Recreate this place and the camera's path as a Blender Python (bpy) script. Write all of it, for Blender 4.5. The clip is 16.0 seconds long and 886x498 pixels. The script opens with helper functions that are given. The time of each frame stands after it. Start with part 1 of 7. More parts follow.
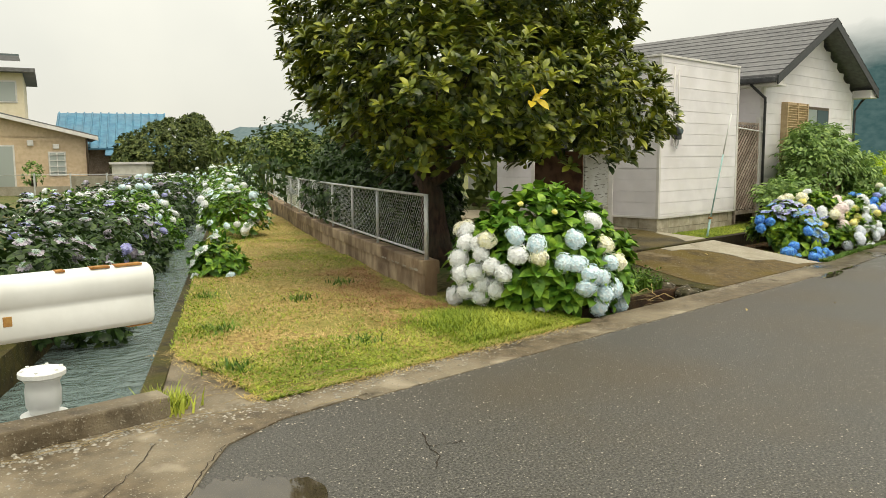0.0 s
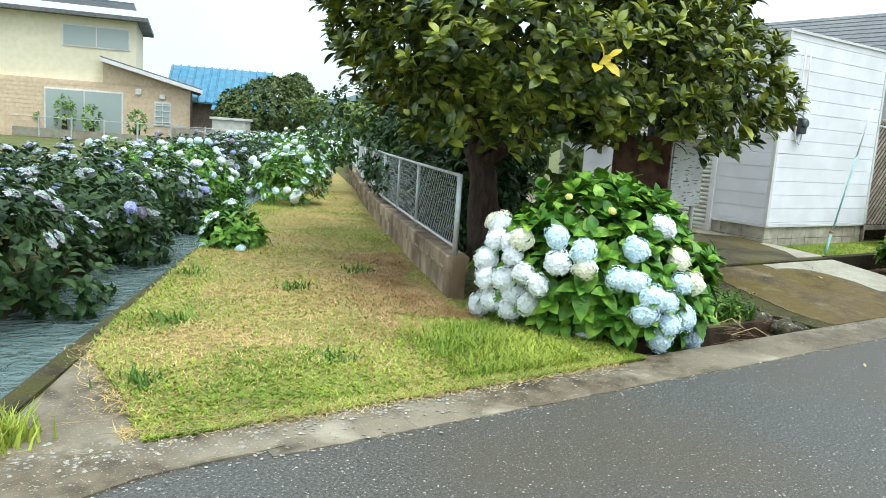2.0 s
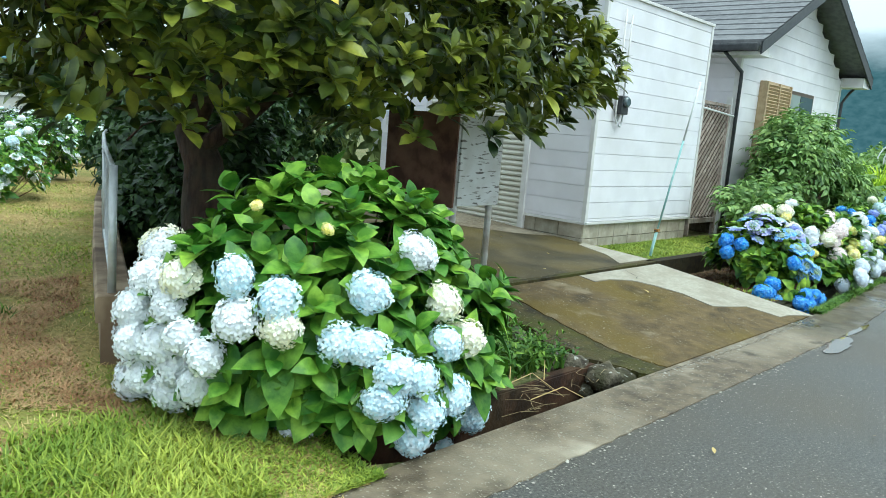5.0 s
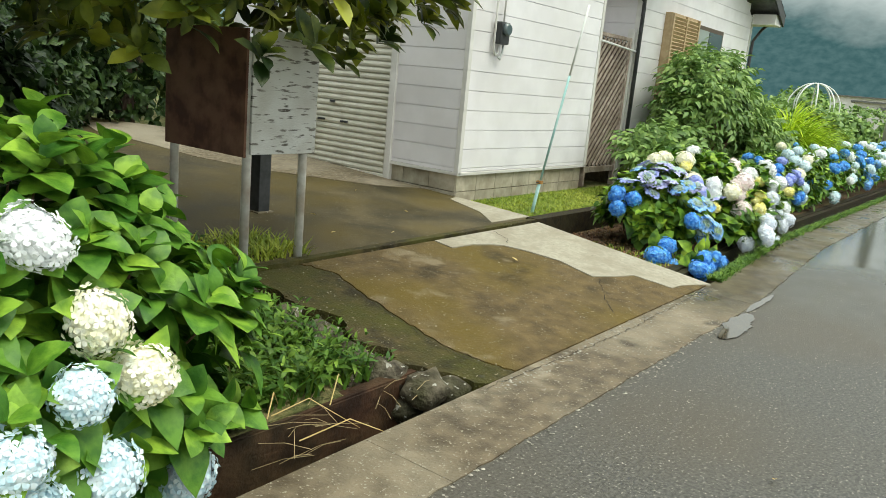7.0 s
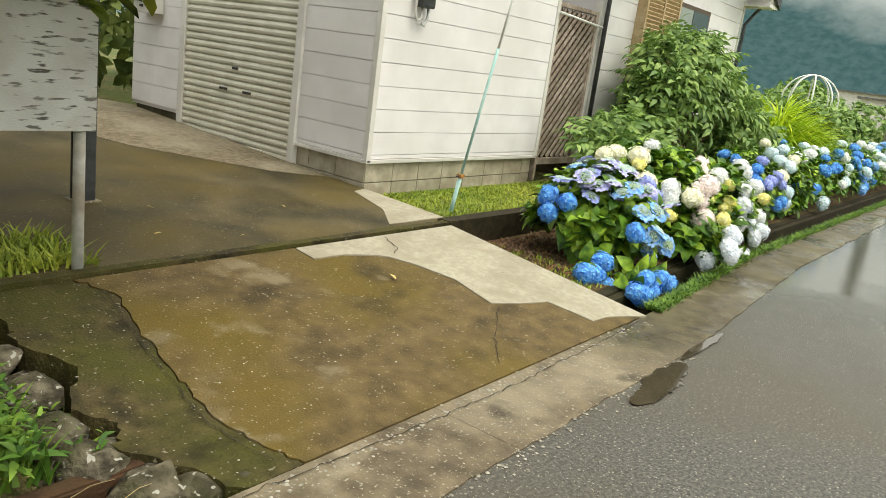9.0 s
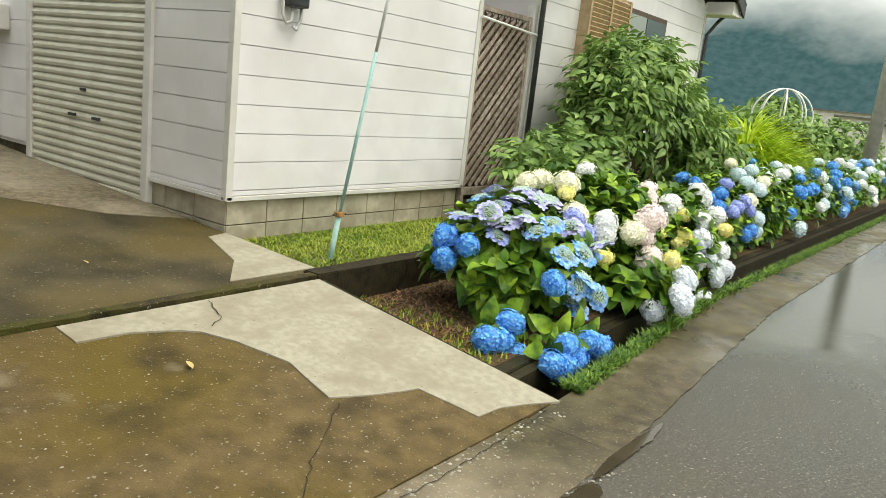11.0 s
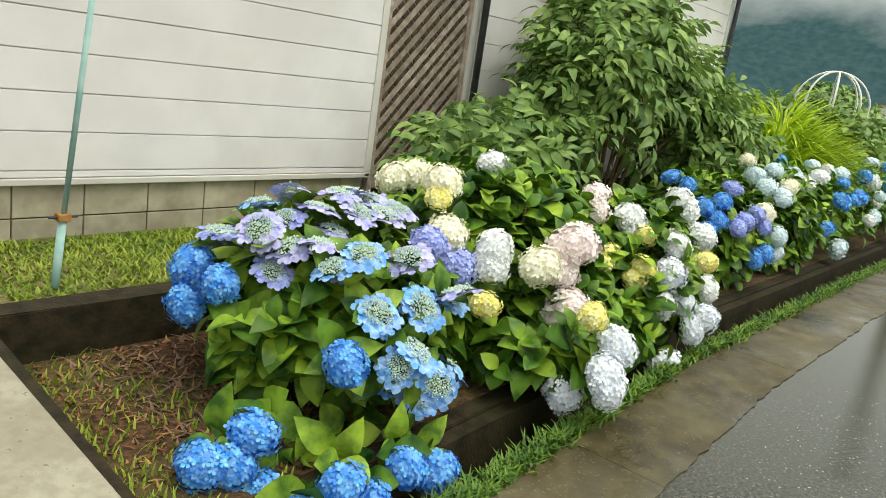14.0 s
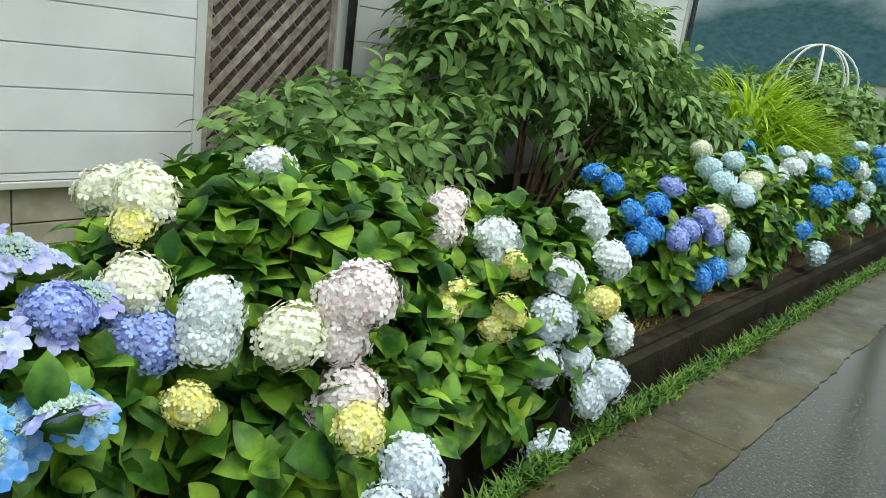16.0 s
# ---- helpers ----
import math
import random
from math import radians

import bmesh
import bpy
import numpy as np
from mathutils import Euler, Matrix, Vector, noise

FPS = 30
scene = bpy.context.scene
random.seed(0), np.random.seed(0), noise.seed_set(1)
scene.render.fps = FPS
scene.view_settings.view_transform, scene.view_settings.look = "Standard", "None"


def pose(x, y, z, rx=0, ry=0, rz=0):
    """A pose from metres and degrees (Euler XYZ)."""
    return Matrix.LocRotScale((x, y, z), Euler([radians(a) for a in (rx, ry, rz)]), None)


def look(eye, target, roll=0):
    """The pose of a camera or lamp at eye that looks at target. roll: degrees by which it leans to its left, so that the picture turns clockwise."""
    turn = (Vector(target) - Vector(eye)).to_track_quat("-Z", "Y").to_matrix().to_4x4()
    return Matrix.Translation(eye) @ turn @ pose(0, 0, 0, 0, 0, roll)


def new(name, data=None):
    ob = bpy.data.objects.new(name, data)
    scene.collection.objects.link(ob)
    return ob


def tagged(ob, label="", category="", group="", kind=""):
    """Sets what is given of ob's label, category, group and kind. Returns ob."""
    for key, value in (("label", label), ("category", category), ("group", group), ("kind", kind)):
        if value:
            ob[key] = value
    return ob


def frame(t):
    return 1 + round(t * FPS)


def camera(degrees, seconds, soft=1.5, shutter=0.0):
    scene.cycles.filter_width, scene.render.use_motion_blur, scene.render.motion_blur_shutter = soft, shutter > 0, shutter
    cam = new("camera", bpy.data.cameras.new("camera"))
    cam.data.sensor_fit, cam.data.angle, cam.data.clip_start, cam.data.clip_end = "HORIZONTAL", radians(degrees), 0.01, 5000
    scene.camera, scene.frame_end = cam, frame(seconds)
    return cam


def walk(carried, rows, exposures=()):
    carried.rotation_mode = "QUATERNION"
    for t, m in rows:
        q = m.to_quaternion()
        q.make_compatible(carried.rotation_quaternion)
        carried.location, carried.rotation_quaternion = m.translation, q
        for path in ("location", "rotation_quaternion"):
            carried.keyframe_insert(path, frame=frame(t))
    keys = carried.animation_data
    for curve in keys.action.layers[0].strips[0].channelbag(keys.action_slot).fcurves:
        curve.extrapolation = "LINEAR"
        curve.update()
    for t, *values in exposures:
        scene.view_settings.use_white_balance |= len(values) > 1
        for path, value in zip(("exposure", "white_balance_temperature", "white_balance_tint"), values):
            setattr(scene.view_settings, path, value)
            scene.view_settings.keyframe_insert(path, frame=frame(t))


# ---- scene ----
cam = camera(60.1, 16.0, 0.55)
METRES, EYE, TILT, LEAN, TURN = 13.6, 1.66, -0.6, 0.35, -43.0
ROWS = [
    (0.0, 0.0, 0.0, 0.0, -0.01, -6.12, 0.09),
    (0.5, 0.0139, 0.0306, -0.0, 2.27, -8.82, -5.74),
    (1.0, 0.0269, 0.0657, -0.0003, 4.32, -7.32, -5.18),
    (1.5, 0.0416, 0.0949, -0.0015, 5.46, -8.07, -7.67),
    (2.0, 0.0494, 0.1283, -0.0008, 8.41, -8.11, -4.36),
    (2.5, 0.06, 0.156, -0.0, 2.59, -7.51, -5.38),
    (3.0, 0.0675, 0.187, 0.0002, 6.82, -7.95, -4.94),
    (3.5, 0.0745, 0.219, 0.0002, 3.79, -7.88, -4.76),
    (6.0, 0.1396, 0.3699, 0.0007, -7.4, -10.86, -6.88),
    (6.5, 0.1594, 0.3936, -0.0009, -9.31, -13.33, -8.18),
    (7.0, 0.1747, 0.4232, -0.0017, -9.03, -11.95, -5.46),
    (7.5, 0.1961, 0.4442, 0.001, -10.78, -10.38, -8.7),
    (8.0, 0.2144, 0.4678, 0.0009, -11.13, -10.11, -7.93),
    (8.5, 0.2351, 0.4924, 0.0017, -12.23, -10.22, -6.58),
    (9.0, 0.2555, 0.5125, 0.0014, -8.5, -13.56, -7.88),
    (9.5, 0.2727, 0.5374, 0.0004, -10.26, -11.22, -6.52),
    (12.0, 0.3666, 0.6523, -0.0021, -8.82, -11.37, -7.14),
    (12.5, 0.3844, 0.6765, -0.0018, -8.07, -11.35, -8.8),
    (13.0, 0.4025, 0.6999, -0.0005, -5.8, -11.79, -8.45),
    (13.5, 0.4191, 0.7243, -0.0006, -6.98, -11.94, -6.57),
    (14.0, 0.4389, 0.7442, -0.0022, -5.87, -13.24, -8.59),
    (14.5, 0.4564, 0.7675, -0.003, -4.56, -13.57, -7.3),
    (15.0, 0.4782, 0.792, -0.0032, -8.24, -13.8, -6.91),
    (15.5, 0.4988, 0.8136, -0.0033, -6.5, -14.66, -7.64),
    (16.0, 0.5135, 0.8383, -0.0025, -6.24, -13.95, -7.62),
]
EXPO = [(0.0, -0.3, 7300, 4), (0.5, -0.1, 6700, 5), (1.5, 0.12, 5900, 0), (2.0, 0.14, 5600, -1), (3.5, 0.15, 5100, -8), (6.0, -0.04, 6250, -2), (6.5, -0.06, 6700, 1), (7.0, -0.08, 6500, -2), (8.0, -0.04, 6550, -1), (9.0, 0.0, 7050, 2), (12.5, -0.2, 6800, 1), (14.5, -0.36, 6850, 1), (16.0, -0.55, 5950, -6)]
walk(cam, [(t, pose(0, 0, EYE, TILT, LEAN, TURN) @ pose(METRES * x, METRES * y, METRES * z, 90 + pitch, roll, yaw)) for t, x, y, z, yaw, pitch, roll in ROWS], EXPO)

# ---- world, sun ----
world = bpy.data.worlds.new("sky")
scene.world = world
world.use_nodes = True
wn, wl = world.node_tree.nodes, world.node_tree.links
wn.clear()
w_out, w_bg, w_sky = wn.new("ShaderNodeOutputWorld"), wn.new("ShaderNodeBackground"), wn.new("ShaderNodeTexSky")
w_sky.sky_type, w_sky.sun_disc = "NISHITA", False
w_sky.sun_elevation, w_sky.sun_rotation = radians(68), radians(168)
w_sky.air_density, w_sky.dust_density, w_sky.ozone_density = 1.0, 4.0, 1.0
w_tc, w_noise, w_ramp, w_mix = wn.new("ShaderNodeTexCoord"), wn.new("ShaderNodeTexNoise"), wn.new("ShaderNodeValToRGB"), wn.new("ShaderNodeMixRGB")
w_noise.inputs["Scale"].default_value, w_noise.inputs["Detail"].default_value = 2.2, 5
w_ramp.color_ramp.elements[0].position, w_ramp.color_ramp.elements[0].color = 0.3, (9.8, 10.0, 10.2, 1)
w_ramp.color_ramp.elements[1].position, w_ramp.color_ramp.elements[1].color = 0.7, (12.6, 12.6, 12.4, 1)
w_mix.inputs["Fac"].default_value = 0.86
wl.new(w_tc.outputs["Generated"], w_noise.inputs["Vector"])
wl.new(w_noise.outputs["Fac"], w_ramp.inputs["Fac"])
wl.new(w_sky.outputs["Color"], w_mix.inputs["Color1"])
wl.new(w_ramp.outputs["Color"], w_mix.inputs["Color2"])
w_sep, w_up, w_grad = wn.new("ShaderNodeSeparateXYZ"), wn.new("ShaderNodeMapRange"), wn.new("ShaderNodeMixRGB")
wl.new(w_tc.outputs["Generated"], w_sep.inputs["Vector"])
w_up.inputs["To Min"].default_value, w_up.inputs["To Max"].default_value = 1.0, 1.75
wl.new(w_sep.outputs["Z"], w_up.inputs["Value"])
w_grad.blend_type = "MULTIPLY"
w_grad.inputs["Fac"].default_value = 1.0
wl.new(w_mix.outputs["Color"], w_grad.inputs["Color1"])
wl.new(w_up.outputs["Result"], w_grad.inputs["Color2"])
wl.new(w_grad.outputs["Color"], w_bg.inputs["Color"])
wl.new(w_bg.outputs["Background"], w_out.inputs["Surface"])
w_bg.inputs["Strength"].default_value = 0.098
sun = new("sun", bpy.data.lights.new("sun", "SUN"))
sun.data.energy, sun.data.angle, sun.data.color = 2.9, radians(42), (1.0, 0.945, 0.84)
sun.matrix_world = look((0, 0, 20), (-1.6, 7.8, 0))


# ---- materials ----
def rgb(c):
    return (c[0], c[1], c[2], 1.0)


def material(name, c1, c2, scale=8.0, c3=None, scale2=1.2, amount2=0.5, rough=(0.6, 0.9), bump=0.3, bump_scale=60.0, depth=0.01,
             metallic=0.0, island=0.0, rand=0.0, spec=0.4, stretch=(1, 1, 1), trans=0.0, speck=None, tight=0.11, mid=0.5):
    """Two colours mixed by a fine noise, a third by a coarse one, with relief and uneven gloss."""
    m = bpy.data.materials.new(name)
    m.use_nodes = True
    n, l = m.node_tree.nodes, m.node_tree.links
    b = n["Principled BSDF"]
    tc, mp = n.new("ShaderNodeTexCoord"), n.new("ShaderNodeMapping")
    mp.inputs["Scale"].default_value = stretch
    geo = n.new("ShaderNodeNewGeometry")
    l.new(geo.outputs["Position"], mp.inputs["Vector"])
    f1 = n.new("ShaderNodeTexNoise")
    f1.inputs["Scale"].default_value, f1.inputs["Detail"].default_value = scale, 6
    l.new(mp.outputs["Vector"], f1.inputs["Vector"])
    r1 = n.new("ShaderNodeValToRGB")
    r1.color_ramp.elements[0].position, r1.color_ramp.elements[0].color = mid - tight, rgb(c1)
    r1.color_ramp.elements[1].position, r1.color_ramp.elements[1].color = mid + tight, rgb(c2)
    l.new(f1.outputs["Fac"], r1.inputs["Fac"])
    col = r1.outputs["Color"]
    if c3 is not None:
        f2 = n.new("ShaderNodeTexNoise")
        f2.inputs["Scale"].default_value, f2.inputs["Detail"].default_value = scale2, 7
        l.new(geo.outputs["Position"], f2.inputs["Vector"])
        r2 = n.new("ShaderNodeValToRGB")
        r2.color_ramp.elements[0].position, r2.color_ramp.elements[0].color = 0.42, (0, 0, 0, 1)
        r2.color_ramp.elements[1].position, r2.color_ramp.elements[1].color = 0.66, (amount2, amount2, amount2, 1)
        l.new(f2.outputs["Fac"], r2.inputs["Fac"])
        mx = n.new("ShaderNodeMixRGB")
        l.new(r2.outputs["Color"], mx.inputs["Fac"])
        l.new(col, mx.inputs["Color1"])
        mx.inputs["Color2"].default_value = rgb(c3)
        col = mx.outputs["Color"]
    for s_col, s_scale, s_from, s_soft in [(*q, 0.04) if len(q) == 3 else q for q in ([] if speck is None else speck if isinstance(speck, list) else [speck])]:
        fs = n.new("ShaderNodeTexNoise")
        fs.inputs["Scale"].default_value, fs.inputs["Detail"].default_value = s_scale, 1 if s_scale > 20 else 7
        l.new(geo.outputs["Position"], fs.inputs["Vector"])
        rs = n.new("ShaderNodeValToRGB")
        rs.color_ramp.elements[0].position, rs.color_ramp.elements[0].color = s_from, (0, 0, 0, 1)
        rs.color_ramp.elements[1].position, rs.color_ramp.elements[1].color = s_from + s_soft, (1, 1, 1, 1)
        l.new(fs.outputs["Fac"], rs.inputs["Fac"])
        ms = n.new("ShaderNodeMixRGB")
        l.new(rs.outputs["Color"], ms.inputs["Fac"])
        l.new(col, ms.inputs["Color1"])
        ms.inputs["Color2"].default_value = rgb(s_col)
        col = ms.outputs["Color"]
    if island or rand:
        hsv = n.new("ShaderNodeHueSaturation")
        mr = n.new("ShaderNodeMapRange")
        mr.inputs["To Min"].default_value, mr.inputs["To Max"].default_value = 1 - (island or rand), 1 + (island or rand)
        if island:
            src = geo.outputs["Random Per Island"]
        else:
            src = n.new("ShaderNodeObjectInfo").outputs["Random"]
        l.new(src, mr.inputs["Value"])
        l.new(mr.outputs["Result"], hsv.inputs["Value"])
        mh = n.new("ShaderNodeMapRange")
        mh.inputs["To Min"].default_value, mh.inputs["To Max"].default_value = 0.5 + 0.05 * (island or rand), 0.5 - 0.05 * (island or rand)
        l.new(src, mh.inputs["Value"])
        l.new(mh.outputs["Result"], hsv.inputs["Hue"])
        l.new(col, hsv.inputs["Color"])
        col = hsv.outputs["Color"]
    l.new(col, b.inputs["Base Color"])
    fr = n.new("ShaderNodeMapRange")
    fr.inputs["To Min"].default_value, fr.inputs["To Max"].default_value = rough
    l.new(f1.outputs["Fac"], fr.inputs["Value"])
    l.new(fr.outputs["Result"], b.inputs["Roughness"])
    b.inputs["Metallic"].default_value = metallic
    b.inputs["Specular IOR Level"].default_value = spec
    if bump:
        fb = n.new("ShaderNodeTexNoise")
        fb.inputs["Scale"].default_value, fb.inputs["Detail"].default_value = bump_scale, 4
        l.new(mp.outputs["Vector"], fb.inputs["Vector"])
        bp = n.new("ShaderNodeBump")
        bp.inputs["Strength"].default_value, bp.inputs["Distance"].default_value = bump, depth
        l.new(fb.outputs["Fac"], bp.inputs["Height"])
        l.new(bp.outputs["Normal"], b.inputs["Normal"])
    if trans:
        tr, ad, out = n.new("ShaderNodeBsdfTranslucent"), n.new("ShaderNodeMixShader"), n["Material Output"]
        l.new(col, tr.inputs["Color"])
        ad.inputs["Fac"].default_value = trans
        l.new(b.outputs["BSDF"], ad.inputs[1])
        l.new(tr.outputs["BSDF"], ad.inputs[2])
        l.new(ad.outputs["Shader"], out.inputs["Surface"])
    return m


def glass(name, tint, rough=0.03):
    m = bpy.data.materials.new(name)
    m.use_nodes = True
    b = m.node_tree.nodes["Principled BSDF"]
    b.inputs["Base Color"].default_value = rgb(tint)
    b.inputs["Roughness"].default_value = rough
    b.inputs["Specular IOR Level"].default_value = 0.9
    return m


asphalt = material("asphalt", (0.04, 0.038, 0.034), (0.108, 0.103, 0.092), 60, (0.082, 0.066, 0.045), 0.45, 0.75, (0.34, 0.75), 0.8, 110, 0.007, tight=0.10, speck=((0.25, 0.235, 0.20), 66, 0.645, 0.07))
concrete = material("concrete", (0.105, 0.082, 0.05), (0.205, 0.165, 0.11), 16, (0.36, 0.32, 0.25), 0.9, 0.7, (0.65, 0.95), 0.6, 80, 0.006, speck=((0.36, 0.33, 0.27), 55, 0.68))
kerb_concrete = material("worn_kerb_concrete", (0.070, 0.052, 0.030), (0.165, 0.128, 0.082), 9, (0.31, 0.265, 0.19), 1.3, 0.6, (0.45, 0.9), 0.9, 70, 0.008, tight=0.16, speck=[((0.36, 0.31, 0.23), 1.6, 0.60, 0.10), ((0.045, 0.034, 0.02), 2.3, 0.60, 0.12), ((0.30, 0.27, 0.21), 70, 0.66)])
concrete_moss = material("mossy_concrete", (0.070, 0.048, 0.018), (0.150, 0.106, 0.047), 9, (0.115, 0.080, 0.008), 1.1, 0.75, (0.6, 0.95), 1.0, 90, 0.010, tight=0.19, spec=0.25, speck=[((0.034, 0.024, 0.009), 1.9, 0.55, 0.16), ((0.19, 0.15, 0.09), 2.6, 0.62, 0.10), ((0.25, 0.21, 0.14), 60, 0.69)])
moss_dark = material("blackened_mossy_concrete", (0.026, 0.021, 0.009), (0.090, 0.070, 0.030), 11, (0.06, 0.062, 0.008), 2.3, 0.7, (0.6, 0.95), 1.0, 70, 0.012, tight=0.17, spec=0.2, speck=[((0.016, 0.013, 0.007), 3.1, 0.54, 0.14), ((0.19, 0.17, 0.12), 50, 0.69)])
yard_concrete = material("stained_yard_concrete", (0.026, 0.021, 0.008), (0.105, 0.082, 0.040), 2.2, (0.085, 0.060, 0.010), 1.2, 0.7, (0.55, 0.9), 0.5, 90, 0.006, tight=0.18, spec=0.3, speck=((0.2, 0.18, 0.12), 60, 0.69))
concrete_pale = material("pale_concrete", (0.30, 0.275, 0.215), (0.37, 0.34, 0.27), 24, (0.23, 0.20, 0.145), 3.5, 0.6, (0.7, 0.95), 0.5, 90, 0.005, speck=[((0.24, 0.205, 0.15), 1.8, 0.56, 0.16), ((0.20, 0.175, 0.13), 48, 0.71)])
# Damp concrete, albedo lowered so gutter and edging shade sits in the colour
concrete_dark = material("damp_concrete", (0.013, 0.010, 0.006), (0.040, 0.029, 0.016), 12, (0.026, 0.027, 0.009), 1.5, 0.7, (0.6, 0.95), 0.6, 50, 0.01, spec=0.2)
wall_old = material("old_wall_concrete", (0.21, 0.145, 0.09), (0.43, 0.33, 0.22), 4, (0.10, 0.06, 0.035), 1.7, 0.9, (0.75, 0.95), 0.6, 50, 0.008, stretch=(1, 1, 0.4))
soil = material("soil", (0.035, 0.017, 0.008), (0.12, 0.058, 0.024), 30, (0.10, 0.11, 0.03), 2.0, 0.6, (0.8, 1.0), 1.0, 40, 0.03)
earth = material("grassy_earth", (0.08, 0.09, 0.025), (0.20, 0.17, 0.07), 12, (0.07, 0.12, 0.02), 0.7, 0.8, (0.85, 1.0), 1.0, 45, 0.03)
straw_lawn = material("dry_lawn", (0.24, 0.165, 0.05), (0.46, 0.34, 0.13), 16, (0.19, 0.22, 0.035), 0.9, 0.75, (0.85, 1.0), 1.0, 60, 0.02)
siding = material("white_siding", (0.775, 0.75, 0.785), (0.845, 0.82, 0.855), 3, (0.67, 0.64, 0.63), 0.9, 0.5, (0.45, 0.65), 0.08, 120, 0.002, rand=0.04)
block_mat = material("concrete_block", (0.40, 0.36, 0.275), (0.54, 0.49, 0.39), 9, (0.24, 0.20, 0.14), 3.0, 0.6, (0.8, 0.95), 0.4, 120, 0.003, rand=0.12)
trim_white = material("white_trim", (0.66, 0.64, 0.62), (0.76, 0.74, 0.72), 6, (0.5, 0.47, 0.43), 3, 0.4, (0.4, 0.6), 0.05, 60, 0.002)
roof_mat = material("slate_roof", (0.10, 0.10, 0.105), (0.16, 0.16, 0.165), 9, (0.2, 0.2, 0.2), 1.0, 0.4, (0.6, 0.85), 0.4, 40, 0.01)
dark_metal = material("dark_metal", (0.03, 0.032, 0.035), (0.055, 0.057, 0.06), 12, None, rough=(0.35, 0.55), bump=0.05)
bark = material("bark", (0.028, 0.015, 0.011), (0.075, 0.042, 0.028), 18, (0.06, 0.06, 0.04), 4, 0.5, (0.8, 1.0), 1.0, 40, 0.02, stretch=(1, 1, 0.3))
gate_wood = material("weathered_brown_wood", (0.27, 0.215, 0.175), (0.42, 0.36, 0.31), 20, (0.16, 0.115, 0.085), 3, 0.6, (0.7, 0.9), 0.4, 60, 0.004, rand=0.2)
shutter_mat = material("cream_shutter_steel", (0.60, 0.58, 0.50), (0.68, 0.66, 0.58), 5, (0.5, 0.47, 0.38), 2, 0.4, (0.4, 0.6), 0.05, 60, 0.002)
louvre_mat = material("tan_louvre", (0.42, 0.30, 0.17), (0.52, 0.39, 0.24), 12, None, rough=(0.5, 0.7), bump=0.1)
brown_alu = material("brown_aluminium", (0.09, 0.06, 0.04), (0.13, 0.09, 0.06), 10, None, rough=(0.35, 0.5), metallic=0.3, bump=0.05)
pane = glass("window_pane", (0.10, 0.13, 0.14))
pane_curtain = glass("curtained_pane", (0.36, 0.40, 0.38), 0.12)
leaf_hyd = material("hydrangea_leaf", (0.062, 0.165, 0.014), (0.175, 0.335, 0.034), 14, None, rough=(0.38, 0.55), bump=0.5, bump_scale=70, depth=0.004, island=0.45, spec=0.35, trans=0.12)
leaf_bed = material("bed_hydrangea_leaf", (0.030, 0.090, 0.009), (0.195, 0.345, 0.030), 9, None, rough=(0.4, 0.55), bump=0.5, bump_scale=70, depth=0.004, island=0.55, spec=0.3, trans=0.10)
# Canal hedge's darker leaf; on bushes behind the tree it also carries shade
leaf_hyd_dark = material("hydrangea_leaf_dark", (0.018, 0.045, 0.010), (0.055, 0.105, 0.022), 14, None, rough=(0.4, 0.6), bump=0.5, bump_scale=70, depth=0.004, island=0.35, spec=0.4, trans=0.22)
leaf_tree = material("tree_leaf", (0.022, 0.046, 0.004), (0.235, 0.275, 0.028), 5, None, rough=(0.34, 0.5), bump=0.3, bump_scale=40, depth=0.004, island=0.5, spec=0.5, trans=0.12)
leaf_yellow = material("yellow_leaf", (0.65, 0.48, 0.03), (0.75, 0.58, 0.06), 9, None, rough=(0.4, 0.6), bump=0.2, trans=0.3)
leaf_shrub = material("shrub_leaf", (0.13, 0.23, 0.055), (0.26, 0.39, 0.11), 9, None, rough=(0.4, 0.6), bump=0.2, bump_scale=40, depth=0.004, island=0.35, trans=0.25)
leaf_lime = material("lime_leaf", (0.34, 0.50, 0.02), (0.50, 0.64, 0.05), 9, None, rough=(0.5, 0.7), bump=0.2, island=0.3, trans=0.35)
leaf_far = material("far_foliage", (0.04, 0.08, 0.02), (0.10, 0.15, 0.045), 3, None, rough=(0.6, 0.8), bump=0.2, island=0.4, trans=0.15)
weed_green = material("weed_leaf", (0.06, 0.135, 0.014), (0.14, 0.25, 0.03), 6, None, rough=(0.5, 0.7), bump=0, island=0.4, trans=0.15)
grass_green = material("grass_blade", (0.21, 0.30, 0.03), (0.40, 0.46, 0.075), 1.3, None, rough=(0.5, 0.7), bump=0, island=0.35, trans=0.3)
grass_dry = material("dry_grass_blade", (0.46, 0.35, 0.13), (0.62, 0.49, 0.22), 3, None, rough=(0.7, 0.9), bump=0, island=0.3, trans=0.2)
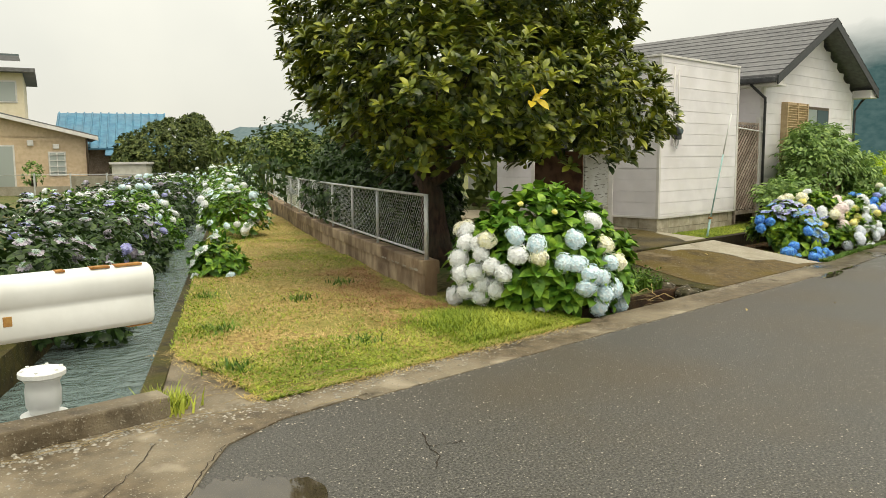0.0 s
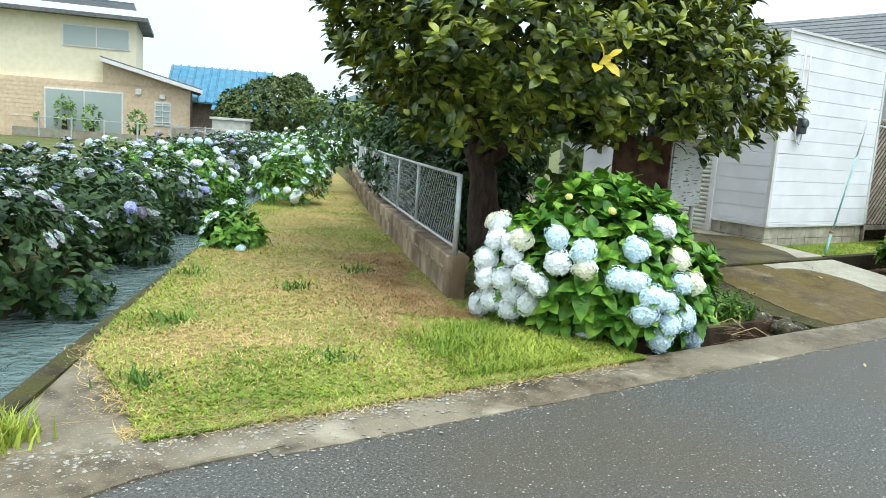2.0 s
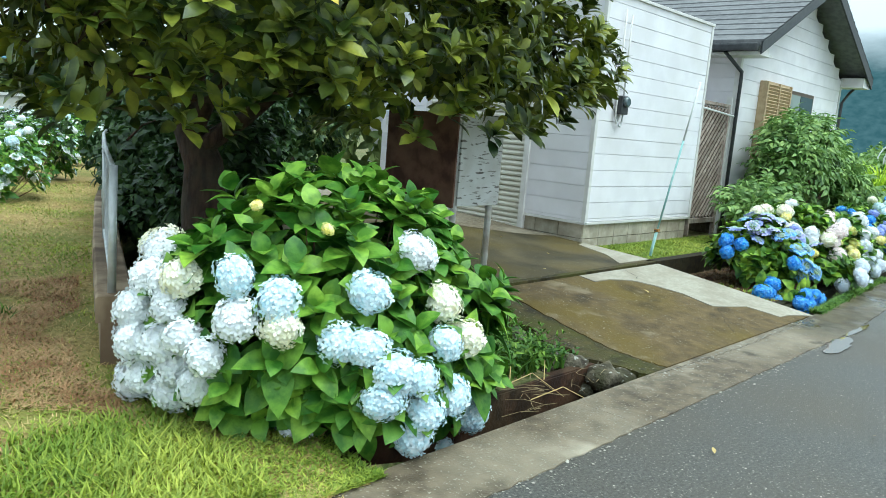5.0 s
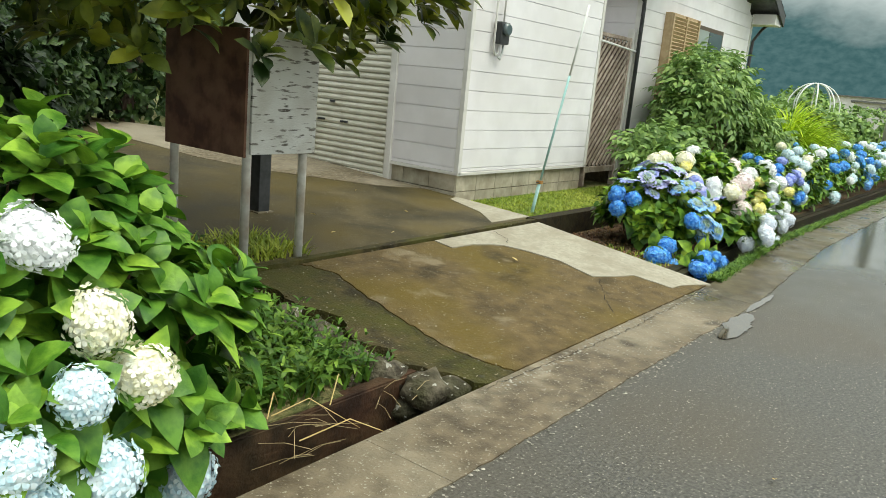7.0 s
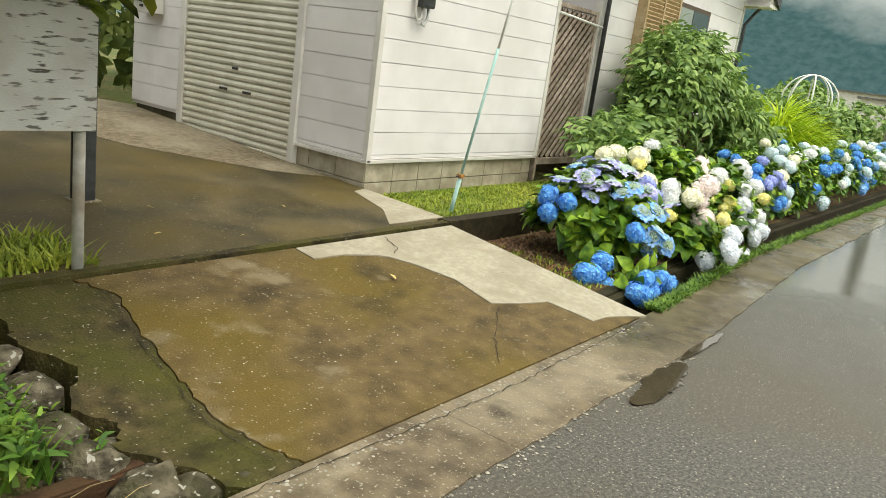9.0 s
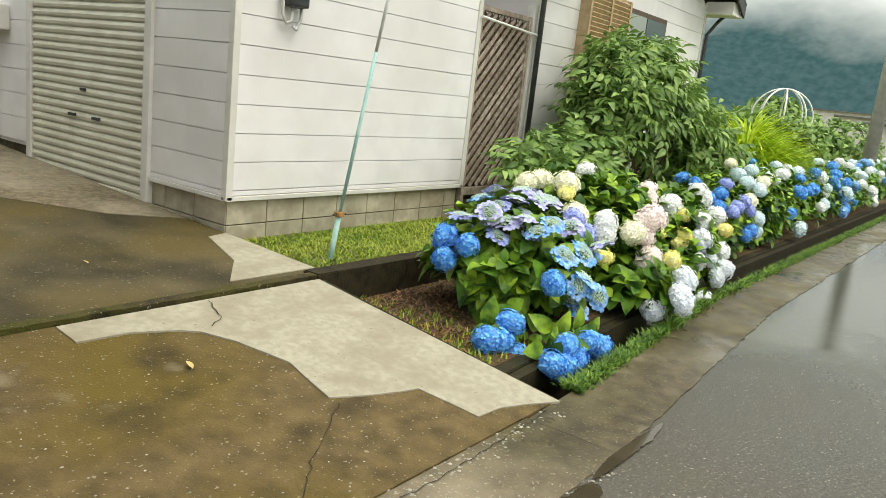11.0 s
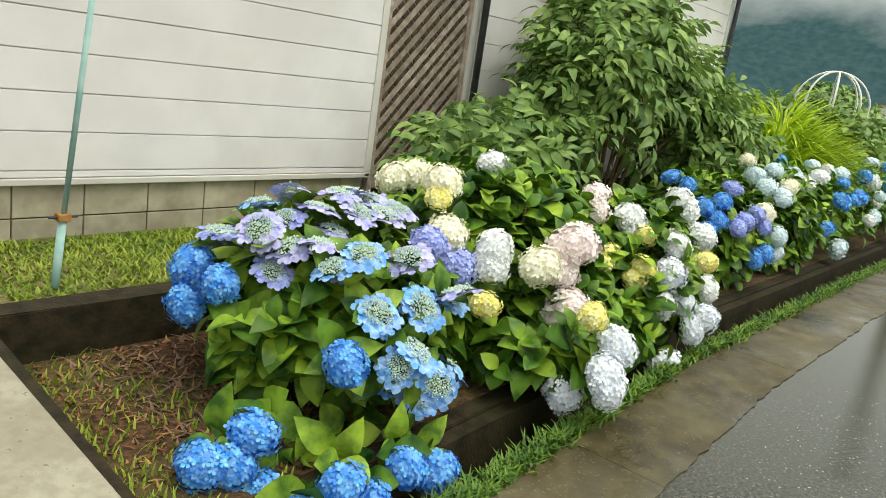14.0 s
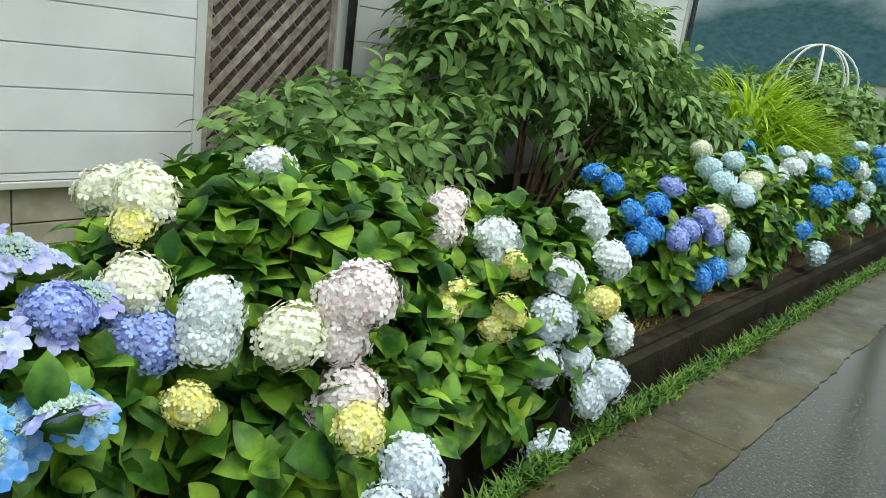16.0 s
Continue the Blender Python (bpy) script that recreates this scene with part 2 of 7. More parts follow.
PETALS = {
    "white": material("white_petal", (0.86, 0.89, 0.91), (0.92, 0.93, 0.94), 30, None, rough=(0.6, 0.8), bump=0.2, bump_scale=90, island=0.1, trans=0.08),
    "ice": material("ice_blue_petal", (0.64, 0.83, 0.92), (0.83, 0.91, 0.95), 30, None, rough=(0.6, 0.8), bump=0.2, bump_scale=90, island=0.1, trans=0.08),
    "blue": material("blue_petal", (0.05, 0.27, 0.82), (0.20, 0.50, 0.92), 30, None, rough=(0.6, 0.8), bump=0.2, bump_scale=90, island=0.2, trans=0.08),
    "violet": material("violet_petal", (0.28, 0.35, 0.82), (0.48, 0.54, 0.90), 30, None, rough=(0.6, 0.8), bump=0.2, bump_scale=90, island=0.2, trans=0.08),
    "lilac": material("lilac_petal", (0.36, 0.37, 0.78), (0.57, 0.56, 0.85), 30, None, rough=(0.6, 0.8), bump=0.2, bump_scale=90, island=0.15, trans=0.08),
    "pink": material("pale_pink_petal", (0.95, 0.80, 0.81), (0.95, 0.88, 0.86), 30, None, rough=(0.6, 0.8), bump=0.2, bump_scale=90, island=0.1, trans=0.08),
    "cream": material("cream_petal", (0.93, 0.90, 0.66), (0.94, 0.93, 0.82), 30, None, rough=(0.6, 0.8), bump=0.2, bump_scale=90, island=0.1, trans=0.08),
    "yellow": material("yellow_green_petal", (0.90, 0.82, 0.20), (0.94, 0.90, 0.48), 30, None, rough=(0.6, 0.8), bump=0.2, bump_scale=90, island=0.15, trans=0.08),
    "mauve": material("mauve_white_petal", (0.30, 0.27, 0.35), (0.52, 0.48, 0.55), 30, None, rough=(0.6, 0.8), bump=0.2, bump_scale=90, island=0.15, trans=0.08),
    "sky": material("sky_blue_petal", (0.12, 0.36, 0.82), (0.36, 0.58, 0.90), 30, None, rough=(0.6, 0.8), bump=0.2, bump_scale=90, island=0.15, trans=0.08),
    "pearl": material("pearl_blue_petal", (0.76, 0.82, 0.93), (0.88, 0.91, 0.96), 30, None, rough=(0.6, 0.8), bump=0.2, bump_scale=90, island=0.1, trans=0.08),
}
twig_mat = material("brown_stem", (0.13, 0.075, 0.045), (0.22, 0.14, 0.09), 15, None, rough=(0.7, 0.9), bump=0.4)
white_paint = material("chipped_white_paint", (0.74, 0.75, 0.74), (0.82, 0.83, 0.82), 4, (0.66, 0.66, 0.62), 1.5, 0.5, (0.3, 0.5), 0.1, 30, 0.004)
rust = material("rust", (0.25, 0.10, 0.03), (0.42, 0.20, 0.06), 20, (0.5, 0.32, 0.1), 5, 0.6, (0.8, 1.0), 0.6, 60, 0.004)
galv = material("galvanised_steel", (0.50, 0.52, 0.53), (0.62, 0.64, 0.65), 12, (0.45, 0.42, 0.38), 4, 0.4, (0.35, 0.55), 0.1, 60, 0.002, metallic=0.35)
pole_teal = material("faded_teal_paint", (0.36, 0.60, 0.60), (0.50, 0.72, 0.70), 10, (0.20, 0.33, 0.30), 3.0, 0.5, rough=(0.5, 0.7), bump=0.1)
stone_mat = material("rubble_stone", (0.040, 0.033, 0.022), (0.15, 0.13, 0.095), 13, (0.045, 0.045, 0.018), 5, 0.9, (0.7, 0.95), 1.0, 40, 0.02, rand=0.2, spec=0.25, speck=((0.34, 0.33, 0.29), 30, 0.66))
board_white = material("peeling_white_board", (0.10, 0.09, 0.075), (0.62, 0.62, 0.60), 9, (0.46, 0.44, 0.40), 5, 0.6, (0.6, 0.85), 0.4, 40, 0.006, stretch=(1, 1, 5), tight=0.035, mid=0.40)
board_rust = material("rusty_brown_board", (0.07, 0.028, 0.018), (0.15, 0.07, 0.045), 8, (0.2, 0.11, 0.07), 4, 0.5, (0.7, 0.9), 0.4, 40, 0.004)
pole_grey = material("grey_pole_concrete", (0.40, 0.39, 0.37), (0.50, 0.49, 0.47), 8, (0.33, 0.32, 0.30), 1.2, 0.5, (0.7, 0.9), 0.2, 60, 0.003)
# Dark brown rear slats; darkness behind the gate is put into their colour
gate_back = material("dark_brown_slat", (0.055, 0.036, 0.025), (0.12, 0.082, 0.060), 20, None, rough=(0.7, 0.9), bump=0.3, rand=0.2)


def wetten(m, x0, x1, dark, gloss):
    """Rain lying on the far stretch: darker and glossier from x0 to x1 on, with a ragged start."""
    n, l = m.node_tree.nodes, m.node_tree.links
    b = n["Principled BSDF"]
    geo, sep, no, ad, mr, mx, mg = n.new("ShaderNodeNewGeometry"), n.new("ShaderNodeSeparateXYZ"), n.new("ShaderNodeTexNoise"), n.new("ShaderNodeMath"), n.new("ShaderNodeMapRange"), n.new("ShaderNodeMixRGB"), n.new("ShaderNodeMixRGB")
    no.inputs["Scale"].default_value, no.inputs["Detail"].default_value = 0.7, 6
    l.new(geo.outputs["Position"], sep.inputs["Vector"]), l.new(geo.outputs["Position"], no.inputs["Vector"])
    ad.operation = "MULTIPLY_ADD"
    ad.inputs[1].default_value = 6.0
    l.new(no.outputs["Fac"], ad.inputs[0]), l.new(sep.outputs["X"], ad.inputs[2])
    mr.inputs["From Min"].default_value, mr.inputs["From Max"].default_value = x0 + 3.0, x1 + 3.0
    l.new(ad.outputs["Value"], mr.inputs["Value"])
    col, rough = b.inputs["Base Color"].links[0].from_socket, b.inputs["Roughness"].links[0].from_socket
    mx.blend_type = "MULTIPLY"
    l.new(mr.outputs["Result"], mx.inputs["Fac"]), l.new(col, mx.inputs["Color1"])
    mx.inputs["Color2"].default_value = rgb(dark)
    l.new(mx.outputs["Color"], b.inputs["Base Color"])
    l.new(mr.outputs["Result"], mg.inputs["Fac"]), l.new(rough, mg.inputs["Color1"])
    fine, span = n.new("ShaderNodeTexNoise"), n.new("ShaderNodeMapRange")
    fine.inputs["Scale"].default_value, fine.inputs["Detail"].default_value = 1.7, 8
    span.inputs["From Min"].default_value, span.inputs["From Max"].default_value = 0.35, 0.65
    span.inputs["To Min"].default_value, span.inputs["To Max"].default_value = gloss * 0.3, gloss * 2.2
    l.new(geo.outputs["Position"], fine.inputs["Vector"]), l.new(fine.outputs["Fac"], span.inputs["Value"])
    l.new(span.outputs["Result"], mg.inputs["Color2"])
    l.new(mg.outputs["Color"], b.inputs["Roughness"])
    relief, flat = b.inputs["Normal"].links[0].from_node, n.new("ShaderNodeMapRange")
    full = relief.inputs["Strength"].default_value
    flat.inputs["To Min"].default_value, flat.inputs["To Max"].default_value = full, full * 0.08
    l.new(mr.outputs["Result"], flat.inputs["Value"]), l.new(flat.outputs["Result"], relief.inputs["Strength"])


wetten(asphalt, 11.5, 15.0, (0.50, 0.55, 0.46), 0.05)
wetten(kerb_concrete, 10.8, 13.2, (0.46, 0.46, 0.33), 0.34)
wetten(concrete, 11.5, 14.0, (0.52, 0.52, 0.42), 0.45)


# ---- builders ----
def mesh_of(name, verts, faces, smooth=False):
    me = bpy.data.meshes.new(name)
    me.from_pydata([tuple(v) for v in verts], [], [tuple(f) for f in faces])
    if smooth:
        me.polygons.foreach_set("use_smooth", [True] * len(me.polygons))
    me.update()
    return me


def part(name, data, mat, parent=None, label="", smooth=False, kind=""):
    """Links a bmesh or a mesh as one object under a thing or a part."""
    if isinstance(data, bmesh.types.BMesh):
        bmesh.ops.recalc_face_normals(data, faces=data.faces)
        me = bpy.data.meshes.new(name)
        data.to_mesh(me)
        data.free()
        if smooth:
            me.polygons.foreach_set("use_smooth", [len(p.vertices) <= 4 for p in me.polygons])
    else:
        me = data
    if mat is not None and not me.materials:
        me.materials.append(mat)
    ob = new(name, me)
    if parent is not None:
        ob.parent = parent
    return tagged(ob, label, kind=kind)


def thing(name, label, category, at=(0, 0, 0), turn=0.0, group="", kind=""):
    ob = new(name)
    ob.matrix_basis = pose(*at, 0, 0, turn)
    return tagged(ob, label, category, group, kind)


def box(bm, x0, x1, y0, y1, z0, z1, bevel=0.0, m=None):
    r = bmesh.ops.create_cube(bm, size=1.0)
    vs = r["verts"]
    for v in vs:
        v.co = Vector((x0 + (v.co.x + 0.5) * (x1 - x0), y0 + (v.co.y + 0.5) * (y1 - y0), z0 + (v.co.z + 0.5) * (z1 - z0)))
    if bevel:
        es = list({e for v in vs for e in v.link_edges})
        r2 = bmesh.ops.bevel(bm, geom=es, offset=bevel, segments=2, affect="EDGES", profile=0.6)
        vs = list({v for f in r2["faces"] for v in f.verts})
    if m is not None:
        for v in vs:
            v.co = m @ v.co
    return vs


def boxed(*a, bevel=0.0):
    bm = bmesh.new()
    box(bm, *a, bevel=bevel)
    return bm


def tube(bm, pts, radii, seg=10, cap=True):
    """A round tube through points, with a radius at each."""
    rings = []
    for i, p in enumerate(pts):
        p = Vector(p)
        d = (Vector(pts[min(i + 1, len(pts) - 1)]) - Vector(pts[max(i - 1, 0)])).normalized()
        a = d.orthogonal().normalized() if i == 0 else (a - d * a.dot(d)).normalized()
        b = d.cross(a)
        r = radii[i] if hasattr(radii, "__len__") else radii
        rings.append([bm.verts.new(p + (a * math.cos(k * math.tau / seg) + b * math.sin(k * math.tau / seg)) * r) for k in range(seg)])
    for r0, r1 in zip(rings, rings[1:]):
        for k in range(seg):
            bm.faces.new((r0[k], r0[(k + 1) % seg], r1[(k + 1) % seg], r1[k]))
    if cap:
        bm.faces.new(list(reversed(rings[0])))
        bm.faces.new(rings[-1])
    return bm


def tubed(pts, radii, seg=10):
    return tube(bmesh.new(), pts, radii, seg)


def prism(bm, poly, z0, z1, bevel=0.0):
    """A slab over a plan polygon; z0 and z1 may be functions of x, y."""
    top = [bm.verts.new((x, y, z1(x, y) if callable(z1) else z1)) for x, y in poly]
    bot = [bm.verts.new((x, y, z0(x, y) if callable(z0) else z0)) for x, y in poly]
    bm.faces.new(top)
    bm.faces.new(list(reversed(bot)))
    n = len(poly)
    for i in range(n):
        bm.faces.new((top[i], bot[i], bot[(i + 1) % n], top[(i + 1) % n]))
    if bevel:
        bmesh.ops.bevel(bm, geom=[e for e in bm.edges if all(v in top for v in e.verts)], offset=bevel, segments=2, affect="EDGES")
    return bm


def stack(template, mats):
    """Many transformed copies of a small mesh (verts, faces), joined as verts and faces."""
    tv, tf = template
    tv = np.asarray(tv, float)
    mats = np.asarray(mats, float)
    n, k = len(mats), len(tv)
    v = np.einsum("nij,kj->nki", mats[:, :3, :3], tv) + mats[:, None, :3, 3]
    out = []
    for size in (3, 4):
        fs = [f for f in tf if len(f) == size]
        if fs:
            out.append((np.asarray(fs)[None] + (np.arange(n) * k)[:, None, None]).reshape(-1, size))
    return v.reshape(-1, 3), out


def big_mesh(name, pieces, smooth=True):
    """One mesh out of several (verts, [face arrays])."""
    vs, loops, sizes, base = [], [], [], 0
    for v, fss in pieces:
        vs.append(v)
        for fs in fss:
            loops.append((fs + base).reshape(-1))
            sizes.append(np.full(len(fs), fs.shape[1]))
        base += len(v)
    vs, loops, sizes = np.concatenate(vs), np.concatenate(loops), np.concatenate(sizes)
    me = bpy.data.meshes.new(name)
    me.vertices.add(len(vs))
    me.vertices.foreach_set("co", vs.astype(np.float32).reshape(-1))
    me.loops.add(len(loops))
    me.loops.foreach_set("vertex_index", loops.astype(np.int32))
    me.polygons.add(len(sizes))
    starts = np.concatenate(([0], np.cumsum(sizes)[:-1])).astype(np.int32)
    me.polygons.foreach_set("loop_start", starts)
    me.polygons.foreach_set("use_smooth", np.full(len(sizes), smooth))
    me.update(calc_edges=True)
    me.validate()
    return me


def leaf(length, width, rows=5, fold=0.25, droop=0.25, wave=0.0, tip=1.0, widest=0.42):
    """A pointed leaf along +y from its stalk, folded on the midrib and drooping."""
    v, f = [], []
    for i in range(rows + 1):
        t = i / rows
        s = (t / widest) if t < widest else ((1 - t) / (1 - widest))
        w = width / 2 * (math.sin(s * math.pi / 2) ** (0.8 if t < widest else tip))
        if i == 0:
            w = width * 0.06
        z = -droop * length * t * t + 0.05 * length * math.sin(t * math.pi)
        wz = wave * length * math.sin(t * 9.0)
        v += [(-w, t * length, z + fold * w + wz), (0, t * length, z), (w, t * length, z + fold * w - wz)]
    for i in range(rows):
        a = 3 * i
        f += [(a, a + 1, a + 4, a + 3), (a + 1, a + 2, a + 5, a + 4)]
    return v, f


def frame_of(p, d, up=(0, 0, 1), s=1.0, roll=0.0):
    """A 4x4 with +y along d and +z near up."""
    d = np.asarray(d, float)
    d = d / (np.linalg.norm(d) + 1e-9)
    u = np.asarray(up, float) - d * np.dot(up, d)
    if np.linalg.norm(u) < 1e-3:
        u = np.array([1.0, 0, 0]) - d * d[0]
    u /= np.linalg.norm(u)
    x = np.cross(d, u)
    c, q = math.cos(roll), math.sin(roll)
    x, u = x * c + u * q, u * c - x * q
    m = np.eye(4)
    m[:3, 0], m[:3, 1], m[:3, 2], m[:3, 3] = x * s, d * s, u * s, p
    return m


def rosette(rng, p, axis, count, spread, s0, s1, stem=0.05):
    """Frames for leaves in opposite pairs round a shoot's tip."""
    axis = np.asarray(axis, float) / np.linalg.norm(axis)
    a = np.cross(axis, rng.normal(size=3))
    a /= np.linalg.norm(a)
    b = np.cross(axis, a)
    turn, out = rng.uniform(0, 6.28), []
    for i in range(count):
        lev = i // 2
        ang = turn + lev * 1.57 + (i % 2) * 3.14 + rng.normal(0, 0.2)
        side = a * math.cos(ang) + b * math.sin(ang)
        sp = spread * (0.55 + 0.45 * lev / max(1, (count - 1) // 2)) + rng.normal(0, 0.1)
        d = side * math.sin(sp) + axis * math.cos(sp)
        size = s0 + (s1 - s0) * lev / max(1, (count - 1) // 2)
        out.append(frame_of(p - axis * stem * lev, d, axis + np.array([0, 0, 0.4]), size * rng.uniform(0.8, 1.15), rng.normal(0, 0.25)))
    return out


LEAF_HYD = [leaf(0.15, 0.108, 6, 0.22, 0.24, 0.008, 0.8), leaf(0.15, 0.098, 6, 0.3, 0.42, 0.010, 0.85), leaf(0.14, 0.112, 6, 0.15, 0.12, 0.008, 0.8)]
LEAF_TREE = [leaf(0.175, 0.076, 4, 0.3, 0.12, 0.0, 0.7, 0.6), leaf(0.16, 0.078, 4, 0.2, 0.28, 0.0, 0.7, 0.6)]
LEAF_SMALL = [leaf(0.135, 0.056, 4, 0.25, 0.4)]
LEAF_LOW = [leaf(0.16, 0.09, 3, 0.25, 0.3)]


def lobes_shoots(rng, lobes, count, low=-0.35):
    """Shoot tips over the outside of several ellipsoids: place, outward direction."""
    out, weights = [], np.array([a * b + b * c + a * c for _, _, _, a, b, c in lobes])
    weights = weights / weights.sum()
    while len(out) < count:
        cx, cy, cz, a, b, c = lobes[rng.choice(len(lobes), p=weights)]
        d = rng.normal(size=3)
        d /= np.linalg.norm(d)
        if d[2] < low:
            continue
        k = rng.uniform(0.86, 1.06)
        p = np.array([cx + a * d[0] * k, cy + b * d[1] * k, cz + c * d[2] * k])
        if any((((p[0] - x) / u) ** 2 + ((p[1] - y) / v) ** 2 + ((p[2] - z) / w) ** 2) < 0.7 for x, y, z, u, v, w in lobes):
            continue
        nrm = np.array([d[0] / a, d[1] / b, d[2] / c])
        out.append((p, nrm / np.linalg.norm(nrm)))
    return out


def floret_head(rng, radius, count, petal, squash=0.85):
    """A round, uneven head of four-petalled florets."""
    v, f = [], []
    seed_at = float(rng.uniform(0, 50))

    def lumpy(n):
        n = Vector(n)
        return 1 + 0.26 * noise.noise(n * 1.6 + Vector((seed_at, 0, 0))) + 0.12 * noise.noise(n * 3.4 + Vector((seed_at, 9, 0)))

    for i in range(count):
        z = 1 - 1.75 * (i + 0.5) / count
        ang = i * 2.39996
        r = math.sqrt(max(0, 1 - z * z))
        n = np.array([r * math.cos(ang), r * math.sin(ang), z])
        lump = lumpy(n)
        c = n * radius * lump * rng.uniform(0.94, 1.09) * np.array([1, 1, squash])
        m = frame_of(c, np.cross(n, rng.normal(size=3)), n + rng.normal(0, 0.20, 3) + np.array([0, 0, 0.12]), petal * rng.uniform(0.85, 1.15))
        b = len(v)
        pts = [(0, 0, -0.1)]
        for k in range(4):
            a0 = k * math.pi / 2
            for da, rr, zz in ((-0.66, 0.52, -0.02), (-0.50, 0.92, 0.02), (0.0, 1.10, 0.12), (0.50, 0.92, 0.02), (0.66, 0.52, -0.02)):
                pts.append((rr * math.cos(a0 + da), rr * math.sin(a0 + da), zz))
        for q in pts:
            v.append(m[:3, :3] @ np.array(q) + m[:3, 3])
        for k in range(4):
            f.append((b, *(b + 1 + 5 * k + q for q in range(5))))
    # the close-packed inner florets
    b, seg = len(v), 10
    for j in range(6):
        ph = 0.12 + j * 0.45
        for k in range(seg):
            n = (math.sin(ph) * math.cos(k * math.tau / seg), math.sin(ph) * math.sin(k * math.tau / seg), math.cos(ph))
            q = radius * 0.89 * lumpy(n)
            v.append((q * n[0], q * n[1], q * n[2] * squash))
    for j in range(5):
        for k in range(seg):
            f.append((b + j * seg + k, b + j * seg + (k + 1) % seg, b + (j + 1) * seg + (k + 1) % seg, b + (j + 1) * seg + k))
    f.append(tuple(b + k for k in range(seg)))
    return v, f


def lace_head(rng, radius, ring, petal):
    """A flat lacecap: a ring of large florets; the buds are a mesh of their own."""
    v, f = [], []
    for i in range(ring):
        ang = i * math.tau / ring + rng.normal(0, 0.1)
        n = np.array([0.35 * math.cos(ang), 0.35 * math.sin(ang), 1.0])
        c = np.array([radius * math.cos(ang), radius * math.sin(ang), -0.01 + rng.normal(0, 0.006)])
        m = frame_of(c, (-math.sin(ang), math.cos(ang), 0.1), n, petal * rng.uniform(0.85, 1.15), rng.normal(0, 0.3))
        b = len(v)
        pts = [(0, 0, -0.1)]
        for k in range(4):
            a0 = k * math.pi / 2 + 0.4
            for da, rr, zz in ((-0.77, 0.66, 0.1), (-0.45, 1.02, 0.06), (0.0, 1.1, -0.04), (0.45, 1.02, 0.06), (0.77, 0.66, 0.1)):
                pts.append((rr * math.cos(a0 + da), rr * math.sin(a0 + da), zz))
        for q in pts:
            v.append(m[:3, :3] @ np.array(q) + m[:3, 3])
        for k in range(4):
            f.append((b, *(b + 1 + 5 * k + q for q in range(5))))
    return v, f


def bud_disc(rng, radius, count):
    v, f = [], []
    for i in range(count):
        r = radius * math.sqrt((i + 0.5) / count)
        a = i * 2.39996
        c = np.array([r * math.cos(a), r * math.sin(a), 0.012 * (1 - (r / radius) ** 2) + rng.normal(0, 0.003)])
        s = 0.0055 * rng.uniform(0.7, 1.3)
        b = len(v)
        for q in ((1, 0, 0), (0, 1, 0), (-1, 0, 0), (0, -1, 0), (0, 0, 1.2)):
            v.append(c + np.array(q) * s)
        f += [(b, b + 1, b + 4), (b + 1, b + 2, b + 4), (b + 2, b + 3, b + 4), (b + 3, b, b + 4)]
    return v, f


_rng = np.random.default_rng(5)
MOP = [mesh_of("flower_head", *floret_head(_rng, 0.082, 112, 0.0178)) for _ in range(6)]
MOP_FAR = [mesh_of("flower_head_far", *floret_head(_rng, 0.082, 48, 0.028)) for _ in range(2)]
LACE = [mesh_of("lace_flower_head", *lace_head(_rng, 0.066, 8, 0.035)) for _ in range(2)]
BUDS = mesh_of("flower_centre", *bud_disc(_rng, 0.058, 110))
for _me in MOP + MOP_FAR + LACE:
    _me.materials.append(PETALS["white"])
BUDS.materials.append(material("lacecap_bud", (0.36, 0.52, 0.50), (0.62, 0.72, 0.58), 60, None, rough=(0.6, 0.8), bump=0))


def flower(parent, p, colour, d=(0, -0.3, 1), size=1.0, lace=False, far=False, rng=_rng):
    """One flower head in its own colour on the shared meshes."""
    pool = LACE if lace else (MOP_FAR if far else MOP)
    ob = new("flower_head", pool[int(rng.integers(len(pool)))])
    ob.parent = parent
    d = Vector(d).normalized()
    q = d.to_track_quat("Z", "Y").to_matrix().to_4x4()
    ob.matrix_basis = Matrix.Translation(Vector(p)) @ q @ pose(0, 0, 0, 0, 0, float(rng.uniform(0, 360))) @ Matrix.Diagonal([size * float(rng.uniform(0.86, 1.12)) for _ in range(3)] + [1.0])
    ob.material_slots[0].link = "OBJECT"
    ob.material_slots[0].material = PETALS[colour]
    tagged(ob, colour.replace("ice", "icy blue").replace("pearl", "pearly pale blue") + (" lacecap flower head" if lace else " mophead flower head"))
    if lace:
        bud = new("flower_centre", BUDS)
        bud.parent = ob
    return ob


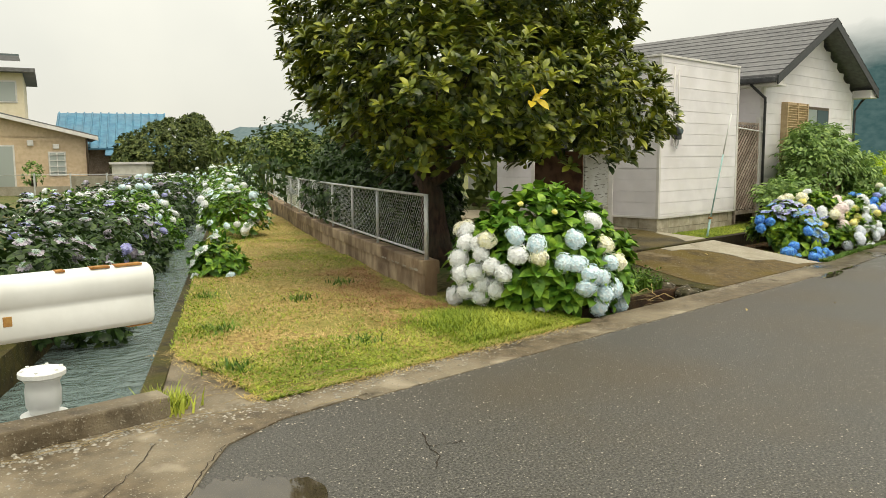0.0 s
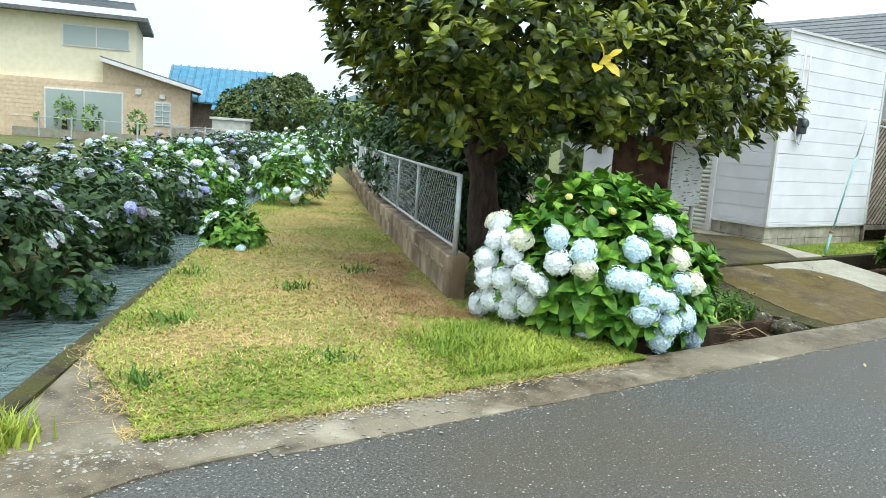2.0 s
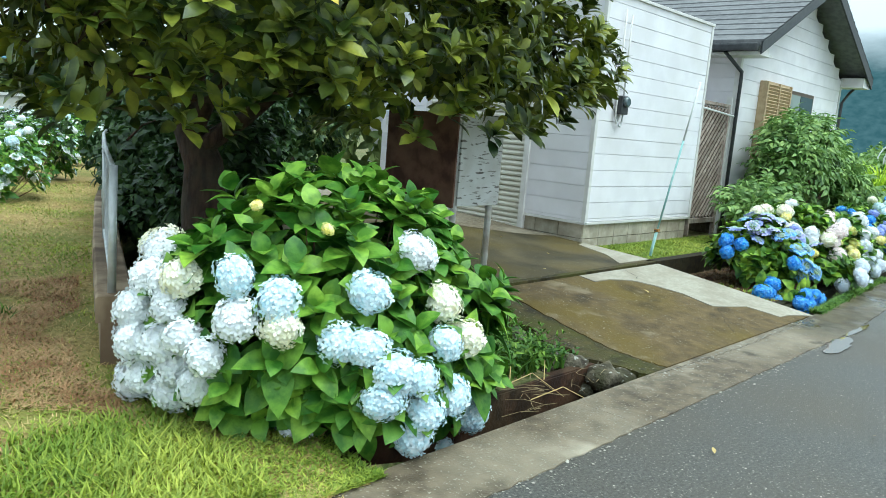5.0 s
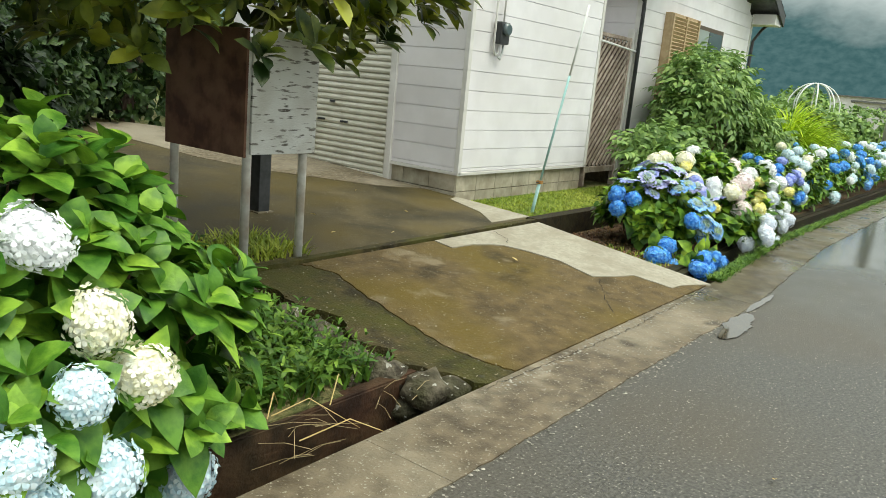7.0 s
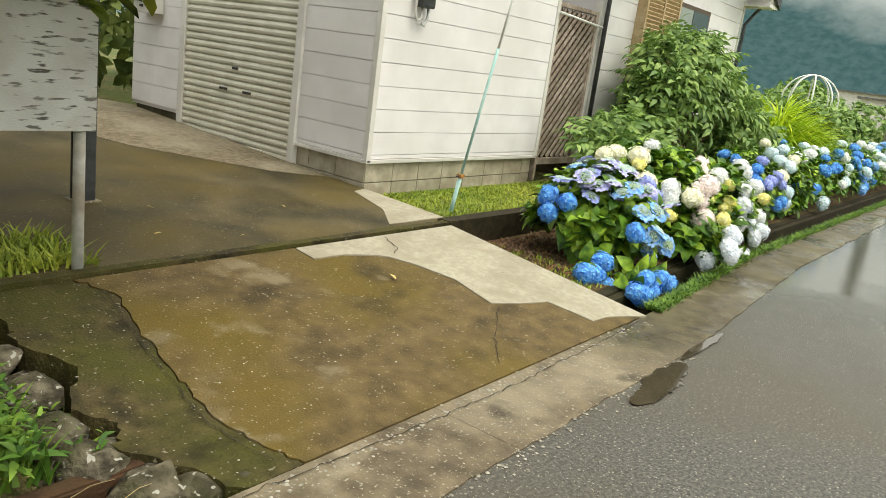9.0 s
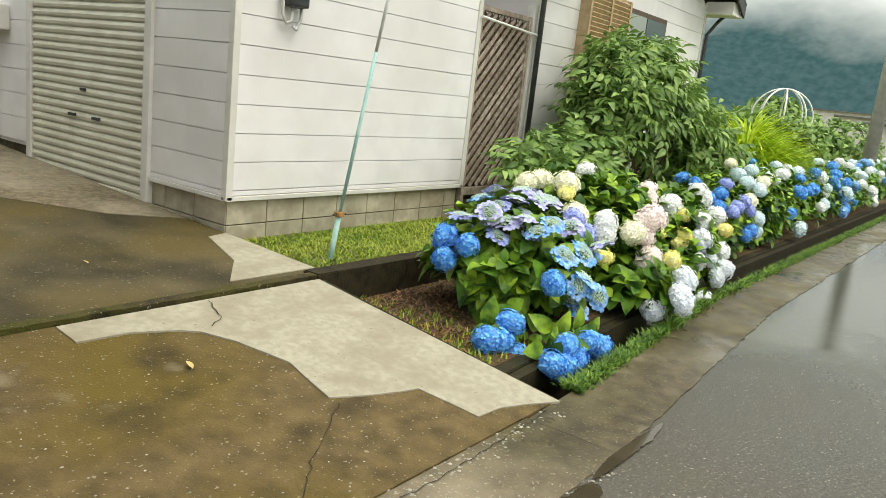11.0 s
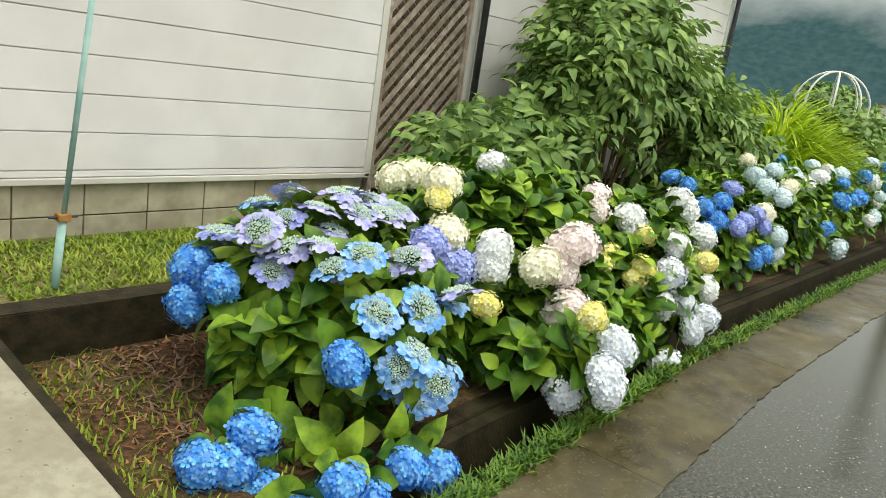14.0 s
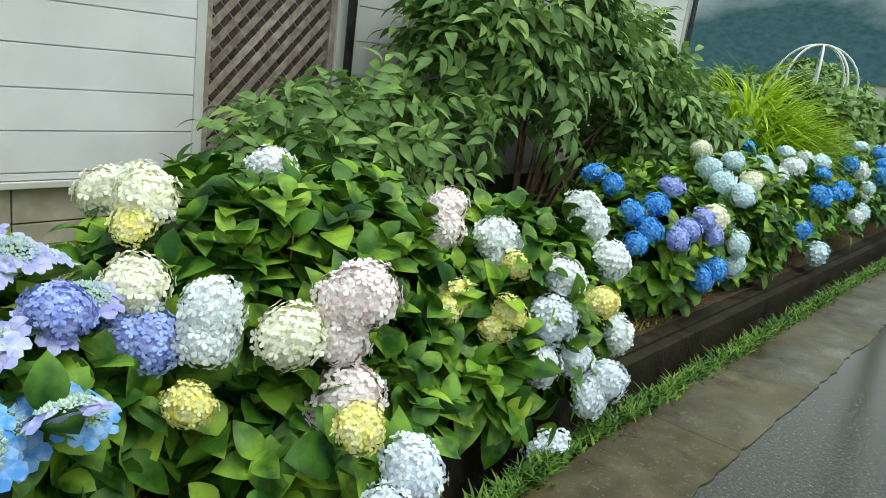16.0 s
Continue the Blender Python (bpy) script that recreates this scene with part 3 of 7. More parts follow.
def hydrangea(name, label, lobes, shoots, seed, ground=0.0, group="", leaves=LEAF_HYD, mat=None, near=0, near_side=(0, -1, 0.3), per=6, scale=1.0, inner=0.5, heads=(), low=-0.35):
    """A hydrangea: woody stems, foliage, and its nearest leaves as leaves of their own. Returns thing and shoots."""
    rng = np.random.default_rng(seed)
    cx, cy = np.mean([l[0] for l in lobes]), np.mean([l[1] for l in lobes])
    ob = thing(name, label, "hydrangea", (cx, cy, ground), group=group)
    off = np.array([cx, cy, ground])
    tips = lobes_shoots(rng, lobes, shoots, low)
    if heads:
        hp = np.array(heads)
        tips = [(p, n) for p, n in tips if np.min(np.linalg.norm(hp - p, axis=1)) > 0.10]
    frames = [[] for _ in leaves]
    for p, n in tips:
        axis = n * 0.8 + np.array([0, 0, 0.6])
        for m in rosette(rng, p - off, axis, per, 1.25, scale * 0.65, scale * 1.1):
            frames[int(rng.integers(len(leaves)))].append(m)
    ctr = np.array([cx, cy, ground + 0.2]) - off
    for p, n in tips[: int(len(tips) * inner)]:
        q = ctr + (p - off - ctr) * rng.uniform(0.55, 0.85)
        for m in rosette(rng, q, n + np.array([0, 0, 0.3]), 4, 1.4, scale * 0.9, scale * 1.1):
            frames[int(rng.integers(len(leaves)))].append(m)
    for h in np.array(heads).reshape(-1, 3):
        ds = [((h - l[:3]) / np.array(l[3:])) for l in np.array(lobes)]
        k = int(np.argmin([np.linalg.norm(d) for d in ds]))
        n = ds[k] / np.array(lobes[k][3:])
        n = n / np.linalg.norm(n)
        for m in rosette(rng, h - off - n * 0.06, n * 0.8 + np.array([0, 0, 0.35]), 5, 1.4, scale * 0.85, scale * 1.1):
            frames[int(rng.integers(len(leaves)))].append(m)
    singles = []
    if near:
        side = np.asarray(near_side, float)
        allf = sorted(((float(m[:3, 3] @ side), i, k) for i, fs in enumerate(frames) for k, m in enumerate(fs)), reverse=True)[:near]
        pick = {(i, k) for _, i, k in allf}
        singles = [(i, frames[i][k]) for i, k in sorted(pick)]
        frames = [[m for k, m in enumerate(fs) if (i, k) not in pick] for i, fs in enumerate(frames)]
    pieces = [stack(t, fs) for t, fs in zip(leaves, frames) if fs]
    fol = part("foliage", big_mesh("foliage", pieces), mat or leaf_hyd, ob, kind="stuff")
    for p, n in tips[:: max(1, len(tips) // (28 if near else 8))]:
        q = p - off
        base = np.array([q[0] * 0.25, q[1] * 0.25, 0.0])
        mid = base * 0.4 + q * 0.6 + np.array([0, 0, -0.06])
        part("stem", tubed([base, mid, q], [0.008, 0.006, 0.004], 5), twig_mat, ob)
    if singles:
        metas = []
        for i, t in enumerate(leaves):
            me = mesh_of("leaf", *t, smooth=True)
            me.materials.append(leaf_single if (mat or leaf_hyd) is leaf_hyd else leaf_single_bed)
            metas.append(me)
        for i, m in singles:
            lf = new("leaf", metas[i])
            lf.parent = ob
            lf.matrix_basis = Matrix([list(map(float, row)) for row in m])
    return ob, tips, off


leaf_single = material("hydrangea_single_leaf", (0.062, 0.165, 0.014), (0.175, 0.335, 0.034), 14, None, rough=(0.38, 0.55), bump=0.5, bump_scale=70, depth=0.004, rand=0.45, spec=0.35, trans=0.12)
leaf_single_bed = material("bed_hydrangea_single_leaf", (0.030, 0.090, 0.009), (0.195, 0.345, 0.030), 9, None, rough=(0.4, 0.55), bump=0.5, bump_scale=70, depth=0.004, rand=0.55, spec=0.3, trans=0.10)


def blades(name, label, spots, mat, seed, height=(0.03, 0.08), width=0.006, parent=None, ground=0.0, lean=0.5, category="grass"):
    """Grass blades at plan spots (x, y, z), one mesh of stuff."""
    rng = np.random.default_rng(seed)
    t = ([(-1, 0, 0), (1, 0, 0), (-0.7, 0.15, 0.5), (0.7, 0.15, 0.5), (0, 0.5, 1)], [(0, 1, 3, 2), (2, 3, 4)])
    n = len(spots)
    ang, h = rng.uniform(0, math.tau, n), rng.uniform(*height, n)
    ln = rng.uniform(0.2, lean * 2, n)
    mats = np.zeros((n, 4, 4))
    mats[:, 0, 0], mats[:, 1, 0] = np.cos(ang) * width, np.sin(ang) * width
    mats[:, 0, 1], mats[:, 1, 1] = -np.sin(ang) * h * ln * 2, np.cos(ang) * h * ln * 2
    mats[:, 2, 2] = h
    mats[:, :3, 3] = np.asarray(spots)
    mats[:, 3, 3] = 1
    ob = part(name, big_mesh(name, [stack(t, mats)], False), mat)
    return tagged(ob, label, category, kind="stuff")


# ---- ground, road, canal ----
SLOPE = 0.53            # the canal and the path lean off the road's normal


def cx_right(y):
    return 1.87 + SLOPE * (y - 5.0)


def gutter_shift(x):
    return float(np.interp(x, [12.4, 15.5], [0.0, 0.2]))


def yard_z(x, y):
    """Height of the open ground beyond the kerb."""
    if y < 4.6:
        return -0.03
    if x < cx_right(y) - 1.5:
        return -0.03
    if 8.4 < x < 12.42 and y < 11.8:
        return -0.12
    if x < 6.1 + 0.44 * max(0.0, y - 6.6) and y < 34:
        return -0.06
    path = 0.03 + 0.05 * min(1.0, (y - 4.6) / 2.0)
    k = min(1.0, max(0.0, (x - (6.0 + 0.44 * (y - 6.6))) / 1.5))
    tree_yard = path + 0.16 * k * min(1.0, max(0.0, (y - 5.2) / 1.2))
    if x > 12.3 and y < 6.44:
        return 0.0
    if x > 12.4:
        return 0.22
    return tree_yard


s_lines = [-900, -300, -90, -40, -20, -12, -7, -4, -2, -1, 0.0, 0.36, 0.38, 1.0, 1.5, 1.86, 1.88]
s_lines += list(np.arange(2.2, 12.3, 0.35)) + [12.38, 12.42] + list(np.arange(12.8, 24, 0.6)) + [26, 30, 40, 70, 150, 400, 900]
y_lines = [-900, -300, -100, -40, -15, -6, -2, 1, 3, 4.2, 4.62, 4.64, 4.66, 4.96, 4.98, 5.3, 5.7, 6.1, 6.42, 6.46, 6.9, 7.4, 8, 9, 10, 11, 12, 14, 16, 18, 21, 25, 30, 36, 45, 60, 90, 150, 300, 900]
gv, gf = [], []
for yy in y_lines:
    for ss in s_lines:
        skew = SLOPE * (min(max(yy, 4.66), 36) - 5.0) if ss < 2.0 else SLOPE * (min(max(yy, 4.66), 36) - 5.0) * max(0.0, 1 - (ss - 1.88) / 10.4)
        x = ss + skew
        y = yy + (gutter_shift(x) if 4.6 < yy < 5.4 else 0.0)
        z = yard_z(x, yy)
        if ss in (0.38, 1.0, 1.5, 1.86) and yy > 4.65:
            z = -0.9
        if 4.0 < yy < 4.65:
            z = -0.03
        if x > 6.3 and yy in (4.66, 4.96):
            z = -0.5
        if yy > 120 or abs(x) > 200:
            z = -0.3
        gv.append((x, y, z))
nc = len(s_lines)
for j in range(len(y_lines) - 1):
    for i in range(nc - 1):
        gf.append((j * nc + i, j * nc + i + 1, (j + 1) * nc + i + 1, (j + 1) * nc + i))
ground = part("ground", mesh_of("ground", gv, gf), earth)
tagged(ground, "uneven earth with patches of weeds", "ground", kind="structure")

road = part("road", boxed(-300, 300, -3.2, 4.45, -0.06, 0.0), asphalt)
tagged(road, "damp grey asphalt lane with pale grit", "road", kind="structure")


def ragged(x0, x1, ya, yb, shift=lambda x: 0.0):
    """A strip's outline, worn along the road's side."""
    n = max(6, min(90, int((x1 - x0) / 0.045)))
    xs = [x0 + (x1 - x0) * i / n for i in range(n + 1)]
    low = [(x, ya + shift(x) + 0.02 * noise.noise(Vector((x * 2.1, 3, 0))) + 0.016 * noise.noise(Vector((x * 11, 5, 0)))) for x in xs]
    return low + [(x1, yb + shift(x1)), (x0, yb + shift(x0))]


bm = bmesh.new()
for x0, x1 in ((3.1, 3.95), (3.953, 5.95), (5.953, 7.95), (7.953, 9.95), (9.953, 12.0)):
    prism(bm, ragged(x0, x1, 4.15, 4.63), -0.3, 0.007)
tagged(part("pavement", bm, kerb_concrete), "stained concrete edging strip along the road", "kerb", kind="structure")
bm = bmesh.new()
for x0, x1 in ((12.003, 14.0), (14.003, 16.0), (16.003, 19.0), (19.003, 23.0), (23.003, 40.0)):
    prism(bm, ragged(x0, x1, 4.17, 4.62, gutter_shift), -0.3, 0.007)
tagged(part("pavement", bm, kerb_concrete), "wet dark concrete edging strip beside the hydrangeas", "kerb", kind="structure")

# concrete over the culvert and its kerb
bm = prism(bmesh.new(), [(-8, 3.2), (0.6, 3.25), (1.44, 3.39), (1.75, 3.75), (2.02, 4.03), (2.5, 4.2), (3.2, 4.24), (3.1, 4.7), (2.95, 5.0), (2.9, 5.6), (2.85, 6.3), (2.52, 6.24), (2.2, 5.62), (1.84, 4.95), (-8, 4.95)], -0.5, lambda x, y: 0.011 if y < 5.2 else 0.03)
tagged(part("pavement", bm, kerb_concrete), "dirty brown concrete deck over the canal culvert", "pavement", kind="structure")
bm = boxed(-8, 1.98, 4.72, 4.93, 0.0, 0.15, bevel=0.015)
tagged(part("kerb", bm, kerb_concrete), "low mossy concrete kerb beside the canal", "kerb", kind="structure")

# canal walls and water
for side, s, lab in ((1, 1.87, "right"), (-1, 0.37, "left")):
    bm = bmesh.new()
    y0, y1 = 4.95, 36.0
    xa, xb = s + SLOPE * (y0 - 5), s + SLOPE * (y1 - 5)
    prism(bm, [(xa - 0.02, y0), (xa + 0.14, y0), (xb + 0.14, y1), (xb - 0.02, y1)] if side > 0 else [(xa - 0.14, y0), (xa + 0.02, y0), (xb + 0.02, y1), (xb - 0.14, y1)], -1.0, 0.045 if side > 0 else 0.0)
    tagged(part("canal_wall", bm, moss_dark), "dark wet concrete wall lining the canal", "canal wall", kind="structure")
water_mat = bpy.data.materials.new("canal_water")
water_mat.use_nodes = True
wmn, wml = water_mat.node_tree.nodes, water_mat.node_tree.links
wb = wmn["Principled BSDF"]
wb.inputs["Base Color"].default_value = (0.12, 0.165, 0.16, 1)
wb.inputs["Roughness"].default_value = 0.12
wgeo, wmap, wno, wbp = wmn.new("ShaderNodeNewGeometry"), wmn.new("ShaderNodeMapping"), wmn.new("ShaderNodeTexNoise"), wmn.new("ShaderNodeBump")
wmap.inputs["Rotation"].default_value = (0, 0, radians(28))
wmap.inputs["Scale"].default_value = (2.4, 3.6, 1)
wno.inputs["Scale"].default_value, wno.inputs["Detail"].default_value = 1.5, 9
wno.inputs["Distortion"].default_value = 1.1
wbp.inputs["Strength"].default_value, wbp.inputs["Distance"].default_value = 1.0, 0.10
wml.new(wgeo.outputs["Position"], wmap.inputs["Vector"])
wml.new(wmap.outputs["Vector"], wno.inputs["Vector"])
wml.new(wno.outputs["Fac"], wbp.inputs["Height"])
wml.new(wbp.outputs["Normal"], wb.inputs["Normal"])
wv, wf = [], []
for j in range(121):
    y = 4.9 + j * 0.26
    for i in range(7):
        x = 0.37 + SLOPE * (y - 5) + 1.5 * i / 6
        wv.append((x, y, -0.33 + 0.03 * noise.noise(Vector((x * 2.5, y * 1.2, 0))) + 0.012 * noise.noise(Vector((x * 7, y * 4, 3)))))
for j in range(120):
    for i in range(6):
        wf.append((j * 7 + i, j * 7 + i + 1, j * 7 + i + 8, j * 7 + i + 7))
tagged(part("water", mesh_of("water", wv, wf, True), water_mat), "rippling grey-green canal water", "water", kind="structure")

# grass path between canal and fence wall
pv, pf = [], []
NX, NY = 24, 64
for j in range(NY + 1):
    y = 4.58 + (34.0 - 4.58) * (j / NY) ** 1.5
    xa = max(cx_right(y) + 0.12, 2.62 + 0.05 * noise.noise(Vector((y * 3, 1, 1))))
    xb = 6.06 + 0.42 * (y - 6.6) if y > 6.6 else 6.4 + 0.1 * (y - 6.6)
    for i in range(NX + 1):
        x = xa + (xb - xa) * i / NX
        edge = min(1.0, max(0.0, (y - 4.62) / 0.5))
        rag = 0.06 * noise.noise(Vector((x * 2.0, 7, 0))) if j == 0 else 0.0
        pv.append((x, y + rag, 0.010 + edge * (0.05 + 0.03 * noise.noise(Vector((x * 1.3, y * 1.3, 0)))) + 0.06 * edge * min(1.0, max(0, y - 6) / 3)))
for j in range(NY):
    for i in range(NX):
        pf.append((j * (NX + 1) + i, j * (NX + 1) + i + 1, (j + 1) * (NX + 1) + i + 1, (j + 1) * (NX + 1) + i))
lawn = tagged(part("lawn_path", mesh_of("lawn_path", pv, pf, True), straw_lawn), "mown path of dry straw and green grass", "path", kind="structure")

# ---- apron of the drive ----
def apron_z(x, y):
    return 0.012 + 0.225 * min(1.0, max(0.0, (y - 4.62) / 1.75))


def yard_slab_z(x, y):
    return 0.245 + 0.05 * (y - 6.6)


SPLIT = [(9.16, 4.634), (9.09, 4.8), (9.04, 5.05), (9.09, 5.4), (9.16, 5.8), (9.25, 6.18), (9.14, 6.40)]


def jagged(a, b, n, amp, seed):
    """Points from a to b on a broken line."""
    return [(a[0] + (b[0] - a[0]) * i / n + amp * noise.noise(Vector((i * 0.9, seed, 0))), a[1] + (b[1] - a[1]) * i / n + amp * noise.noise(Vector((i * 0.9, seed, 5)))) for i in range(n)]


crack_side = []
for k, (a, b) in enumerate(zip(SPLIT, SPLIT[1:])):
    crack_side += [a] + jagged(a, b, 7, 0.03, k)[1:]
crack_side.append(SPLIT[-1])
broken = [a for k, (p, q) in enumerate(zip([(8.62, 6.41), (8.70, 6.1), (8.66, 5.9), (8.78, 5.63), (8.62, 5.36), (8.72, 5.2), (8.64, 5.05), (8.8, 4.83)], [(8.70, 6.1), (8.66, 5.9), (8.78, 5.63), (8.62, 5.36), (8.72, 5.2), (8.64, 5.05), (8.8, 4.83), (8.86, 4.65)])) for a in jagged(p, q, 6, 0.05, 40 + k)]
bm = prism(bmesh.new(), [(x + 0.0025, y) for x, y in crack_side][:1] + [(12.3, 4.634), (12.28, 6.4)] + [(x + 0.0025, y) for x, y in crack_side][:0:-1], -0.2, apron_z)
tagged(part("drive_apron", bm, concrete_moss), "mossy brown concrete ramp from the road", "driveway", kind="structure")
bm = prism(bmesh.new(), [(x - 0.0025, y) for x, y in crack_side] + broken + [(8.9, 4.634)], -0.2, lambda x, y: apron_z(x, y) - 0.006)
tagged(part("drive_apron", bm, moss_dark), "blackened broken strip along the ramp's side", "driveway", kind="structure")
bm = prism(bmesh.new(), [(8.6, 6.48), (12.44, 6.48), (12.44, 11.7), (10.6, 14.0), (9.45, 14.0), (8.2, 11.2), (8.2, 7.4)], 0.0, yard_slab_z)
tagged(part("drive_yard", bm, yard_concrete), "stained concrete yard before the roller shutter", "driveway", kind="structure")
bm = prism(bmesh.new(), [(8.45, 6.415)] + jagged((8.6, 6.415), (12.3, 6.425), 40, 0.022, 3) + [(12.3, 6.425), (12.3, 6.50), (8.45, 6.49)], -0.2, 0.258)
tagged(part("drain_curb", bm, moss_dark), "mossy worn concrete lip across the drive", "kerb", kind="structure")
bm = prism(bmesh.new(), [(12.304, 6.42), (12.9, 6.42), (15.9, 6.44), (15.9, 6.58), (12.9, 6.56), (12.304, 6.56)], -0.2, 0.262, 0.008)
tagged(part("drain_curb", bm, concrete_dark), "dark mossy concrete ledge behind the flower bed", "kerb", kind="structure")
bm = prism(bmesh.new(), [(10.6, 6.385), (10.6, 6.2), (10.86, 6.19), (11.07, 6.12), (11.16, 6.06), (11.25, 5.9), (11.34, 5.6), (11.3, 5.42), (11.27, 5.25), (11.43, 5.18), (11.6, 5.12), (11.72, 5.09), (11.75, 4.92), (11.77, 4.76), (11.94, 4.75), (12.09, 4.7), (12.3, 4.61), (12.28, 6.39)], lambda x, y: apron_z(x, y) - 0.02, lambda x, y: apron_z(x, y) + 0.006)
tagged(part("concrete_patch", bm, concrete_pale), "pale newer concrete patch with a ragged edge", "concrete patch", kind="structure")
bm = prism(bmesh.new(), [(11.75, 6.60), (12.44, 6.60), (12.44, 7.55), (12.25, 7.5), (12.05, 6.95)], 0.1, lambda x, y: yard_slab_z(x, y) + 0.005)
tagged(part("concrete_patch", bm, concrete_pale), "small pale concrete corner patch", "concrete patch", kind="structure")

# ---- fence wall along the path ----
FW = [(5.88, 6.54), (6.66, 8.5), (7.78, 11.2), (9.5, 15.0), (15.0, 26.2)]
fence_wall = thing("fence_wall", "low weathered concrete wall with chipped coping", "wall", (*FW[0], 0))


def off_line(pts, d):
    out = []
    for i, p in enumerate(pts):
        a, b = Vector(pts[max(i - 1, 0)]), Vector(pts[min(i + 1, len(pts) - 1)])
        t = (b - a).normalized()
        out.append((p[0] + t.y * d, p[1] - t.x * d))
    return out


for nm, d0, d1, z0, z1 in (("wall_body", -0.06, 0.09, -0.2, 0.33), ("coping", -0.09, 0.12, 0.33, 0.49)):
    a, b = off_line(FW, d0), off_line(FW, d1)
    bm = bmesh.new()
    rings = []
    for i, ((xa, ya), (xb, yb)) in enumerate(zip(a, b)):
        lift = min(0.0, -0.012 * (i - 2)) if i > 2 else 0.0
        c = 0.014 if nm == "coping" else 0.0
        ux, uy = (xb - xa) / math.hypot(xb - xa, yb - ya) * c, (yb - ya) / math.hypot(xb - xa, yb - ya) * c
        rings.append([bm.verts.new((x - FW[0][0], y - FW[0][1], z + lift)) for x, y, z in ((xa, ya, z0), (xb, yb, z0), (xb, yb, z1 - c), (xb - ux, yb - uy, z1), (xa + ux, ya + uy, z1), (xa, ya, z1 - c))] if c else [bm.verts.new((x - FW[0][0], y - FW[0][1], z + lift)) for x, y, z in ((xa, ya, z0), (xb, yb, z0), (xb, yb, z1), (xa, ya, z1))])
    for ra, rb in zip(rings, rings[1:]):
        for k in range(len(ra)):
            bm.faces.new((ra[k], ra[(k + 1) % len(ra)], rb[(k + 1) % len(ra)], rb[k]))
    bm.faces.new(rings[0][::-1]), bm.faces.new(rings[-1])
    part(nm, bm, wall_old, fence_wall, "chipped concrete coping" if nm == "coping" else "")

chip_rng = np.random.default_rng(17)
chip_len = math.hypot(FW[1][0] - FW[0][0], FW[1][1] - FW[0][1])
chip_ang = math.degrees(math.atan2(FW[1][1] - FW[0][1], FW[1][0] - FW[0][0]))
for k in range(11):
    u, w_, h_ = chip_rng.uniform(0.1, 1.7), chip_rng.uniform(0.03, 0.16), chip_rng.uniform(0.012, 0.035)
    zc = 0.335 + chip_rng.normal(0.012, 0.02)
    pts = [(w_ * a, h_ * b) for a, b in ((-0.5, -0.2), (-0.2, -0.5), (0.3, -0.35), (0.5, 0.1), (0.2, 0.5), (-0.35, 0.4))]
    bm = prism(bmesh.new(), pts, 0.0, 0.004)
    chip = part("paint_flake", bm, concrete_pale, fence_wall, "remnant of white paint")
    mx, my = (FW[1][0] - FW[0][0]) * u / chip_len, (FW[1][1] - FW[0][1]) * u / chip_len
    nx, ny = -math.sin(radians(chip_ang)), math.cos(radians(chip_ang))
    chip.matrix_basis = pose(mx + nx * 0.088, my + ny * 0.088, max(zc, 0.352), 0, 0, chip_ang) @ pose(0, 0, 0, -90, 0, 0)

wire_fence = thing("wire_fence", "grey steel fence with diamond mesh on a wall", "fence", (*FW[0], 0))
fpts = []
for (xa, ya), (xb, yb) in zip(FW, FW[1:]):
    n = max(1, round(math.hypot(xb - xa, yb - ya) / 1.75))
    fpts += [(xa + (xb - xa) * k / n - FW[0][0], ya + (yb - ya) * k / n - FW[0][1]) for k in range(n)]
fpts[0] = (0.04, 0.1)
for k, (x, y) in enumerate(fpts):
    part("post", tubed([(x, y, 0.48), (x, y, 1.25)], 0.026 if k == 0 else 0.02, 8), galv, wire_fence, smooth=True)
for z, nm in ((1.24, "top_rail"), (0.56, "bottom_rail")):
    part(nm, tubed([(x, y, z) for x, y in fpts], 0.016, 8), galv, wire_fence, smooth=True)
for (xa, ya), (xb, yb) in list(zip(fpts, fpts[1:]))[:9]:
    bm = bmesh.new()
    w = math.hypot(xb - xa, yb - ya)
    step = 0.085
    def pt(u, z):
        return (xa + (xb - xa) * u / w, ya + (yb - ya) * u / w, z)
    u = -0.68
    while u < w:
        for sgn in (1, -1):
            u0, u1, z0, z1 = u, u + 0.68, 0.56, 1.24
            if sgn < 0:
                z0, z1 = z1, z0
            a0 = max(0.0, -u0) / 0.68
            a1 = min(1.0, (w - u0) / 0.68)
            if a1 > a0:
                tube(bm, [pt(u0 + 0.68 * a0, z0 + (z1 - z0) * a0), pt(u0 + 0.68 * a1, z0 + (z1 - z0) * a1)], 0.0016, 3, False)
        u += step
    part("wire_mesh", bm, galv, wire_fence)

# ---- main house ----
house = thing("house", "white clapboard bungalow with a grey gable roof", "house", (16.5, 7.55, 0.2))
HX, HY = 16.5, 7.55


def boards(parent, x0, x1, y, z0, z1, h=0.228, clip=None, axis="x", thick=0.016, mat=None):
    """Horizontal siding boards in front of a wall, one object each, with a shadow joint."""
    z = z0
    while z < z1 - 0.02:
        zt = min(z + h, z1)
        a, b = x0, x1
        if clip:
            a0, b0 = clip(z + 0.5 * (zt - z))
            a, b = max(a, a0), min(b, b0)
        if b - a > 0.1:
            if axis == "x":
                bm = boxed(a, b, y - thick, y, z + 0.007, zt, bevel=0.002)
            else:
                bm = boxed(y - thick, y, a, b, z + 0.007, zt, bevel=0.002)
            part("siding_board", bm, mat or siding, parent)
        z = zt


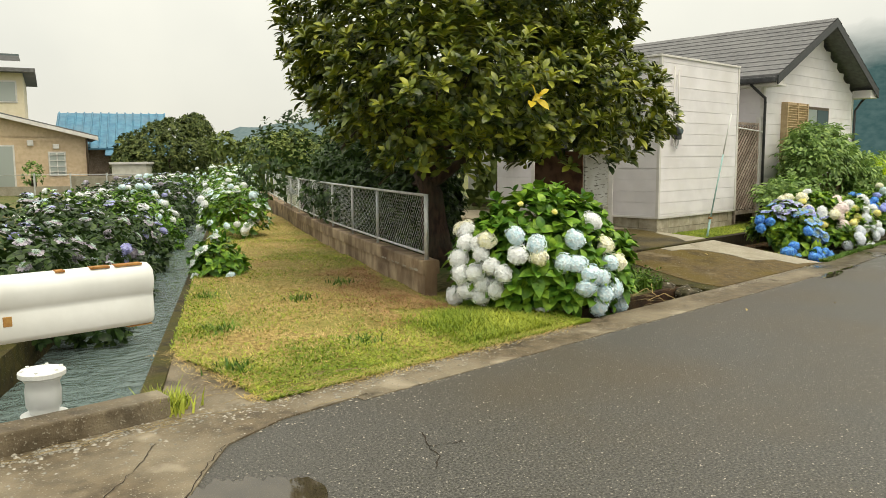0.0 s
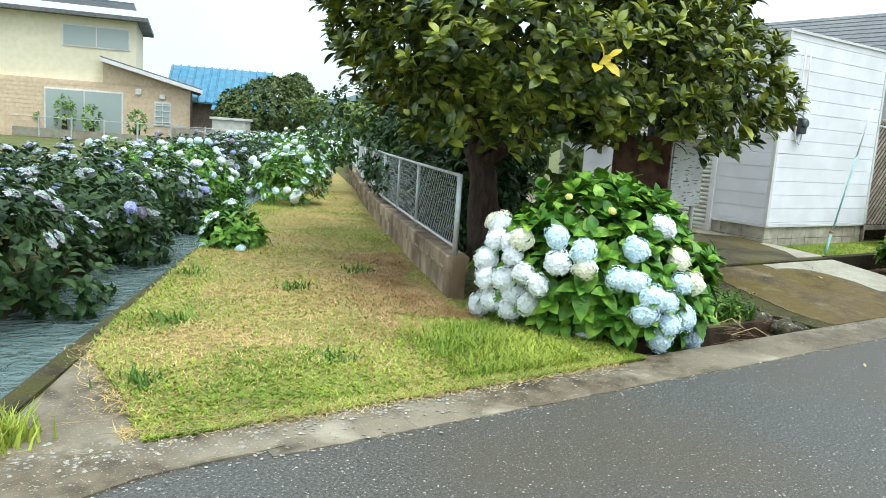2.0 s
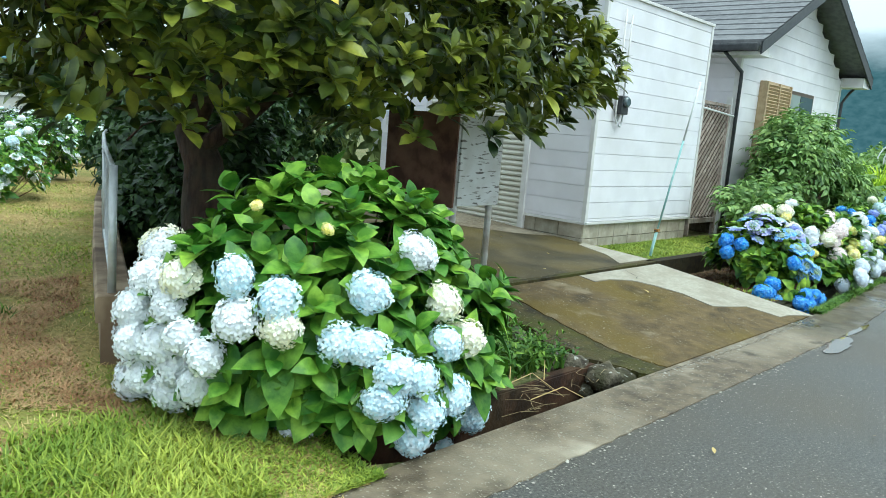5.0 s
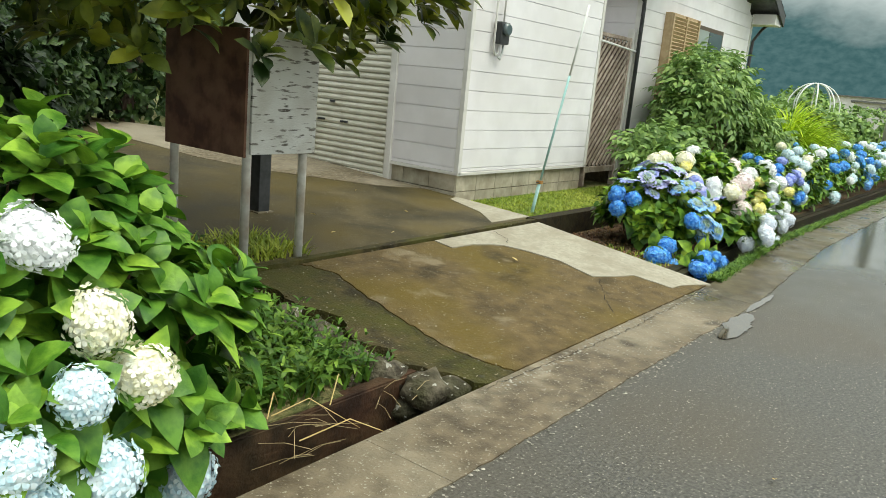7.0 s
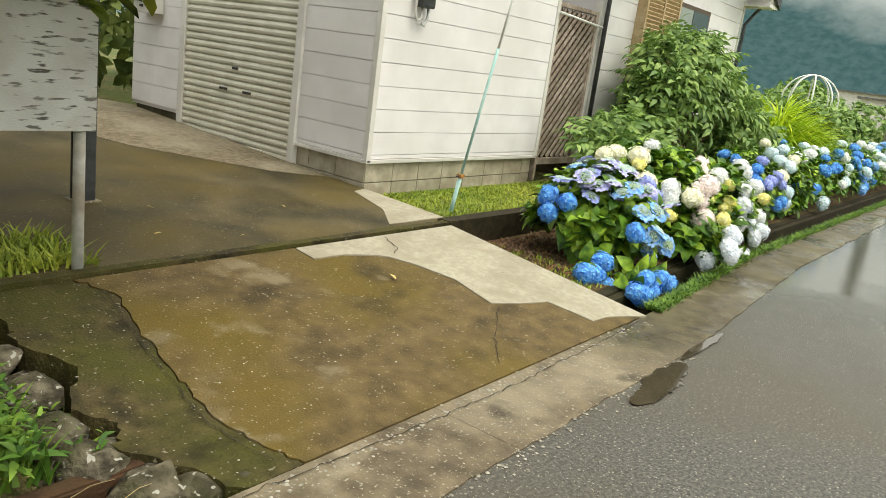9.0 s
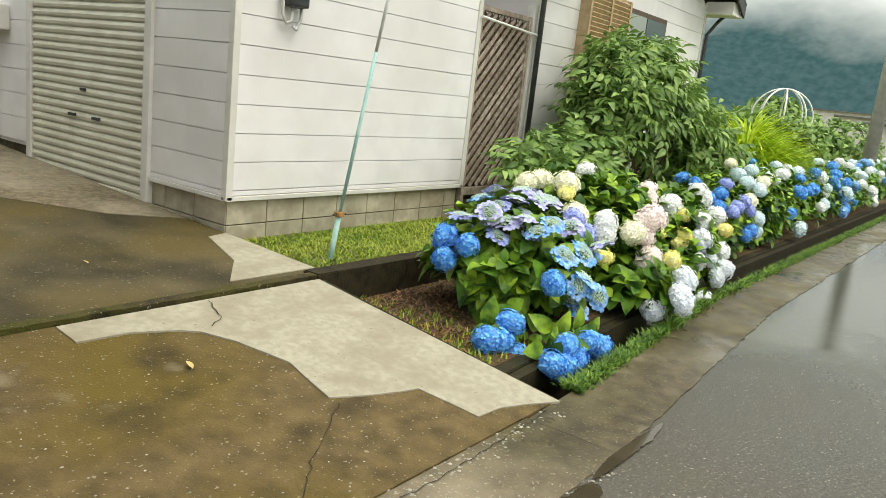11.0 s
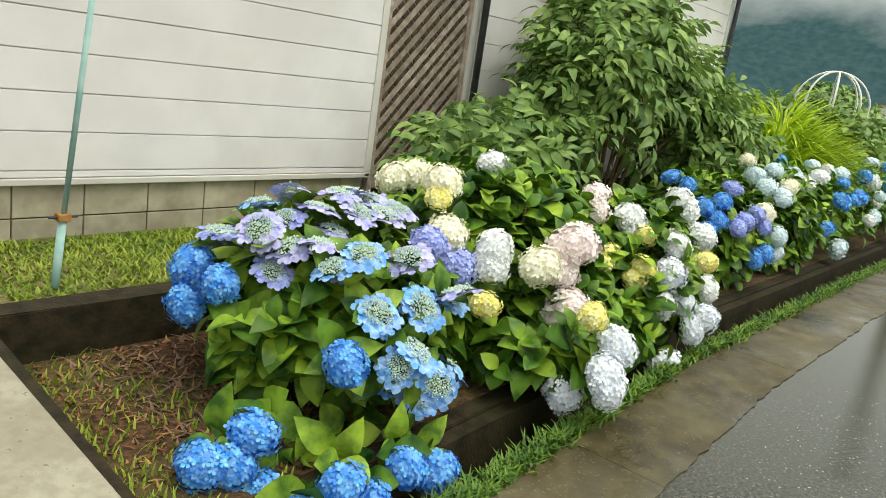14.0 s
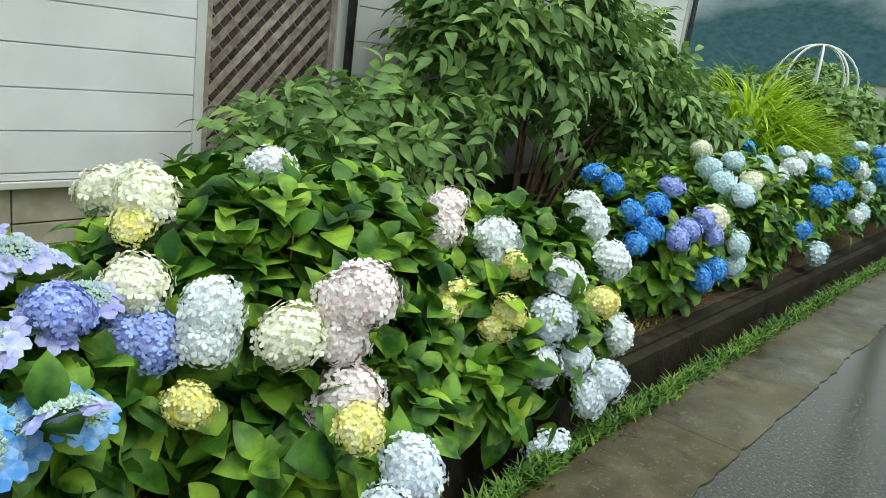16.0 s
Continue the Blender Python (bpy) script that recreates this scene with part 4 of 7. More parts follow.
wall = part("wall", boxed(0, 5.15, 0.0, 9.0, 0.25, 3.05), siding, house)
for y in (0.0, 8.9):
    bm = bmesh.new()
    a = [bm.verts.new(v) for v in ((0, y, 3.05), (5.15, y, 3.05), (2.575, y, 4.35))]
    b = [bm.verts.new(v) for v in ((0, y + 0.1, 3.05), (5.15, y + 0.1, 3.05), (2.575, y + 0.1, 4.35))]
    bm.faces.new(a), bm.faces.new(b[::-1])
    for i in range(3):
        bm.faces.new((a[i], b[i], b[(i + 1) % 3], a[(i + 1) % 3]))
    part("gable", bm, siding, house)


def gable_clip(z):
    if z < 3.05:
        return 0, 5.15
    k = (z - 3.05) / 1.3 * 2.575
    return k, 5.15 - k


boards(wall, 0.0, 5.15, 0.0, 0.33, 4.35, 0.228, gable_clip)
boards(wall, 0.0, 9.0, 0.0, 0.33, 3.05, 0.228, axis="y")
part("foundation", boxed(0.02, 5.13, 0.02, 8.9, -0.2, 0.3), concrete, house)
for s in (-1, 1):
    bm = bmesh.new()
    xa, xb = 2.575, 2.575 + s * 3.0
    za, zb = 4.62, 3.14
    poly = [(xa, za), (xb, zb), (xb, zb - 0.09), (xa, za - 0.10)]
    fr = [bm.verts.new((x, -0.48, z)) for x, z in poly]
    bk = [bm.verts.new((x, 9.4, z)) for x, z in poly]
    bm.faces.new(fr), bm.faces.new(bk[::-1])
    for i in range(4):
        bm.faces.new((fr[i], bk[i], bk[(i + 1) % 4], fr[(i + 1) % 4]))
    roof = part("roof", bm, roof_mat, house, "grey slate roof slope")
    n = 12
    for k in range(n):
        t0, t1 = k / n, (k + 1) / n
        x0, x1 = xa + (xb - xa) * t0, xa + (xb - xa) * t1
        z0, z1 = za + (zb - za) * t0, za + (zb - za) * t1
        bm = bmesh.new()
        lo = [bm.verts.new(v) for v in ((x0, -0.5, z0 + 0.004), (x1, -0.5, z1 + 0.022), (x1, 9.42, z1 + 0.022), (x0, 9.42, z0 + 0.004))]
        hi = [bm.verts.new(v) for v in ((x1, -0.5, z1 + 0.001), (x1, 9.42, z1 + 0.001))]
        bm.faces.new(lo)
        bm.faces.new((lo[1], hi[0], hi[1], lo[2]))
        part("shingle_course", bm, roof_mat, roof)
    # barge board, fascia, soffit
    bm = bmesh.new()
    tv = [(xa, -0.5, za - 0.01), (xb, -0.5, zb - 0.01), (xb, -0.5, zb - 0.2), (xa, -0.5, za - 0.2)]
    f0 = [bm.verts.new(v) for v in tv]
    b0 = [bm.verts.new((x, y + 0.03, z)) for x, y, z in tv]
    bm.faces.new(f0), bm.faces.new(b0[::-1])
    for i in range(4):
        bm.faces.new((f0[i], b0[i], b0[(i + 1) % 4], f0[(i + 1) % 4]))
    part("barge_board", bm, dark_metal, house, "dark metal verge flashing")
    x0, x1 = sorted((xb - s * 0.5, xb - s * 0.02))
    part("soffit", boxed(x0, x1, -0.46, 9.3, 2.93, 2.97), trim_white, house, "white boxed eave soffit")
    x0, x1 = sorted((xb - s * 0.42, xb - s * 0.03))
    part("eave_box", boxed(x0, x1, -0.44, -0.0, 2.97, 3.13), trim_white, house, "white eave end box")
    x0, x1 = sorted((xb, xb + s * 0.11))
    part("gutter", boxed(x0, x1, -0.46, 9.3, 2.98, 3.10, bevel=0.03), dark_metal, house, "dark half-round gutter")
part("downpipe", tubed([(-0.4, 0.1, 2.98), (-0.4, 0.0, 2.88), (-0.06, -0.07, 2.7), (-0.05, -0.07, 2.6), (-0.05, -0.07, 0.1)], 0.03, 10), dark_metal, house, "black plastic downpipe", smooth=True)
part("downpipe", tubed([(5.55, -0.2, 2.98), (5.5, -0.1, 2.85), (5.22, -0.06, 2.62), (5.2, -0.06, 0.1)], 0.03, 10), dark_metal, house, "black plastic downpipe", smooth=True)
part("corner_trim", boxed(-0.03, 0.05, -0.03, 0.05, 0.25, 3.1, bevel=0.006), trim_white, house)
part("corner_trim", boxed(5.10, 5.18, -0.03, 0.05, 0.25, 3.1, bevel=0.006), trim_white, house)
window = part("window", boxed(2.02, 3.52, -0.05, 0.02, 1.30, 2.62, bevel=0.006), brown_alu, house, "brown aluminium sliding window")
part("pane", boxed(2.08, 2.76, -0.062, -0.05, 1.37, 2.55), pane_curtain, window, "pane with a pale curtain behind")
part("pane", boxed(2.80, 3.46, -0.058, -0.048, 1.37, 2.55), pane, window)
part("window_sill", boxed(2.0, 3.54, -0.10, -0.0, 1.26, 1.30, bevel=0.006), brown_alu, window)
louvre = part("shutter_box", boxed(0.88, 2.02, -0.13, 0.02, 1.27, 2.66, bevel=0.008), louvre_mat, house, "tan louvred shutter box beside the window")
for k in range(24):
    bm = bmesh.new()
    box(bm, 0.94, 1.96, -0.012, 0.012, -0.022, 0.022, m=pose(0, -0.14, 1.34 + k * 0.0545, 35))
    part("louvre_slat", bm, louvre_mat, louvre)
for x in (0.90, 1.45, 1.99):
    part("louvre_stile", boxed(x - 0.025, x + 0.025, -0.165, -0.13, 1.28, 2.65, bevel=0.004), louvre_mat, louvre)

# ---- annex with the roller shutter ----
annex = thing("storage_annex", "white clapboard annex with a roller shutter", "annex", (12.46, 7.59, 0.2))
bm = boxed(0.0, 2.94, 0.0, 4.0, 0.33, 3.26)
awall = part("wall", bm, siding, annex)
boards(awall, -0.002, 2.94, 0.0, 0.36, 0.40, 0.04)
boards(awall, -0.002, 2.94, 0.0, 0.40, 3.26, 0.212)
boards(awall, 0.0, 0.98, 0.0, 0.36, 0.40, 0.04, axis="y")
boards(awall, 0.0, 0.98, 0.0, 0.40, 3.26, 0.212, axis="y")
boards(awall, 2.98, 4.0, 0.0, 0.36, 3.26, 0.228, axis="y")
boards(awall, 0.98, 2.98, 0.0, 2.55, 3.26, 0.228, axis="y")
part("corner_trim", boxed(-0.03, 0.03, -0.03, 0.03, 0.33, 3.28, bevel=0.005), trim_white, annex)
part("corner_trim", boxed(2.91, 2.97, -0.03, 0.03, 0.33, 3.28, bevel=0.005), trim_white, annex)
part("base_flashing", boxed(-0.02, 2.96, -0.03, 0.01, 0.325, 0.36, bevel=0.004), trim_white, annex)
part("base_flashing", boxed(-0.03, 0.01, 0.0, 0.98, 0.325, 0.36, bevel=0.004), trim_white, annex)
part("parapet_cap", boxed(-0.04, 2.98, -0.04, 4.0, 3.26, 3.30, bevel=0.005), trim_white, annex)
found = part("foundation", boxed(0.03, 2.92, 0.03, 3.95, -0.25, 0.325), concrete, annex, "grey block foundation")
for row in range(3):
    z0 = -0.24 + row * 0.19
    x = 0.015
    ws = [0.385] * 7 + [0.2]
    for wdt in ws:
        part("concrete_block", boxed(x, min(x + wdt - 0.008, 2.92), 0.008, 0.04, z0, min(z0 + 0.182, 0.322), bevel=0.004), block_mat, found)
        x += wdt
    y = 0.02
    for wdt in (0.385, 0.385, 0.2):
        part("concrete_block", boxed(0.008, 0.04, y, y + wdt - 0.008, z0, min(z0 + 0.182, 0.322), bevel=0.004), block_mat, found)
        y += wdt
shut = part("roller_shutter", boxed(-0.01, 0.05, 1.03, 2.93, 0.12, 2.5), shutter_mat, annex, "cream roller shutter, closed")
for k in range(32):
    bm = bmesh.new()
    z = 0.19 + k * 0.0722
    prof = [(-0.012, 0.0), (-0.03, 0.012), (-0.034, 0.034), (-0.026, 0.058), (-0.012, 0.064)]
    a = [bm.verts.new((px, 1.05, z + pz)) for px, pz in prof]
    b = [bm.verts.new((px, 2.91, z + pz)) for px, pz in prof]
    for i in range(len(prof) - 1):
        bm.faces.new((a[i], a[i + 1], b[i + 1], b[i]))
    part("slat", bm, shutter_mat, shut)
part("bottom_rail", boxed(-0.045, 0.0, 1.05, 2.91, 0.115, 0.185, bevel=0.006), shutter_mat, shut)
for y in (1.01, 2.95):
    part("guide_rail", boxed(-0.05, 0.02, y - 0.045, y + 0.045, 0.08, 2.6, bevel=0.006), trim_white, shut, "white steel guide rail")
part("latch", boxed(-0.05, -0.03, 1.70, 1.82, 0.72, 0.745, bevel=0.004), dark_metal, shut)
part("latch", boxed(-0.05, -0.03, 2.10, 2.22, 0.72, 0.745, bevel=0.004), dark_metal, shut)
part("shutter_lock", boxed(-0.05, -0.03, 1.94, 2.02, 0.95, 0.975, bevel=0.004), dark_metal, shut)
# connecting wall behind the gate
link = thing("link_wall", "white wall set back behind the lattice gate", "wall", (15.4, 8.5, 0.2))
lw = part("wall", boxed(0.0, 1.1, 0.0, 0.12, -0.1, 2.95), siding, link)
boards(lw, 0.0, 1.1, 0.0, 0.36, 2.95, 0.228)

# lattice gate
gate = thing("lattice_gate", "weathered brown wooden lattice gate in a frame", "gate", (15.42, 7.60, 0.2))
GW, GZ0, GZ1 = 0.98, 0.32, 2.12
for x0, x1, z0, z1 in ((0, 0.05, 0.05, GZ1 + 0.05), (GW - 0.05, GW, 0.05, GZ1 + 0.05), (0.05, GW - 0.05, GZ1, GZ1 + 0.05), (0.05, GW - 0.05, GZ0 - 0.08, GZ0)):
    part("gate_frame", boxed(x0, x1, -0.03, 0.03, z0, z1, bevel=0.004), gate_wood, gate)
part("post", boxed(GW, GW + 0.1, -0.05, 0.05, -0.1, 2.3, bevel=0.006), trim_white, gate, "pale steel gate post")
for sgn in (1, -1):
    c = -1.9
    while c < 3.2:
        # line z = sgn*(x)*1.0 + c
        seg = []
        for x in np.linspace(0.05, GW - 0.05, 60):
            z = GZ0 + sgn * x * 1.05 + c + (0 if sgn > 0 else 0.4)
            if GZ0 <= z <= GZ1:
                seg.append((x, z))
        if len(seg) > 6:
            (xa, za), (xb, zb) = seg[0], seg[-1]
            L, ang = math.hypot(xb - xa, zb - za), math.degrees(math.atan2(zb - za, xb - xa))
            bm = bmesh.new()
            # rear slats are wider, filling the gaps with that darkened colour
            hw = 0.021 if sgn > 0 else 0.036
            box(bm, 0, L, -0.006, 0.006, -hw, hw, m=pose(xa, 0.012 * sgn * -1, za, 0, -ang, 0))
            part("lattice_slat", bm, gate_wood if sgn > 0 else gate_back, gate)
        c += 0.125
part("gate_bar", tubed([(-0.02, -0.06, 2.05), (1.12, -0.10, 1.98)], 0.014, 8), white_paint, gate, "white pole across the gate", smooth=True)

# electricity meter
meter = thing("electric_meter", "grey electricity meter with conduits on the siding", "meter", (12.95, 7.57, 2.1))
part("meter_case", boxed(-0.09, 0.09, -0.10, 0.0, -0.12, 0.12, bevel=0.02), dark_metal, meter, "dark grey meter case")
part("glass_dome", tubed([(0, -0.10, 0.04), (0, -0.135, 0.04), (0, -0.15, 0.04)], [0.07, 0.068, 0.05], 16), pane, meter, smooth=True)
part("conduit", tubed([(-0.12, -0.04, 1.2), (-0.12, -0.04, -0.18), (-0.08, -0.04, -0.24), (-0.03, -0.04, -0.22), (-0.03, -0.04, -0.12)], 0.012, 8), trim_white, meter, smooth=True)
part("conduit", tubed([(0.06, -0.04, -0.12), (0.06, -0.04, -0.2), (0.02, -0.04, -0.28), (-0.02, -0.04, -0.26)], 0.012, 8), galv, meter, smooth=True)
part("conduit", tubed([(0.03, -0.04, 0.12), (0.03, -0.04, 1.15)], 0.010, 8), trim_white, meter, smooth=True)

# prop pole
prop = thing("prop_pole", "faded teal steel prop pole leaning over the verge", "pole", (12.72, 6.76, 0.2))
part("lower_tube", tubed([(0, 0, -0.1), (0.012, -0.065, 0.38)], 0.019, 12), pole_teal, prop, smooth=True)
part("upper_tube", tubed([(0.012, -0.065, 0.36), (0.04, -0.25, 1.5)], 0.0125, 12), pole_teal, prop, smooth=True)
part("upper_tube", tubed([(0.04, -0.25, 1.5), (0.065, -0.36, 2.2)], 0.011, 12), white_paint, prop, "pale upper tube", smooth=True)
part("clamp", boxed(-0.016, 0.040, -0.092, -0.038, 0.36, 0.395, bevel=0.006), rust, prop, "rusty clamp ring")
part("clamp_screw", tubed([(-0.05, -0.066, 0.378), (0.075, -0.066, 0.378)], 0.006, 8), dark_metal, prop, "dark clamp screw")

# pale newer concrete before the shutter
bm = prism(bmesh.new(), [(12.43, 8.0), (12.43, 11.6), (11.6, 12.7), (10.9, 12.7), (10.7, 12.0), (10.85, 11.0), (10.9, 10.2), (11.15, 9.4), (11.5, 8.9), (11.95, 8.3)], 0.1, lambda x, y: yard_slab_z(x, y) + 0.005)
tagged(part("concrete_patch", bm, concrete), "cleaner pale concrete before the roller shutter", "concrete patch", kind="structure")

# gutter beside the ramp
bm = prism(bmesh.new(), [(6.3, 4.95), (8.7, 4.95), (8.7, 5.04), (6.3, 5.04)], -0.55, 0.03, 0.01)
rusty_damp = material("rusty_damp_concrete", (0.022, 0.011, 0.007), (0.075, 0.035, 0.019), 8, (0.05, 0.045, 0.02), 2.0, 0.6, (0.5, 0.9), 0.7, 50, 0.01, spec=0.25)
tagged(part("gutter_wall", bm, rusty_damp), "brown damp concrete wall of the roadside gutter", "gutter wall", kind="structure")
bm = prism(bmesh.new(), [(6.3, 4.66), (40, 4.86), (40, 5.2), (12.5, 5.0), (6.3, 4.95)], -0.52, -0.47)
tagged(part("gutter_bed", bm, soil), "dark silty gutter bottom", "gutter", kind="structure")

# mailbox on the annex's side wall
mail = thing("wall_mailbox", "pale grey metal mailbox on the siding", "mailbox", (12.44, 11.15, 1.72))
part("body", boxed(-0.16, 0.0, -0.19, 0.19, -0.12, 0.12, bevel=0.015), trim_white, mail)
part("flap", boxed(-0.175, -0.16, -0.17, 0.17, 0.0, 0.10, bevel=0.005), galv, mail, "steel letter flap")
part("latch", boxed(-0.18, -0.165, -0.03, 0.03, -0.06, -0.03, bevel=0.003), dark_metal, mail)


# ---- signs on posts ----
post_paint = material("flaking_grey_post_paint", (0.50, 0.49, 0.46), (0.66, 0.65, 0.61), 14, (0.26, 0.17, 0.10), 5, 0.6, (0.5, 0.8), 0.3, 60, 0.003)
sign = thing("notice_board", "peeling white and rusty brown boards on steel posts", "sign", (8.73, 6.5, 0.2))
part("white_board", boxed(0.02, 0.56, -0.02, 0.0, 0.78, 1.55, bevel=0.004), board_white, sign, "white painted plywood, peeling")
part("brown_board", boxed(-0.02, 0.0, 0.0, 0.86, 0.76, 1.55, bevel=0.004), board_rust, sign, "rust-brown sheet board")
for x, y in ((0.03, 0.03), (0.50, 0.03), (0.03, 0.82)):
    part("post", tubed([(x, y, -0.1), (x, y, 1.5)], 0.030, 12), post_paint, sign, smooth=True)
black = thing("black_post", "black painted square post standing on concrete", "post", (9.89, 7.77, 0.29))
part("shaft", boxed(-0.06, 0.06, -0.06, 0.06, 0.0, 1.75, bevel=0.008), dark_metal, black)
part("foot", boxed(-0.09, 0.09, -0.09, 0.09, -0.02, 0.02, bevel=0.005), concrete, black)

# ---- guard rail and flanged stub by the canal ----
rail = thing("guard_rail", "white-painted steel guard rail with rusty edges", "guard rail", (1.87, 4.68, 0.0))
prof = [(0.0, 0.66), (-0.035, 0.668), (-0.05, 0.70), (-0.05, 0.79), (-0.045, 0.83), (-0.042, 0.85), (-0.05, 0.862), (-0.06, 0.89), (-0.075, 0.95), (-0.06, 1.01), (-0.03, 1.035), (0.0, 1.045), (0.02, 1.035), (0.03, 0.95), (0.03, 0.75), (0.02, 0.668)]
bm = bmesh.new()
rings = []
for x, k in ((0.0, 0.90), (-0.012, 0.97), (-0.04, 1.0), (-2.2, 1.0), (-4.4, 1.0), (-9.0, 1.0)):
    rings.append([bm.verts.new((x, y * k, 0.85 + (z - 0.85) * k)) for y, z in prof])
for ra, rb in zip(rings, rings[1:]):
    for i in range(len(prof)):
        bm.faces.new((ra[i], ra[(i + 1) % len(prof)], rb[(i + 1) % len(prof)], rb[i]))
bm.faces.new(rings[0][::-1]), bm.faces.new(rings[-1])
part("beam", bm, white_paint, rail, smooth=True)
for x0, x1 in ((-0.22, -0.06), (-0.36, -0.25), (-0.55, -0.5)):
    part("rust_patch", boxed(x0, x1, -0.045, 0.018, 1.034, 1.047, bevel=0.003), rust, rail, "flaking rust on the top edge")
part("rust_edge", boxed(-0.16, -0.01, -0.03, 0.02, 0.656, 0.664, bevel=0.002), rust, rail, "rust along the lower edge")
part("rust_stain", boxed(-0.835, -0.79, -0.0535, -0.04, 0.765, 0.82, bevel=0.003), rust, rail, "orange rust stain")
for x in (-1.3, -3.3, -5.3, -7.3):
    part("post", tubed([(x, 0.13, 0.1), (x, 0.13, 1.0)], 0.055, 12), white_paint, rail, smooth=True)
    part("bracket", boxed(x - 0.05, x + 0.05, 0.02, 0.12, 0.8, 0.9), white_paint, rail)

stub = thing("flanged_pipe_stub", "white-painted flanged valve stub beside the canal", "pipe", (1.38, 5.28, 0.0))
def lathe(bm, prof, seg=28):
    rings = [[bm.verts.new((r * math.cos(k * math.tau / seg), r * math.sin(k * math.tau / seg), z)) for k in range(seg)] for r, z in prof]
    for r0, r1 in zip(rings, rings[1:]):
        for k in range(seg):
            bm.faces.new((r0[k], r0[(k + 1) % seg], r1[(k + 1) % seg], r1[k]))
    bm.faces.new(rings[0][::-1]), bm.faces.new(rings[-1])
    return bm
part("barrel", lathe(bmesh.new(), [(0.085, 0.04), (0.088, 0.07), (0.105, 0.10), (0.108, 0.2), (0.10, 0.25), (0.115, 0.275), (0.115, 0.29)]), white_paint, stub, smooth=True)
part("top_flange", lathe(bmesh.new(), [(0.13, 0.29), (0.142, 0.297), (0.142, 0.325), (0.13, 0.335), (0.05, 0.335)]), white_paint, stub)
part("lower_flange", lathe(bmesh.new(), [(0.13, 0.02), (0.142, 0.025), (0.142, 0.042), (0.08, 0.05)]), white_paint, stub)
part("gasket", lathe(bmesh.new(), [(0.128, 0.008), (0.128, 0.02)]), dark_metal, stub, "black rubber gasket")
part("base_flange", lathe(bmesh.new(), [(0.09, -0.8), (0.09, -0.03), (0.142, -0.02), (0.142, 0.004), (0.12, 0.008)]), white_paint, stub)
for k in range(6):
    a = k * math.tau / 6
    part("bolt", tubed([(0.118 * math.cos(a), 0.118 * math.sin(a), 0.335), (0.118 * math.cos(a), 0.118 * math.sin(a), 0.346)], 0.011, 6), white_paint, stub)

# ---- broadleaf tree ----
tree = thing("broadleaf_tree", "spreading broad-leaved tree with a dark trunk", "tree", (7.3, 7.9, 0.2))
trng = np.random.default_rng(11)
limbs = []


def grow(p, d, length, r, depth):
    pts, rad, q = [p], [r], np.array(p, float)
    d = np.array(d, float)
    for k in range(4):
        d = d + trng.normal(0, 0.16, 3) + np.array([0, 0, 0.04])
        d /= np.linalg.norm(d)
        q = q + d * length / 4
        pts.append(q.copy()), rad.append(r * (1 - 0.45 * (k + 1) / 4))
    limbs.append((pts, rad))
    if depth == 0:
        return
    for k in range(3 if depth > 1 else 4):
        i = 2 + k % 3
        side = trng.normal(size=3) * np.array([1, 1, 0.45])
        grow(pts[i], d * 0.5 + side / np.linalg.norm(side) * 0.9, length * trng.uniform(0.55, 0.8), rad[i] * 0.6, depth - 1)


grow(np.array([0, 0, -0.15]), (0.02, 0.0, 1), 1.5, 0.24, 0)
top = limbs[0][0][-1]
for a, el in ((3.4, 0.6), (4.3, 0.5), (5.2, 0.5), (0.3, 0.5), (1.6, 0.6), (2.5, 0.5), (4.9, 1.0), (1.0, 1.4)):
    grow(top - np.array([0, 0, trng.uniform(0, 0.45)]), (math.cos(a), math.sin(a), el), 1.25, 0.085, 2)
bm = bmesh.new()
tube(bm, limbs[0][0], limbs[0][1], 14)
part("trunk", bm, bark, tree, smooth=True)
for pts, rad in limbs[1:]:
    if min(q[2] for q in pts) < 1.55 and max(math.hypot(q[0], q[1]) for q in pts) > 0.9:
        continue
    part("branch", tubed(pts, rad, 6), bark, tree, smooth=True)
CROWN = [(-0.3, -0.9, 2.35, 1.95, 1.7, 1.1), (1.0, -1.5, 2.15, 1.35, 1.25, 0.95), (-0.95, -0.3, 2.7, 1.25, 1.4, 1.3), (0.4, 0.6, 3.3, 2.2, 2.0, 1.8), (0.0, -0.7, 3.9, 2.0, 1.7, 1.3), (1.9, -0.6, 2.6, 1.1, 1.2, 0.9), (0.2, -1.9, 1.9, 0.8, 0.7, 0.55), (1.7, -0.4, 3.6, 1.5, 1.4, 1.3), (2.3, -1.6, 2.05, 0.6, 0.6, 0.45), (-1.2, -1.2, 1.75, 0.8, 0.8, 0.55), (1.35, -1.7, 1.78, 0.6, 0.5, 0.4)]
sh = lobes_shoots(trng, CROWN, 1750, -0.8)
fr = [[], []]
for p, n in sh:
    for m in rosette(trng, p, n * 0.6 + np.array([0, 0, 0.75]), 8, 1.15, 0.7, 1.1, 0.02):
        fr[int(trng.integers(2))].append(m)
    if trng.uniform() < 0.35:
        for m in rosette(trng, p * 0.62 + np.array([0.1, -0.2, 0.95]), n + np.array([0, 0, 0.3]), 6, 1.3, 1.0, 1.2, 0.03):
            fr[int(trng.integers(2))].append(m)
    if trng.uniform() < 0.7:
        for m in rosette(trng, p * 0.82 + np.array([-0.05, -0.1, 0.45]), n + np.array([0, 0, 0.3]), 6, 1.3, 0.8, 1.0, 0.03):
            fr[int(trng.integers(2))].append(m)
part("crown", big_mesh("crown", [stack(t, f) for t, f in zip(LEAF_TREE, fr)]), leaf_tree, tree, "large glossy dark green leaves", kind="stuff")
